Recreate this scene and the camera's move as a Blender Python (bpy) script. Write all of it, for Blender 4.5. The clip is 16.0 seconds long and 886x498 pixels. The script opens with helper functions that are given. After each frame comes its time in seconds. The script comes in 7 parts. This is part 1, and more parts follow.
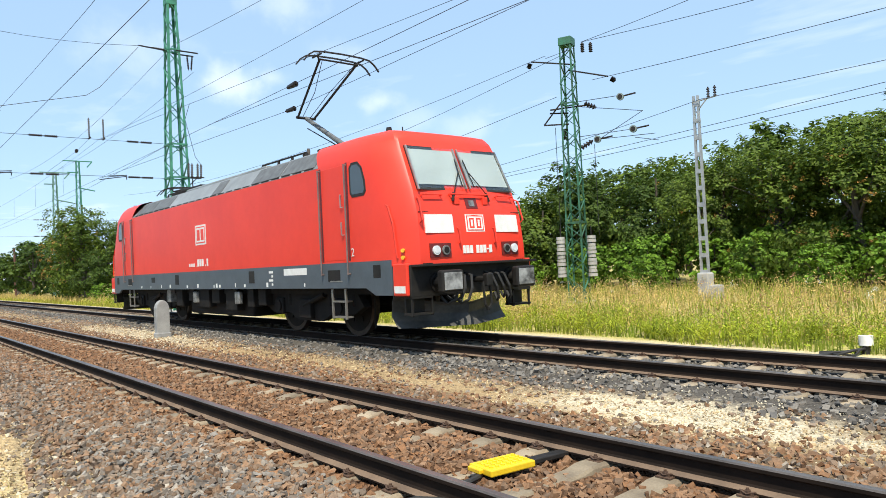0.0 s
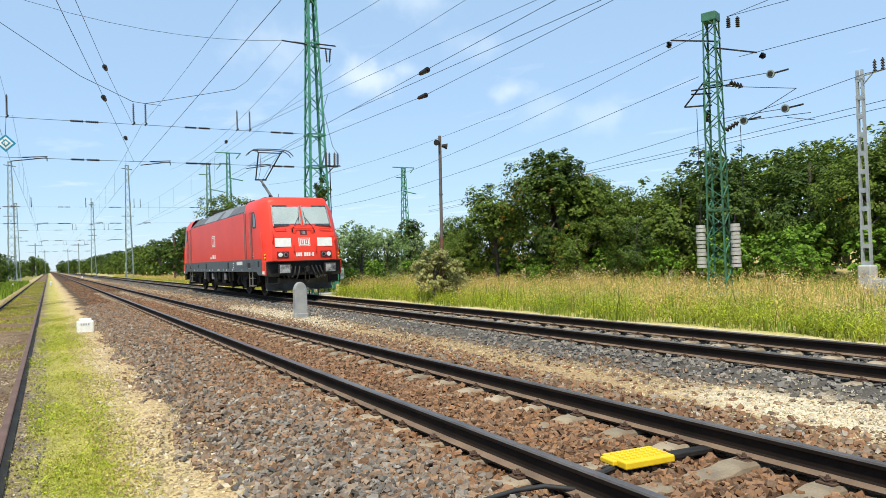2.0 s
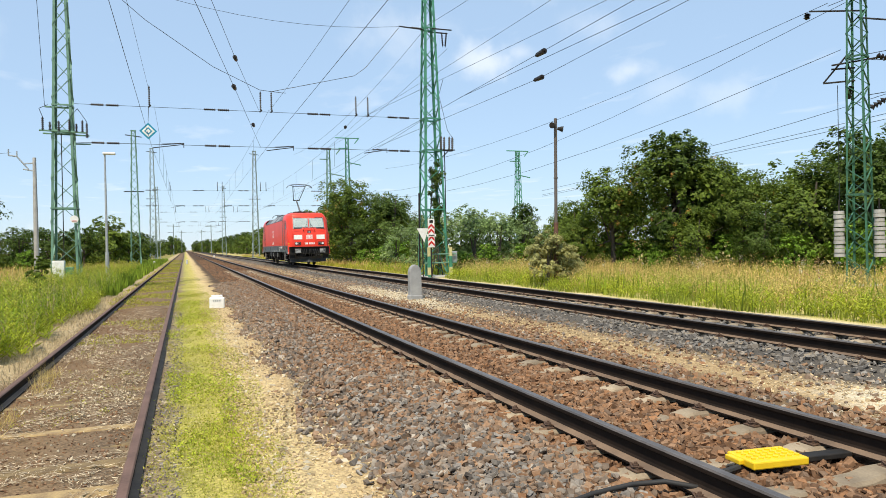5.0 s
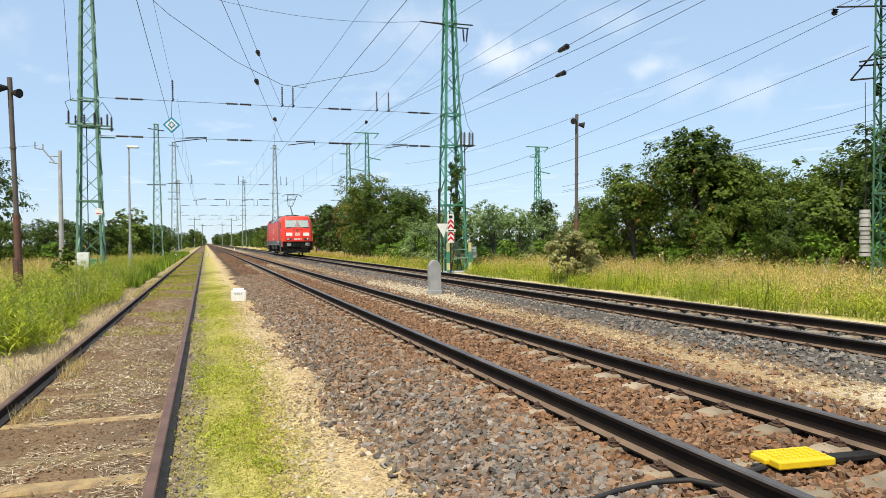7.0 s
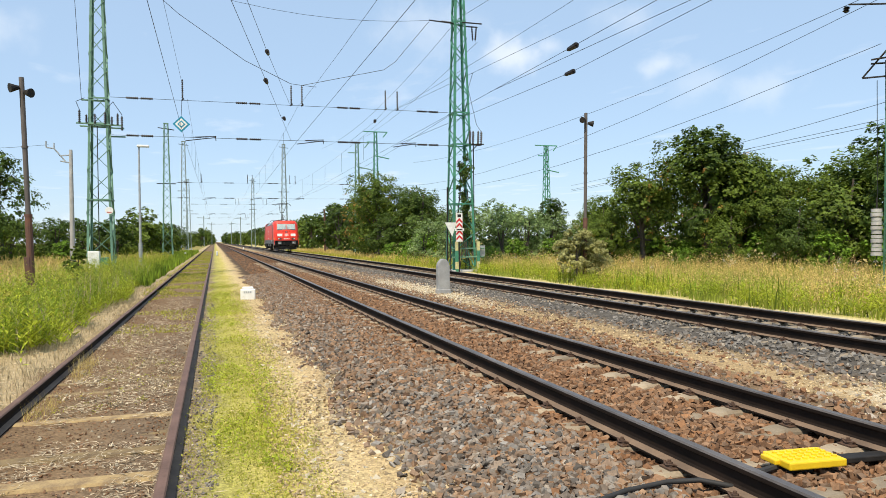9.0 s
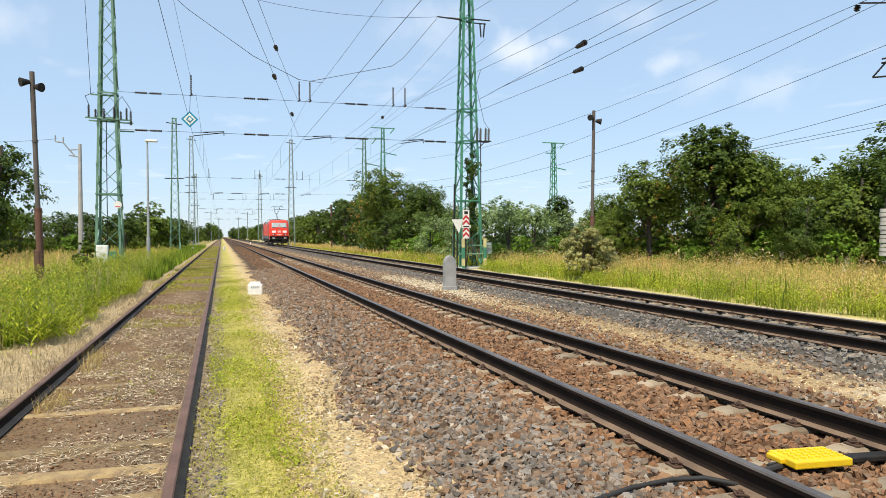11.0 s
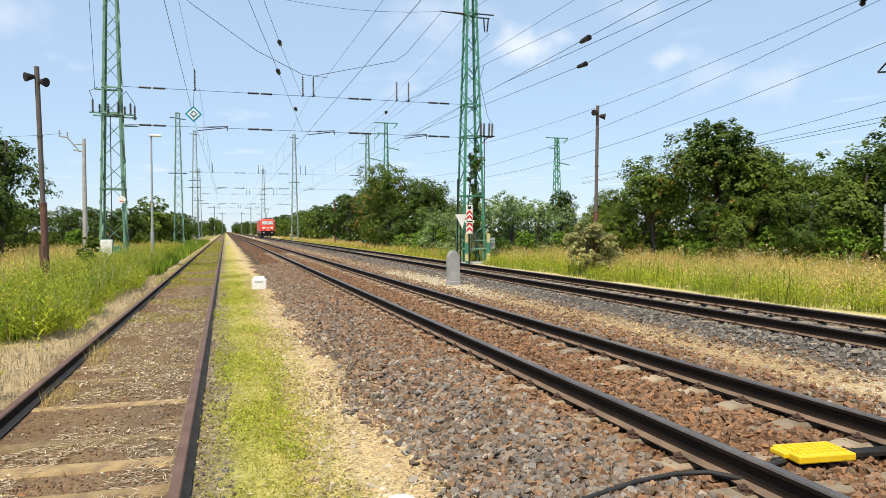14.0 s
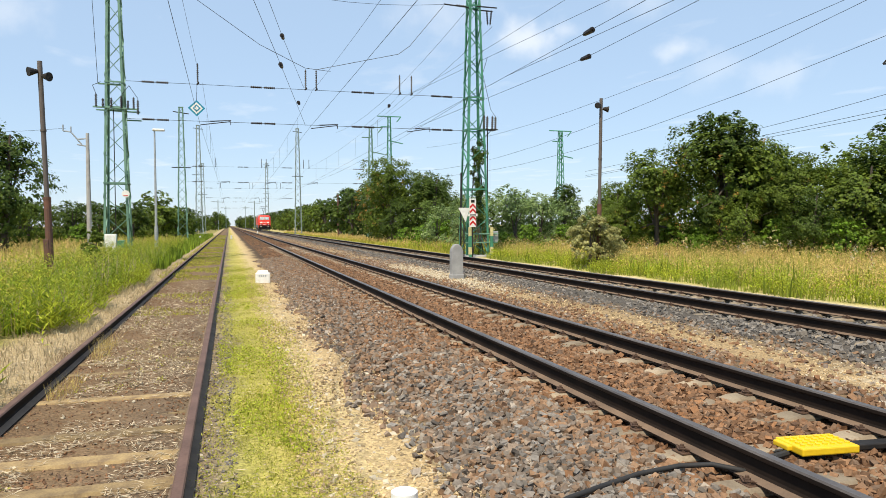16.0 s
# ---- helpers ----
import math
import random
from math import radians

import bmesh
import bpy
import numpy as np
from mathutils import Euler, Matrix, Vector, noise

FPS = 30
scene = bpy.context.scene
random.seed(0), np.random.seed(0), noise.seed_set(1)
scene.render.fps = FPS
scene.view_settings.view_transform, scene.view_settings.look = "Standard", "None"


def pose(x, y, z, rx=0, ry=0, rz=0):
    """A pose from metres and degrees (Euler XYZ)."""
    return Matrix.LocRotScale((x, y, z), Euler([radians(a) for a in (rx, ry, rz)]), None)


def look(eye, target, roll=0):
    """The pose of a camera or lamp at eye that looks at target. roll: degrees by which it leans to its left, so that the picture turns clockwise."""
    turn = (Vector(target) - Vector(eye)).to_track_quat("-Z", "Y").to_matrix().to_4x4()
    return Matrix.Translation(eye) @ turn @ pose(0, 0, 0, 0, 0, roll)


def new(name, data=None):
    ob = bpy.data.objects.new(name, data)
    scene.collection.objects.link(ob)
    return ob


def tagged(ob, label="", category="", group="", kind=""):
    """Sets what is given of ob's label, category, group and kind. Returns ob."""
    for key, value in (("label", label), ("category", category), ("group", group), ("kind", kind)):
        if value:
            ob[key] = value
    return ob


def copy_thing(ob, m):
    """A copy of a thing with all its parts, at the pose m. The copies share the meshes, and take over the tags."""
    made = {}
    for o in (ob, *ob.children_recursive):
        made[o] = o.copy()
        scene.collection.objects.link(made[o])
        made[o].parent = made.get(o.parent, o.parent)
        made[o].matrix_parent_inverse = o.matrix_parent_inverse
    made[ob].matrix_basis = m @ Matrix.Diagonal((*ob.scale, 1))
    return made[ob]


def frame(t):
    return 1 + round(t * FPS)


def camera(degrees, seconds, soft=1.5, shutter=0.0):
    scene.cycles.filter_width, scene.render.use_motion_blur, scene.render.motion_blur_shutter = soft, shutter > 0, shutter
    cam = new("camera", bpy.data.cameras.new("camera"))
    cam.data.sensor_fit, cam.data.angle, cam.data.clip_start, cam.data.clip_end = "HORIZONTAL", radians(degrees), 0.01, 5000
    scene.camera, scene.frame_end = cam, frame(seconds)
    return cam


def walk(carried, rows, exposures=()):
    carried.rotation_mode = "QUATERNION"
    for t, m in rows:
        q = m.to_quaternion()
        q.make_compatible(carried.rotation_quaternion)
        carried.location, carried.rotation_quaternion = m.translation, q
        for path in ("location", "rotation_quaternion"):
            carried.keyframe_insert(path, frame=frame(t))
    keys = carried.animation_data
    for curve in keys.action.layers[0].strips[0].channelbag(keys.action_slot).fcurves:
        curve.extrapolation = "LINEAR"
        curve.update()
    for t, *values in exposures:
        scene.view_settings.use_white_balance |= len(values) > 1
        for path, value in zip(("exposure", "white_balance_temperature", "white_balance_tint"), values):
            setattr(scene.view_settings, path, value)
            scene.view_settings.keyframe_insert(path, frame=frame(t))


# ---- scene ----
cam = camera(64.0, 16.0, soft=0.5)
walk(cam, [
    (0.0, pose(-0.004, -0.182, 1.600, 91.12, 2.78, -39.50)),
    (0.5, pose(-0.048, -0.206, 1.604, 91.55, 3.16, -32.90)),
    (1.0, pose(-0.019, -0.169, 1.585, 90.85, 2.67, -30.20)),
    (1.5, pose(0.100, -0.020, 1.530, 90.65, 2.23, -29.31)),
    (2.0, pose(0.108, -0.005, 1.510, 90.71, 1.94, -29.09)),
    (2.5, pose(0.120, 0.017, 1.521, 90.71, 1.64, -26.93)),
    (3.0, pose(0.101, 0.019, 1.517, 90.25, 1.65, -23.78)),
    (3.5, pose(0.111, 0.042, 1.514, 89.83, 1.62, -22.35)),
    (4.0, pose(0.110, 0.043, 1.512, 89.62, 1.44, -21.48)),
    (6.5, pose(0.066, 0.043, 1.519, 89.78, 0.88, -18.69)),
    (7.0, pose(0.049, 0.041, 1.517, 89.31, 0.66, -18.53)),
    (7.5, pose(0.037, 0.037, 1.522, 89.39, 0.60, -18.25)),
    (8.0, pose(0.019, 0.028, 1.525, 89.44, 0.46, -17.98)),
    (8.5, pose(0.023, 0.026, 1.528, 89.35, 0.46, -17.97)),
    (9.0, pose(0.041, 0.038, 1.521, 89.22, 0.62, -17.85)),
    (11.5, pose(-0.001, -0.004, 1.525, 88.95, 0.05, -17.21)),
    (12.0, pose(-0.033, -0.028, 1.532, 88.97, -0.15, -17.29)),
    (12.5, pose(-0.010, -0.008, 1.529, 88.75, 0.02, -17.12)),
    (13.0, pose(-0.014, -0.006, 1.530, 88.66, 0.11, -17.14)),
    (13.5, pose(-0.004, 0.001, 1.524, 88.64, 0.07, -16.95)),
    (14.0, pose(-0.003, 0.000, 1.525, 88.55, 0.11, -17.09)),
    (14.5, pose(-0.008, 0.000, 1.527, 88.43, 0.16, -16.77)),
    (15.0, pose(-0.015, -0.007, 1.532, 88.49, 0.17, -16.76)),
    (15.5, pose(-0.003, -0.003, 1.529, 88.53, 0.06, -16.61)),
    (16.0, pose(0.004, 0.001, 1.520, 88.04, 0.25, -16.81)),
], exposures=[(0.0, 0.59, 6280, 8), (0.5, 0.47, 6250, 7), (1.0, 0.44, 6230, 7), (2.0, 0.42, 6250, 7), (3.5, 0.42, 6450, 9), (7.0, 0.42, 6600, 10), (16.0, 0.42, 6720, 11)])

# ---------------------------------------------------------------- light
SUN_TO = Vector((-0.38, -0.48, 1.0)).normalized()
world = bpy.data.worlds.new("sky")
scene.world = world
world.use_nodes = True
wn, wl = world.node_tree.nodes, world.node_tree.links
wn.clear()
sky = wn.new("ShaderNodeTexSky")
sky.sky_type, sky.sun_disc = "NISHITA", False
sky.sun_elevation = math.asin(SUN_TO.z)
sky.sun_rotation = math.atan2(SUN_TO.x, SUN_TO.y)
sky.air_density, sky.dust_density, sky.ozone_density = 1.0, 0.15, 2.5
bg = wn.new("ShaderNodeBackground")
bg.inputs["Strength"].default_value = 0.135
# thin summer clouds, spread on a high layer over the whole sky
tc = wn.new("ShaderNodeTexCoord")
sep = wn.new("ShaderNodeSeparateXYZ")
wl.new(tc.outputs["Generated"], sep.inputs[0])
zmax = wn.new("ShaderNodeMath"); zmax.operation = "MAXIMUM"; zmax.inputs[1].default_value = 0.04
wl.new(sep.outputs["Z"], zmax.inputs[0])
layer = wn.new("ShaderNodeVectorMath"); layer.operation = "DIVIDE"
comb = wn.new("ShaderNodeCombineXYZ")
for k in "XYZ":
    wl.new(zmax.outputs[0], comb.inputs[k])
wl.new(tc.outputs["Generated"], layer.inputs[0])
wl.new(comb.outputs[0], layer.inputs[1])
stretch = wn.new("ShaderNodeMapping")
stretch.inputs["Scale"].default_value = (1.0, 0.55, 1.0)
stretch.inputs["Rotation"].default_value = (0, 0, 0.5)
stretch.inputs["Location"].default_value = (3.1, 5.3, 0.0)
wl.new(layer.outputs[0], stretch.inputs["Vector"])
cn = wn.new("ShaderNodeTexNoise")
cn.inputs["Scale"].default_value, cn.inputs["Detail"].default_value, cn.inputs["Roughness"].default_value = 1.5, 7.0, 0.52
wl.new(stretch.outputs[0], cn.inputs["Vector"])
cr = wn.new("ShaderNodeValToRGB")
cr.color_ramp.elements[0].position, cr.color_ramp.elements[0].color = 0.60, (0, 0, 0, 1)
cr.color_ramp.elements[1].position, cr.color_ramp.elements[1].color = 0.82, (0.5, 0.5, 0.5, 1)
wl.new(cn.outputs["Fac"], cr.inputs[0])
cloud = cr.outputs[0]
# single small fair-weather clouds: direction, half width, strength
tatter = wn.new("ShaderNodeTexNoise")
tatter.inputs["Scale"].default_value, tatter.inputs["Detail"].default_value, tatter.inputs["Roughness"].default_value = 26.0, 5.0, 0.55
wl.new(tc.outputs["Generated"], tatter.inputs["Vector"])
for d, w, k in (((0.385, 0.889, 0.250), 0.075, 1.0), ((0.430, 0.866, 0.258), 0.035, 0.6), ((0.561, 0.797, 0.226), 0.045, 0.75), ((0.655, 0.732, 0.187), 0.075, 0.45), ((0.435, 0.830, 0.349), 0.08, 0.6),
                ((0.272, 0.918, 0.287), 0.10, 0.45), ((-0.245, 0.938, 0.252), 0.07, 0.5), ((0.508, 0.813, 0.285), 0.06, 0.45), ((0.60, 0.775, 0.20), 0.07, 0.35)):
    off = wn.new("ShaderNodeVectorMath"); off.operation = "SUBTRACT"; off.inputs[1].default_value = d
    wl.new(tc.outputs["Generated"], off.inputs[0])
    low = wn.new("ShaderNodeVectorMath"); low.operation = "MULTIPLY"; low.inputs[1].default_value = (1, 1, 2.0)
    wl.new(off.outputs[0], low.inputs[0])
    far = wn.new("ShaderNodeVectorMath"); far.operation = "LENGTH"
    wl.new(low.outputs[0], far.inputs[0])
    ragged = wn.new("ShaderNodeMath"); ragged.operation = "MULTIPLY_ADD"; ragged.inputs[1].default_value = w * 1.5
    wl.new(tatter.outputs["Fac"], ragged.inputs[0]); wl.new(far.outputs["Value"], ragged.inputs[2])
    body = wn.new("ShaderNodeMapRange"); body.interpolation_type = "SMOOTHSTEP"
    body.inputs["From Min"].default_value, body.inputs["From Max"].default_value = w * 1.7, w * 0.65
    body.inputs["To Max"].default_value = k * 0.62
    wl.new(ragged.outputs[0], body.inputs["Value"])
    both = wn.new("ShaderNodeMath"); both.operation = "MAXIMUM"
    wl.new(cloud, both.inputs[0]); wl.new(body.outputs[0], both.inputs[1])
    cloud = both.outputs[0]
cmix = wn.new("ShaderNodeMix"); cmix.data_type = "RGBA"
wl.new(cloud, cmix.inputs["Factor"])
haze = wn.new("ShaderNodeMix"); haze.data_type = "RGBA"
haze.inputs["Factor"].default_value = 0.72
haze.inputs["B"].default_value = (2.78, 3.84, 5.18, 1)
wl.new(sky.outputs[0], haze.inputs["A"])
wl.new(haze.outputs["Result"], cmix.inputs["A"])
cmix.inputs["B"].default_value = (5.9, 6.2, 6.5, 1)
wl.new(cmix.outputs["Result"], bg.inputs["Color"])
wout = wn.new("ShaderNodeOutputWorld")
wl.new(bg.outputs[0], wout.inputs[0])

sun = new("sun", bpy.data.lights.new("sun", "SUN"))
sun.data.energy, sun.data.angle, sun.data.color = 4.2, radians(0.55), (1.0, 0.905, 0.745)
sun.matrix_basis = look(SUN_TO * 60, (0, 0, 0))


# ---------------------------------------------------------------- materials
def mat(name, a, b=None, rough=0.6, metal=0.0, scale=8.0, fine=60.0, bump=0.0, bump_scale=None, coat=0.0,
        per="none", per_amount=0.35, stretch_z=1.0, spec=0.5, translucent=0.0):
    """Colour a varying to b at two scales; relief; per: 'object' or 'island' brightness variation."""
    m = bpy.data.materials.new(name)
    m.use_nodes = True
    n, l = m.node_tree.nodes, m.node_tree.links
    p = n["Principled BSDF"]
    b = b or tuple(c * 0.75 for c in a)
    co = n.new("ShaderNodeTexCoord")
    mp = n.new("ShaderNodeMapping")
    mp.inputs["Scale"].default_value = (1, 1, stretch_z)
    l.new(co.outputs["Object"], mp.inputs["Vector"])
    n1, n2 = n.new("ShaderNodeTexNoise"), n.new("ShaderNodeTexNoise")
    n1.inputs["Scale"].default_value, n1.inputs["Detail"].default_value = scale, 4
    n2.inputs["Scale"].default_value, n2.inputs["Detail"].default_value = fine, 3
    l.new(mp.outputs[0], n1.inputs["Vector"]); l.new(mp.outputs[0], n2.inputs["Vector"])
    add = n.new("ShaderNodeMath"); add.operation = "MULTIPLY_ADD"
    l.new(n2.outputs["Fac"], add.inputs[0]); add.inputs[1].default_value = 0.4
    l.new(n1.outputs["Fac"], add.inputs[2])
    rp = n.new("ShaderNodeValToRGB")
    rp.color_ramp.elements[0].position, rp.color_ramp.elements[0].color = 0.5, (*a, 1)
    rp.color_ramp.elements[1].position, rp.color_ramp.elements[1].color = 0.9, (*b, 1)
    l.new(add.outputs[0], rp.inputs[0])
    out = rp.outputs[0]
    if per != "none":
        src = n.new("ShaderNodeObjectInfo") if per == "object" else n.new("ShaderNodeNewGeometry")
        mr = n.new("ShaderNodeMapRange")
        mr.inputs["To Min"].default_value, mr.inputs["To Max"].default_value = 1 - per_amount, 1 + per_amount
        l.new(src.outputs["Random" if per == "object" else "Random Per Island"], mr.inputs["Value"])
        mx = n.new("ShaderNodeVectorMath"); mx.operation = "SCALE"
        l.new(out, mx.inputs[0]); l.new(mr.outputs[0], mx.inputs["Scale"])
        out = mx.outputs[0]
    l.new(out, p.inputs["Base Color"])
    p.inputs["Roughness"].default_value, p.inputs["Metallic"].default_value = rough, metal
    p.inputs["Specular IOR Level"].default_value = spec
    p.inputs["Coat Weight"].default_value = coat
    if translucent:
        p.inputs["Transmission Weight"].default_value = 0.0
        tr = n.new("ShaderNodeBsdfTranslucent")
        l.new(out, tr.inputs["Color"])
        ms = n.new("ShaderNodeMixShader")
        ms.inputs[0].default_value = translucent
        l.new(p.outputs[0], ms.inputs[1]); l.new(tr.outputs[0], ms.inputs[2])
        l.new(ms.outputs[0], n["Material Output"].inputs[0])
    if bump:
        bp = n.new("ShaderNodeBump")
        bp.inputs["Strength"].default_value, bp.inputs["Distance"].default_value = min(1, bump * 10), bump * 0.2
        n3 = n.new("ShaderNodeTexNoise"); n3.inputs["Scale"].default_value = bump_scale or fine; n3.inputs["Detail"].default_value = 5
        l.new(mp.outputs[0], n3.inputs["Vector"])
        l.new(n3.outputs["Fac"], bp.inputs["Height"]); l.new(bp.outputs[0], p.inputs["Normal"])
    return m


M_red = mat("red_paint", (0.80, 0.052, 0.026), (0.72, 0.042, 0.022), 0.42, 0, 0.7, 5, coat=0.03, spec=0.35)
# darker copy of the red paint: the shade inside recesses is its colour
M_darkred = mat("shaded_red_paint", (0.16, 0.012, 0.01), (0.10, 0.01, 0.008), 0.5)
M_skirt = mat("slate_grey_paint", (0.085, 0.105, 0.125), (0.065, 0.08, 0.095), 0.45, 0, 2, 20)
M_roof = mat("roof_grey_paint", (0.30, 0.31, 0.31), (0.20, 0.205, 0.20), 0.45, 0.2, 1.6, 12)
M_grille = mat("grille_grey", (0.16, 0.165, 0.165), (0.09, 0.09, 0.09), 0.6, 0.2, 6, 70, bump=0.02, bump_scale=90)
M_black = mat("black_running_gear", (0.009, 0.0085, 0.008), (0.022, 0.019, 0.016), 0.6, 0.1, 5, 30, bump=0.01, spec=0.35)
# near black: shade under the overhanging skirts is put into this dirt colour
M_under = mat("dirty_shaded_underframe", (0.005, 0.0047, 0.0045), (0.013, 0.0105, 0.009), 0.8, 0.0, 4, 30, bump=0.01, spec=0.25)
M_rubber = mat("black_rubber", (0.014, 0.014, 0.014), (0.022, 0.021, 0.02), 0.7)
M_wheel = mat("rusty_wheel", (0.06, 0.04, 0.026), (0.02, 0.016, 0.013), 0.65, 0.2, 8, 40)
M_whitepaint = mat("white_paint", (0.80, 0.80, 0.77), (0.68, 0.67, 0.63), 0.5, 0, 8, 50)
M_grab = mat("bare_metal_bar", (0.42, 0.40, 0.37), (0.28, 0.26, 0.24), 0.4, 0.7, 8, 40)
M_lens = mat("lamp_lens", (0.75, 0.77, 0.78), (0.6, 0.62, 0.64), 0.12, 0, 8, 40, coat=0.6)
M_bufferface = mat("greasy_buffer_face", (0.045, 0.045, 0.045), (0.42, 0.42, 0.41), 0.5, 0.2, 5, 16)
M_handrail = mat("dulled_handrail", (0.26, 0.20, 0.18), (0.18, 0.13, 0.12), 0.5, 0.4, 8, 40)
M_buffer = mat("worn_buffer_plate", (0.34, 0.34, 0.33), (0.10, 0.098, 0.095), 0.45, 0.4, 9, 40)
# dark grey: the shade lying over the plough is put into its paint
M_plough = mat("shaded_plough_paint", (0.045, 0.045, 0.044), (0.10, 0.097, 0.09), 0.6, 0.1, 2.5, 14, spec=0.3)
M_blind = mat("cab_sun_blind", (0.52, 0.53, 0.50), (0.43, 0.44, 0.415), 0.6, 0, 1.5, 30)
M_yellow = mat("yellow_plastic", (0.78, 0.52, 0.012), (0.68, 0.44, 0.01), 0.5, 0, 8, 60, bump=0.003)
M_warn = mat("warning_yellow_sticker", (0.75, 0.45, 0.03), None, 0.5)
M_warnpale = mat("pale_yellow_band", (0.62, 0.56, 0.28), None, 0.6)
M_green = mat("mast_green_paint", (0.065, 0.27, 0.165), (0.045, 0.17, 0.11), 0.5, 0.0, 3, 25, bump=0.006)
M_greenpale = mat("mast_pale_green_paint", (0.15, 0.285, 0.20), (0.09, 0.18, 0.13), 0.55, 0.0, 3, 25)
# paler and greyer than the near masts' greens
M_greyfar = mat("mast_pale_grey", (0.25, 0.31, 0.295), (0.18, 0.23, 0.22), 0.6, 0.2, 3, 25)
M_dark = mat("dark_iron", (0.014, 0.013, 0.0125), (0.03, 0.025, 0.021), 0.65, 0.1, 10, 60, spec=0.35)
M_porcelain = mat("dark_porcelain", (0.013, 0.010, 0.009), (0.022, 0.016, 0.014), 0.5, 0, 10, 60, spec=0.4)
M_wire = mat("copper_wire_weathered", (0.030, 0.033, 0.033), (0.020, 0.022, 0.022), 0.55, 0.3)
M_rust = mat("rusty_steel_pole", (0.17, 0.075, 0.045), (0.09, 0.05, 0.04), 0.75, 0.1, 3, 40, bump=0.01)
M_poletop = mat("weathered_pole_top", (0.13, 0.11, 0.10), (0.09, 0.075, 0.065), 0.7, 0.1, 3, 40)
M_concrete = mat("weathered_concrete", (0.44, 0.43, 0.41), (0.32, 0.31, 0.295), 0.85, 0, 3, 40, bump=0.02)
M_postgrey = mat("grey_marker_concrete", (0.33, 0.33, 0.32), (0.24, 0.24, 0.235), 0.85, 0, 4, 50, bump=0.02)
M_greendark = mat("mast_dark_green_paint", (0.045, 0.17, 0.10), (0.035, 0.085, 0.05), 0.55, 0.0, 2, 25, bump=0.006)
M_zinc = mat("galvanised_steel", (0.46, 0.48, 0.49), (0.34, 0.36, 0.37), 0.5, 0.4, 5, 40)
M_sleeper = mat("concrete_sleeper", (0.33, 0.265, 0.18), (0.20, 0.155, 0.105), 0.9, 0, 5, 60, bump=0.02, per="object", per_amount=0.25)
M_wood = mat("old_wooden_sleeper", (0.33, 0.235, 0.105), (0.17, 0.115, 0.06), 0.9, 0, 5, 40, bump=0.02, per="object", per_amount=0.3)
# rust nearly black: the shade beneath the rail heads is put into it
M_railside = mat("shaded_rusty_rail_side", (0.024, 0.016, 0.012), (0.014, 0.010, 0.008), 0.85, 0.0, 4, 60, bump=0.008, spec=0.12)
M_railfoot = mat("rail_foot_dust", (0.20, 0.135, 0.088), (0.12, 0.082, 0.056), 0.85, 0.0, 4, 60)
M_railtop = mat("rail_running_surface", (0.13, 0.112, 0.10), (0.075, 0.064, 0.057), 0.38, 0.15, 2, 40, spec=0.35)
M_oldtop = mat("rusty_rail_head", (0.165, 0.10, 0.078), (0.10, 0.06, 0.046), 0.7, 0.0, 3, 40, spec=0.25)
M_clip = mat("rusty_clip", (0.13, 0.075, 0.045), (0.07, 0.042, 0.03), 0.8, 0.2, 20, 80)
M_signred = mat("sign_red", (0.62, 0.03, 0.03), None, 0.45)
M_signblue = mat("sign_teal", (0.015, 0.27, 0.42), None, 0.45)


def stone_mat(name, tints, per="island"):
    """Crushed stone: each piece takes one of the tints, with grain and dust."""
    m = mat(name, tints[0], None, 0.9, 0, 14, 90, bump=0.012, spec=0.15)
    n, l = m.node_tree.nodes, m.node_tree.links
    geo = n.new("ShaderNodeNewGeometry" if per == "island" else "ShaderNodeObjectInfo")
    r = n.new("ShaderNodeValToRGB")
    e = r.color_ramp.elements
    while len(e) < len(tints):
        e.new(0.5)
    for i, c in enumerate(tints):
        e[i].position, e[i].color = i / (len(tints) - 1), (*c, 1)
    l.new(geo.outputs["Random Per Island" if per == "island" else "Random"], r.inputs[0])
    g = n.new("ShaderNodeTexNoise")
    g.inputs["Scale"].default_value, g.inputs["Detail"].default_value = 45.0, 4
    co = n.new("ShaderNodeTexCoord")
    l.new(co.outputs["Object"], g.inputs["Vector"])
    k = n.new("ShaderNodeMath"); k.operation = "MULTIPLY_ADD"
    l.new(g.outputs["Fac"], k.inputs[0]); k.inputs[1].default_value, k.inputs[2].default_value = 0.9, 0.55
    sc = n.new("ShaderNodeVectorMath"); sc.operation = "SCALE"
    l.new(r.outputs[0], sc.inputs[0]); l.new(k.outputs[0], sc.inputs["Scale"])
    l.new(sc.outputs[0], n["Principled BSDF"].inputs["Base Color"])
    return m


M_grey_stone = stone_mat("grey_brown_ballast", [(0.08, 0.067, 0.055), (0.27, 0.205, 0.15), (0.165, 0.10, 0.06), (0.30, 0.19, 0.115), (0.145, 0.12, 0.098), (0.36, 0.31, 0.25)])
M_brown_stone = stone_mat("rusty_ballast", [(0.29, 0.15, 0.074), (0.17, 0.092, 0.05), (0.3, 0.18, 0.105), (0.14, 0.095, 0.065), (0.235, 0.135, 0.075), (0.085, 0.05, 0.032)])
M_new_stone = stone_mat("fresh_grey_ballast", [(0.085, 0.08, 0.075), (0.165, 0.152, 0.138), (0.215, 0.195, 0.17), (0.13, 0.112, 0.092), (0.27, 0.25, 0.22)])
M_ash_stone = stone_mat("clean_grey_ballast", [(0.07, 0.06, 0.052), (0.165, 0.148, 0.128), (0.25, 0.225, 0.195), (0.14, 0.10, 0.072), (0.20, 0.182, 0.16), (0.31, 0.28, 0.245)])
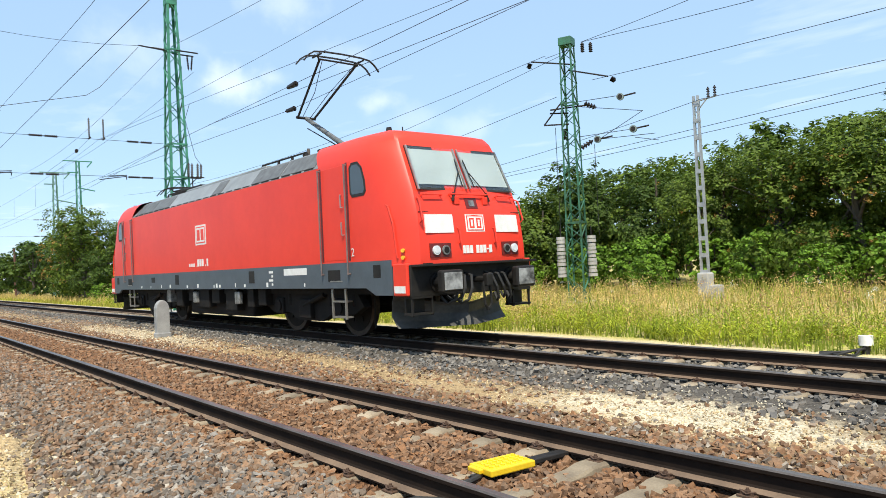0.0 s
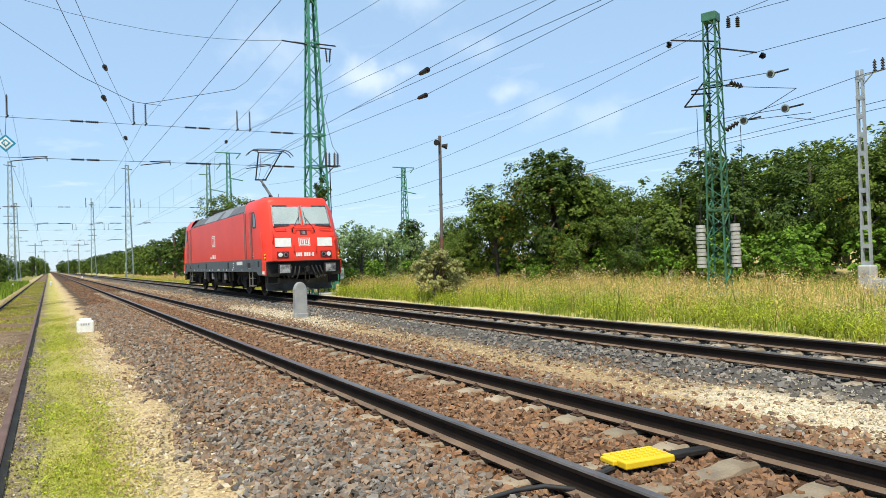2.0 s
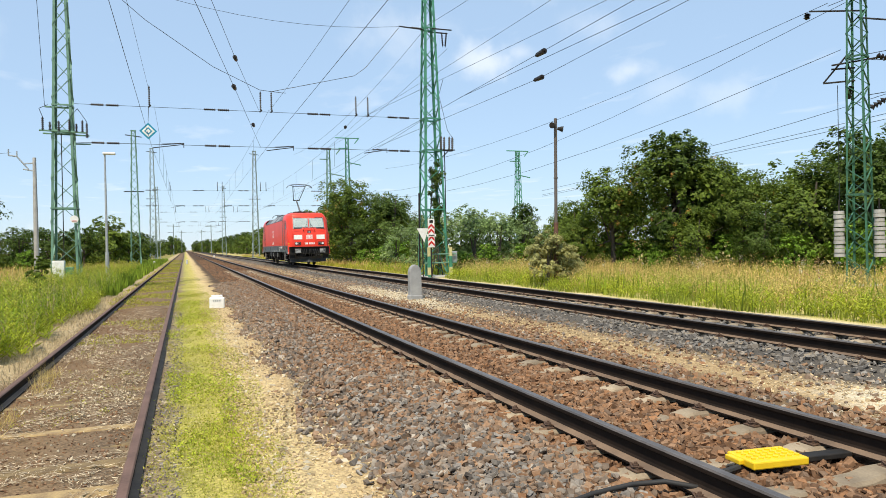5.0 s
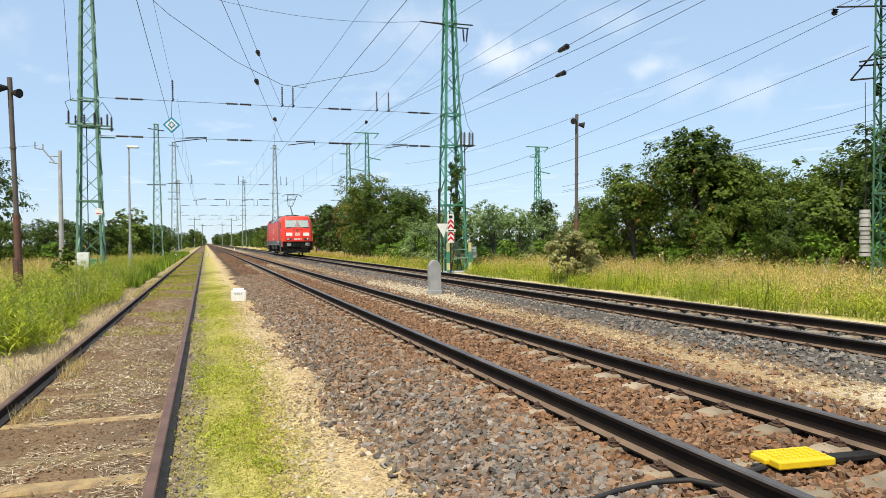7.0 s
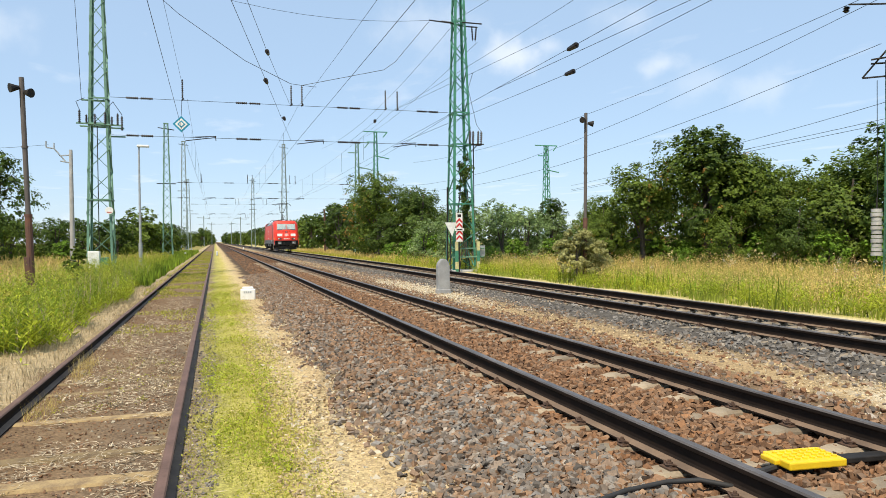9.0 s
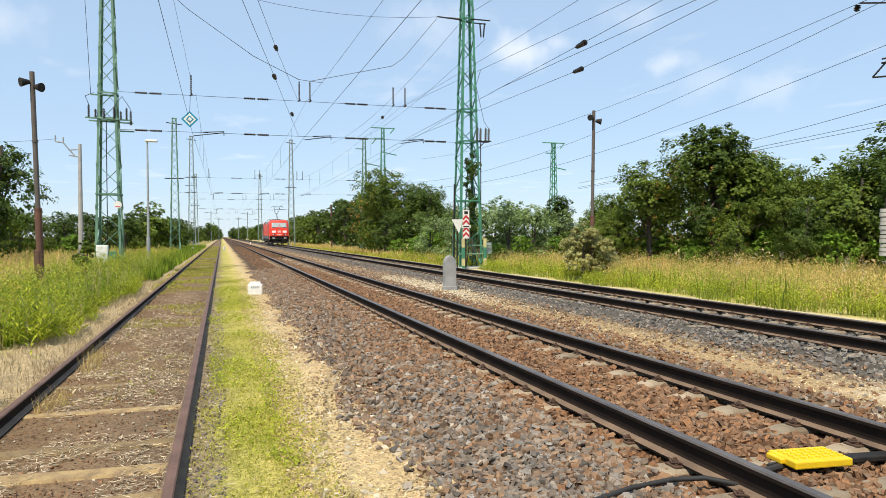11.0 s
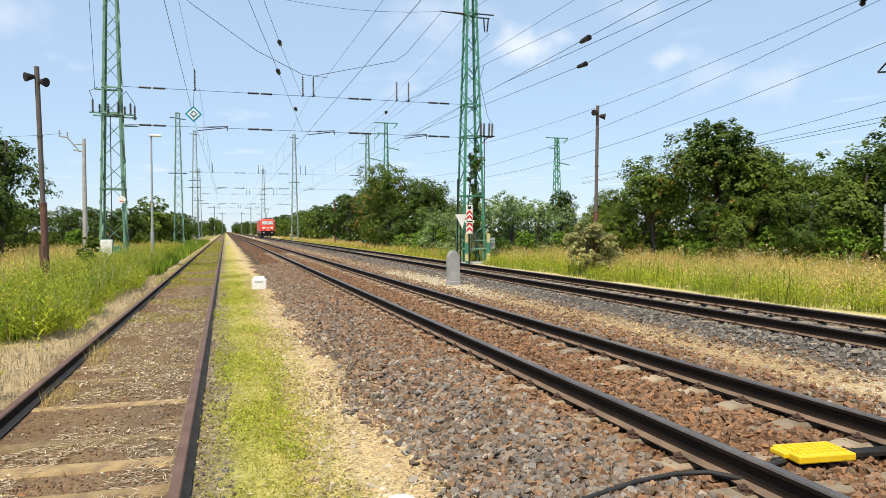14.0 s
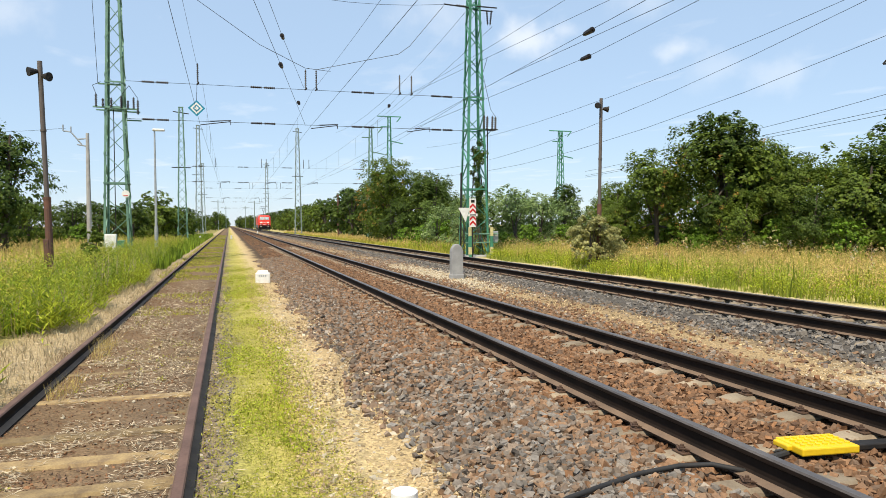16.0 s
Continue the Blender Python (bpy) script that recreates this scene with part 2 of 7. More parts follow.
M_loose_stone = stone_mat("loose_ballast", [(0.075, 0.065, 0.054), (0.20, 0.172, 0.142), (0.13, 0.088, 0.058), (0.25, 0.225, 0.195), (0.19, 0.125, 0.08), (0.16, 0.145, 0.126)], "object")
M_white_stone = mat("pale_limestone_chips", (0.56, 0.49, 0.36), (0.40, 0.34, 0.24), 0.9, 0, 6, 60, per="island", per_amount=0.3)
M_tan_stone = mat("tan_gravel", (0.46, 0.35, 0.20), (0.30, 0.22, 0.12), 0.9, 0, 6, 60, per="island", per_amount=0.5)
M_bark = mat("bark", (0.10, 0.08, 0.06), (0.06, 0.05, 0.04), 0.9, 0, 6, 40, bump=0.03, stretch_z=0.3)


def leaf_mat(name, a, b, per=0.5, tr=0.35, rough=0.6):
    return mat(name, a, b, rough, 0, 0.35, 1.5, per="island", per_amount=per, translucent=tr, spec=0.25)


M_leaf = leaf_mat("leaf_green", (0.140, 0.196, 0.024), (0.085, 0.132, 0.019))
M_leafdark = leaf_mat("leaf_dark_green", (0.095, 0.146, 0.025), (0.058, 0.10, 0.018))
M_leafpale = leaf_mat("leaf_silvery_green", (0.27, 0.35, 0.14), (0.16, 0.25, 0.075))
M_leafbright = leaf_mat("leaf_bright_green", (0.16, 0.28, 0.025), (0.11, 0.20, 0.022))
M_grass = leaf_mat("grass_green", (0.33, 0.37, 0.055), (0.23, 0.29, 0.042), 0.4, 0.45)
M_straw = leaf_mat("grass_straw", (0.70, 0.53, 0.20), (0.55, 0.42, 0.145), 0.35, 0.4)
M_weed = leaf_mat("weed_green", (0.25, 0.335, 0.032), (0.165, 0.25, 0.028), 0.5, 0.45)
M_herb = leaf_mat("herb_yellow_green", (0.47, 0.50, 0.05), (0.32, 0.39, 0.04), 0.5, 0.5)
M_litter = leaf_mat("bleached_straw_litter", (0.56, 0.47, 0.33), (0.38, 0.30, 0.19), 0.45, 0.15)
M_turf = leaf_mat("turf_yellow_green", (0.46, 0.42, 0.07), (0.34, 0.355, 0.055), 0.4, 0.4)
M_drybush = leaf_mat("leaf_grey_green", (0.42, 0.40, 0.16), (0.29, 0.30, 0.115), 0.4, 0.4)
M_drypale = leaf_mat("trodden_pale_straw", (0.52, 0.43, 0.27), (0.40, 0.32, 0.19), 0.4, 0.25)
M_dock = leaf_mat("dock_brown", (0.42, 0.25, 0.14), (0.30, 0.17, 0.09), 0.35, 0.3)
M_seed = leaf_mat("orange_tan_seeds", (0.40, 0.22, 0.05), (0.30, 0.17, 0.05), 0.4, 0.3)
M_whiteflower = leaf_mat("white_umbel", (0.75, 0.74, 0.65), (0.65, 0.64, 0.52), 0.2, 0.3)


def glass_mat(name, tint, rough=0.03):
    """Thin clear pane: looks through, with a faint gloss."""
    m = bpy.data.materials.new(name)
    m.use_nodes = True
    n, l = m.node_tree.nodes, m.node_tree.links
    n.remove(n["Principled BSDF"])
    t, g, x = n.new("ShaderNodeBsdfTransparent"), n.new("ShaderNodeBsdfGlossy"), n.new("ShaderNodeMixShader")
    t.inputs["Color"].default_value = (*tint, 1)
    g.inputs["Roughness"].default_value = rough
    x.inputs[0].default_value = 0.07
    l.new(t.outputs[0], x.inputs[1]); l.new(g.outputs[0], x.inputs[2])
    l.new(x.outputs[0], n["Material Output"].inputs[0])
    return m


M_glass = glass_mat("windscreen_glass", (0.88, 0.93, 0.94))
M_darkglass = mat("tinted_side_glass", (0.04, 0.055, 0.065), (0.05, 0.065, 0.075), 0.06, 0, 1, 4, spec=0.8)


def ground_mat():
    """Bands of ground across the tracks, with wandering borders: (x where it begins, colour)."""
    m = bpy.data.materials.new("yard_ground")
    m.use_nodes = True
    n, l = m.node_tree.nodes, m.node_tree.links
    p = n["Principled BSDF"]
    p.inputs["Roughness"].default_value = 0.95
    p.inputs["Specular IOR Level"].default_value = 0.135
    geo = n.new("ShaderNodeNewGeometry")
    sp = n.new("ShaderNodeSeparateXYZ")
    l.new(geo.outputs["Position"], sp.inputs[0])
    ns = []
    for s, d in ((0.55, 5), (3.0, 4), (28.0, 4), (110.0, 3)):
        t = n.new("ShaderNodeTexNoise")
        t.inputs["Scale"].default_value, t.inputs["Detail"].default_value = s, d
        l.new(geo.outputs["Position"], t.inputs["Vector"])
        ns.append(t)
    def ma(a, k, c):
        q = n.new("ShaderNodeMath"); q.operation = "MULTIPLY_ADD"
        l.new(a, q.inputs[0]); q.inputs[1].default_value = k
        if isinstance(c, float):
            q.inputs[2].default_value = c
        else:
            l.new(c, q.inputs[2])
        return q.outputs[0]
    x = ma(ns[0].outputs["Fac"], 0.9, ma(ns[1].outputs["Fac"], 0.35, ma(sp.outputs["X"], 1.0, -0.62)))
    lo, hi = -6.0, 14.0
    fac = ma(x, 1 / (hi - lo), -lo / (hi - lo))
    bands = [(-6, (0.26, 0.22, 0.07)), (-3.2, (0.24, 0.22, 0.06)), (-2.85, (0.40, 0.31, 0.175)), (-2.1, (0.37, 0.285, 0.165)),
             (-1.85, (0.150, 0.098, 0.056)), (-1.1, (0.180, 0.120, 0.068)), (-0.45, (0.150, 0.107, 0.070)), (-0.10, (0.24, 0.19, 0.115)),
             (0.05, (0.32, 0.295, 0.08)), (0.5, (0.42, 0.35, 0.105)), (0.82, (0.48, 0.375, 0.19)), (1.18, (0.42, 0.305, 0.16)),
             # under the shoulder and main line: shade between stones put into dark colour
             (1.42, (0.085, 0.058, 0.037)), (2.4, (0.075, 0.045, 0.027)), (2.75, (0.085, 0.045, 0.024)), (4.5, (0.085, 0.045, 0.024)),
             (4.9, (0.15, 0.10, 0.06)), (5.6, (0.19, 0.13, 0.075)), (5.85, (0.33, 0.235, 0.125)), (6.45, (0.33, 0.235, 0.125)),
             (6.95, (0.09, 0.08, 0.068)), (10.3, (0.085, 0.075, 0.063)), (10.75, (0.54, 0.44, 0.26)), (11.7, (0.54, 0.45, 0.27)), (12.1, (0.40, 0.35, 0.115)), (14, (0.40, 0.33, 0.13))]
    ramps = []
    for part_ in (bands[:15], bands[14:]):
        r = n.new("ShaderNodeValToRGB")
        e = r.color_ramp.elements
        while len(e) < len(part_):
            e.new(0.5)
        for el, (bx, c) in zip(e, part_):
            el.position, el.color = (bx - lo) / (hi - lo), (*c, 1)
        l.new(fac, r.inputs[0])
        ramps.append(r)
    gt = n.new("ShaderNodeMath"); gt.operation = "GREATER_THAN"; gt.inputs[1].default_value = (2.75 - lo) / (hi - lo)
    l.new(fac, gt.inputs[0])
    mx = n.new("ShaderNodeMix"); mx.data_type = "RGBA"
    l.new(gt.outputs[0], mx.inputs["Factor"]); l.new(ramps[0].outputs[0], mx.inputs["A"]); l.new(ramps[1].outputs[0], mx.inputs["B"])
    # spilt pale sand between the tracks: centre, reach, colour
    tone = mx.outputs["Result"]
    for cx, cy, rx, ry, c in ((6.35, 3.9, 0.60, 1.9, (0.56, 0.48, 0.34)), (6.2, 22.0, 0.75, 6.0, (0.50, 0.43, 0.31))):
        du, dv = ma(sp.outputs["X"], 1 / rx, -cx / rx), ma(sp.outputs["Y"], 1 / ry, -cy / ry)
        ring = n.new("ShaderNodeCombineXYZ"); l.new(du, ring.inputs[0]); l.new(dv, ring.inputs[1])
        ln = n.new("ShaderNodeVectorMath"); ln.operation = "LENGTH"; l.new(ring.outputs[0], ln.inputs[0])
        edge = ma(ns[1].outputs["Fac"], 1.1, ma(ns[2].outputs["Fac"], 0.5, ma(ln.outputs["Value"], 1.0, -0.8)))
        cover = n.new("ShaderNodeMapRange"); cover.inputs["From Min"].default_value, cover.inputs["From Max"].default_value = 1.15, 0.65
        l.new(edge, cover.inputs["Value"])
        sand = n.new("ShaderNodeMix"); sand.data_type = "RGBA"; sand.inputs["B"].default_value = (*c, 1)
        l.new(cover.outputs[0], sand.inputs["Factor"]); l.new(tone, sand.inputs["A"])
        tone = sand.outputs["Result"]
    vor = n.new("ShaderNodeTexVoronoi"); vor.inputs["Scale"].default_value = 48.0
    l.new(geo.outputs["Position"], vor.inputs["Vector"])
    vs = n.new("ShaderNodeSeparateXYZ"); l.new(vor.outputs["Color"], vs.inputs[0])
    val = ma(vs.outputs["X"], 0.55, ma(ns[2].outputs["Fac"], 0.5, ma(ns[3].outputs["Fac"], 0.35, ma(ns[1].outputs["Fac"], 0.62, 0.0))))
    sc = n.new("ShaderNodeVectorMath"); sc.operation = "SCALE"
    l.new(tone, sc.inputs[0]); l.new(val, sc.inputs["Scale"])
    l.new(sc.outputs[0], p.inputs["Base Color"])
    bp = n.new("ShaderNodeBump"); bp.inputs["Strength"].default_value = 0.9; bp.inputs["Distance"].default_value = 0.014
    hh = ma(vor.outputs["Distance"], -0.7, ma(ns[2].outputs["Fac"], 0.6, 0.0))
    l.new(hh, bp.inputs["Height"]); l.new(bp.outputs[0], p.inputs["Normal"])
    return m


M_ground = ground_mat()


# ---------------------------------------------------------------- mesh helpers
def thing(name, label, category, at=(0, 0, 0), group="", kind=""):
    e = new(name)
    e.empty_display_size = 0.2
    e.matrix_basis = Matrix.Translation(at)
    return tagged(e, label, category, group, kind)


def part(name, bm, material, parent=None, label="", smooth=False):
    me = bpy.data.meshes.new(name)
    bm.normal_update()
    bm.to_mesh(me)
    bm.free()
    me.materials.append(material)
    if smooth:
        me.shade_smooth()
    ob = new(name, me)
    if parent:
        ob.parent = parent
    return tagged(ob, label)


def data_part(name, verts, faces, material, parent=None, label="", kind=""):
    me = bpy.data.meshes.new(name)
    me.from_pydata(verts, [], faces)
    me.materials.append(material)
    ob = new(name, me)
    if parent:
        ob.parent = parent
    return tagged(ob, label, kind=kind)


def box(bm, x0, x1, y0, y1, z0, z1, bevel=0.0, m=None):
    r = bmesh.ops.create_cube(bm, size=1.0)["verts"]
    for v in r:
        v.co = Vector(((x0 + x1) / 2 + v.co.x * (x1 - x0), (y0 + y1) / 2 + v.co.y * (y1 - y0), (z0 + z1) / 2 + v.co.z * (z1 - z0)))
    if bevel:
        es = {e for v in r for e in v.link_edges}
        r = bmesh.ops.bevel(bm, geom=list(es), offset=bevel, segments=2, affect="EDGES", profile=0.5)["verts"]
    if m:
        bmesh.ops.transform(bm, matrix=m, verts=list({v for v in r}))
    return bm


def rod(bm, a, b, r, n=8, r2=None):
    a, b = Vector(a), Vector(b)
    d = b - a
    m = Matrix.Translation((a + b) / 2) @ d.to_track_quat("Z", "Y").to_matrix().to_4x4()
    bmesh.ops.create_cone(bm, cap_ends=True, segments=n, radius1=r, radius2=r if r2 is None else r2, depth=d.length, matrix=m)
    return bm


def path(bm, pts, r, n=6):
    """One round tube through pts."""
    pts = [Vector(p) for p in pts]
    rings = []
    side = None
    for i, p in enumerate(pts):
        d = (pts[min(i + 1, len(pts) - 1)] - pts[max(i - 1, 0)]).normalized()
        if side is None:
            side = d.orthogonal().normalized()
        side = (side - d * side.dot(d)).normalized()
        up = d.cross(side)
        rings.append([bm.verts.new(p + (side * math.cos(2 * math.pi * k / n) + up * math.sin(2 * math.pi * k / n)) * r) for k in range(n)])
    for a, b in zip(rings, rings[1:]):
        for k in range(n):
            bm.faces.new((a[k], a[(k + 1) % n], b[(k + 1) % n], b[k]))
    bm.faces.new(rings[0][::-1])
    bm.faces.new(rings[-1])
    return bm


def beam(bm, a, b, w, h=None):
    """A square bar from a to b."""
    a, b = Vector(a), Vector(b)
    d = b - a
    m = Matrix.Translation((a + b) / 2) @ d.to_track_quat("Z", "Y").to_matrix().to_4x4()
    bmesh.ops.create_cube(bm, size=1.0, matrix=m @ Matrix.Diagonal((w, h or w, d.length, 1)))
    return bm


def extrude(bm, outline, place, depth):
    """A plate: outline [(u, v)], place(u, v, d) -> point, from d=0 to depth."""
    f = [bm.verts.new(place(u, v, 0)) for u, v in outline]
    g = [bm.verts.new(place(u, v, depth)) for u, v in outline]
    bm.faces.new(f)
    bm.faces.new(g[::-1])
    k = len(f)
    for i in range(k):
        bm.faces.new((f[i], g[i], g[(i + 1) % k], f[(i + 1) % k]))
    bmesh.ops.recalc_face_normals(bm, faces=bm.faces[:])
    return bm


def B():
    return bmesh.new()


# ---------------------------------------------------------------- ground
PROFILE = [(-2600, -0.12), (-60, -0.12), (-12, -0.12), (-3.2, -0.12), (-2.3, -0.10), (-1.95, -0.14), (-0.3, -0.145), (0.2, -0.10), (1.1, -0.09), (1.5, -0.05),
           (1.8, -0.02), (2.05, 0.002), (2.55, 0.006), (2.78, -0.025), (3.7, -0.03), (5.0, -0.035), (5.4, -0.04), (5.9, -0.06), (6.6, -0.05), (7.0, 0.0), (7.3, 0.03), (7.5, 0.03), (7.68, 0.0), (8.5, -0.005), (10.2, -0.02),
           (10.9, -0.10), (12.2, -0.12), (16, -0.08), (24, -0.02), (60, 0.0), (2600, 0.0)]


def ground_z(x):
    return np.interp(x, [q[0] for q in PROFILE], [q[1] for q in PROFILE])


def ground():
    ys = [-600, -120, -40, -12] + [-4 + 0.5 * i for i in range(80)] + [40, 60, 100, 160, 260, 400, 800, 2000, 4200]
    xs = [q[0] for q in PROFILE]
    verts, faces = [], []
    for y in ys:
        for x, z in PROFILE:
            near = -4 < y < 40 and -13 < x < 25
            verts.append((x, y, z + (noise.noise((x * 0.9, y * 0.5, 3)) * 0.018 if near else 0)))
    w = len(xs)
    for j in range(len(ys) - 1):
        for i in range(w - 1):
            a = j * w + i
            faces.append((a, a + 1, a + w + 1, a + w))
    ob = data_part("ground", verts, faces, M_ground)
    ob.data.shade_smooth()
    tagged(ob, "railway yard ground of gravel, dirt and dry grass", "ground", kind="structure")


ground()


# ---------------------------------------------------------------- tracks
def rail_mesh(name, top, y0, y1, foot, side, head, h=0.172, hw=0.036, fw=0.075):
    """A flat-bottomed rail along y, running surface at z = top; slots: side, foot, head."""
    pr = [(-fw, 0), (fw, 0), (fw, 0.012), (0.02, 0.03), (0.009, 0.045), (0.009, h - 0.05), (hw - 0.002, h - 0.036), (hw, h - 0.012), (hw - 0.009, h - 0.001),
          (0, h), (-hw + 0.009, h - 0.001), (-hw, h - 0.012), (-hw + 0.002, h - 0.036), (-0.009, h - 0.05), (-0.009, 0.045), (-0.02, 0.03), (-fw, 0.012)]
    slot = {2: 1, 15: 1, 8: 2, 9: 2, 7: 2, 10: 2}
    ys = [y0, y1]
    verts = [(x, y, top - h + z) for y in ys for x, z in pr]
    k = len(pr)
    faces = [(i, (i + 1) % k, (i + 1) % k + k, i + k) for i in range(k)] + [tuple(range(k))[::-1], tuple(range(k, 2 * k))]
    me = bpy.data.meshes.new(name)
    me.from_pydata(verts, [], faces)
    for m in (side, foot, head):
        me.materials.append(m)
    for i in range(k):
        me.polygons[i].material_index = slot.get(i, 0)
    return me


def sleeper_mesh(concrete):
    bm = B()
    if concrete:
        # (x, half top width, half bottom width, top z)
        secs = [(-1.22, 0.09, 0.13, -0.03), (-1.2, 0.10, 0.14, -0.005), (-0.95, 0.10, 0.145, 0.0), (-0.52, 0.10, 0.145, 0.0), (-0.40, 0.10, 0.135, -0.024), (0, 0.09, 0.11, -0.036),
                (0.40, 0.10, 0.135, -0.024), (0.52, 0.10, 0.145, 0.0), (0.95, 0.10, 0.145, 0.0), (1.2, 0.10, 0.14, -0.005), (1.22, 0.09, 0.13, -0.03)]
    else:
        secs = [(-1.25, 0.10, 0.12, -0.012), (-1.22, 0.115, 0.125, 0.0), (-0.4, 0.115, 0.125, 0.002), (0.3, 0.112, 0.125, -0.004), (1.22, 0.115, 0.125, 0.0), (1.25, 0.10, 0.12, -0.012)]
    rows = []
    for x, a, b, z in secs:
        rows.append([bm.verts.new(p) for p in ((x, -b, -0.2), (x, -a, z - 0.02), (x, -a + 0.02, z), (x, a - 0.02, z), (x, a, z - 0.02), (x, b, -0.2))])
    for r, s in zip(rows, rows[1:]):
        for i in range(5):
            bm.faces.new((r[i], r[i + 1], s[i + 1], s[i]))
    bm.faces.new(rows[0][::-1]); bm.faces.new(rows[-1])
    bmesh.ops.recalc_face_normals(bm, faces=bm.faces[:])
    me = bpy.data.meshes.new("sleeper")
    bm.to_mesh(me); bm.free()
    me.materials.append(M_sleeper if concrete else M_wood)
    return me


def clip_mesh():
    bm = B()
    box(bm, -0.16, 0.16, -0.075, 0.075, -0.002, 0.012)
    for s in (-1, 1):
        box(bm, s * 0.105 - 0.03, s * 0.105 + 0.03, -0.055, 0.055, 0.01, 0.035)
        rod(bm, (s * 0.115, 0, 0.03), (s * 0.115, 0, 0.085), 0.014, 6)
        rod(bm, (s * 0.115, 0, 0.042), (s * 0.115, 0, 0.062), 0.026, 6)
        path(bm, [(s * 0.085, -0.05, 0.03), (s * 0.125, -0.06, 0.055), (s * 0.14, 0.0, 0.03), (s * 0.125, 0.06, 0.055), (s * 0.085, 0.05, 0.03)], 0.009, 5)
    me = bpy.data.meshes.new("rail_clip")
    bm.to_mesh(me); bm.free()
    me.materials.append(M_clip)
    return me


CLIP = clip_mesh()


def track(label, xl, xr, top, pitch, first, count, concrete, head, clips, h=0.172):
    t = thing("railway_track", label, "railway track", ((xl + xr) / 2, 0, 0), "tracks of the yard")
    mid = (xl + xr) / 2
    for x in (xl, xr):
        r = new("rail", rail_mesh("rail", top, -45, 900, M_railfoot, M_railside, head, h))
        r.parent = t
        r.location = (x - mid, 0, 0)
    me = sleeper_mesh(concrete)
    rng = random.Random(int(top * 100) + 5)
    for i in range(count):
        s = new("sleeper", me)
        s.parent = t
        y = first + i * pitch
        s.location = (rng.uniform(-0.03, 0.03), y + rng.uniform(-0.02, 0.02), top - h - 0.012 + (0.010 if 3.2 < y < 3.5 else 0) if concrete else top - h + (rng.uniform(0.008, 0.020) if 4.6 < y < 6.4 else rng.uniform(-0.022, 0.004) if y < 10 else -0.06))
        s.rotation_euler = (rng.uniform(-0.06, 0.06) if not concrete else 0, rng.uniform(-0.008, 0.008) if not concrete else 0, rng.uniform(-0.012, 0.012))
        if not concrete:
            s.scale = (0.62, rng.uniform(0.52, 0.80), 1)
        if i < clips:
            for x in (xl, xr):
                c = new("rail_clip", CLIP)
                c.parent = t
                c.location = (x - mid, s.location.y, top - h - 0.006)
                c.scale = (0.85, 0.8, 0.62)
    return t


track("disused siding with rusty rails and sunken wooden sleepers", -1.81, -0.30, 0.0, 0.65, -1.68, 60, False, M_oldtop, 0, 0.135)
main_line = track("main line with concrete sleepers in rust-brown ballast", 2.95, 4.457, 0.19, 0.6, -2.03, 90, True, M_railtop, 55)
track("running line with concrete sleepers in grey ballast", 7.77, 9.277, 0.22, 0.6, -3.9, 90, True, M_railtop, 55)


# ---------------------------------------------------------------- loose stones
def stones(name, label, n, xr, yr, size, material, rng, lift=0.0, keep=None, power=1.0, slab=False):
    """n angular stones lying on the ground within xr, yr; power > 1 crowds them to small y."""
    u = rng.random(n) ** power
    x = rng.uniform(xr[0], xr[1], n)
    y = yr[0] + u * (yr[1] - yr[0])
    if keep is not None:
        k = keep(x, y)
        x, y = x[k], y[k]
        n = len(x)
    if slab:  # a broken slab: eight worn corners
        tips = np.array([(a, b, c) for c in (-0.5, 0.5) for a, b in ((-0.62, -0.45), (0.55, -0.6), (0.65, 0.5), (-0.5, 0.6))])
        f = np.array([(0, 3, 2, 1), (4, 5, 6, 7), (0, 1, 5, 4), (1, 2, 6, 5), (2, 3, 7, 6), (3, 0, 4, 7)])
        d = rng.uniform(size[0], size[1], (n, 1, 1)) * rng.uniform(0.65, 1.25, (n, 1, 3)) * np.array([1.12, 0.92, 0.66])
        v = tips[None] * d * rng.uniform(0.72, 1.12, (n, 8, 1)) + rng.normal(size=(n, 8, 3)) * d * 0.09
    else:  # a chip: two triangles turned against each other
        tips = np.array([(math.cos(k * 2.0944 + o), math.sin(k * 2.0944 + o), z) for o, z in ((0, 0.62), (1.0472, -0.62)) for k in range(3)])
        f = np.array([(0, 1, 2), (5, 4, 3), (0, 3, 1), (1, 4, 2), (2, 5, 0), (3, 4, 1), (4, 5, 2), (5, 3, 0)])
        d = rng.uniform(size[0], size[1], (n, 1, 1)) * rng.uniform(0.62, 1.2, (n, 1, 3)) * np.array([0.78, 0.68, 0.52])
        v = tips[None] * d * rng.uniform(0.7, 1.1, (n, 6, 1)) + rng.normal(size=(n, 6, 3)) * d * 0.16
    q = rng.normal(size=(n, 4)) * np.array([1.0, 0.34, 0.34, 1.0]); q /= np.linalg.norm(q, axis=1)[:, None]
    w, a, b, c = q.T
    R = np.stack([1 - 2 * (b * b + c * c), 2 * (a * b - w * c), 2 * (a * c + w * b), 2 * (a * b + w * c), 1 - 2 * (a * a + c * c), 2 * (b * c - w * a),
                  2 * (a * c - w * b), 2 * (b * c + w * a), 1 - 2 * (a * a + b * b)], 1).reshape(n, 3, 3)
    v = np.einsum("nij,nkj->nki", R, v)
    z = ground_z(x) + size[0] * 0.2 + rng.uniform(-0.25, 0.45, n) * size[1] * 0.5 + lift
    v += np.stack([x, y, z], 1)[:, None, :]
    faces = (np.arange(n)[:, None, None] * len(tips) + f[None]).reshape(-1, f.shape[1])
    ob = data_part(name, v.reshape(-1, 3).tolist(), faces.tolist(), material, label=label, kind="stuff")
    ob["category"] = "ballast"


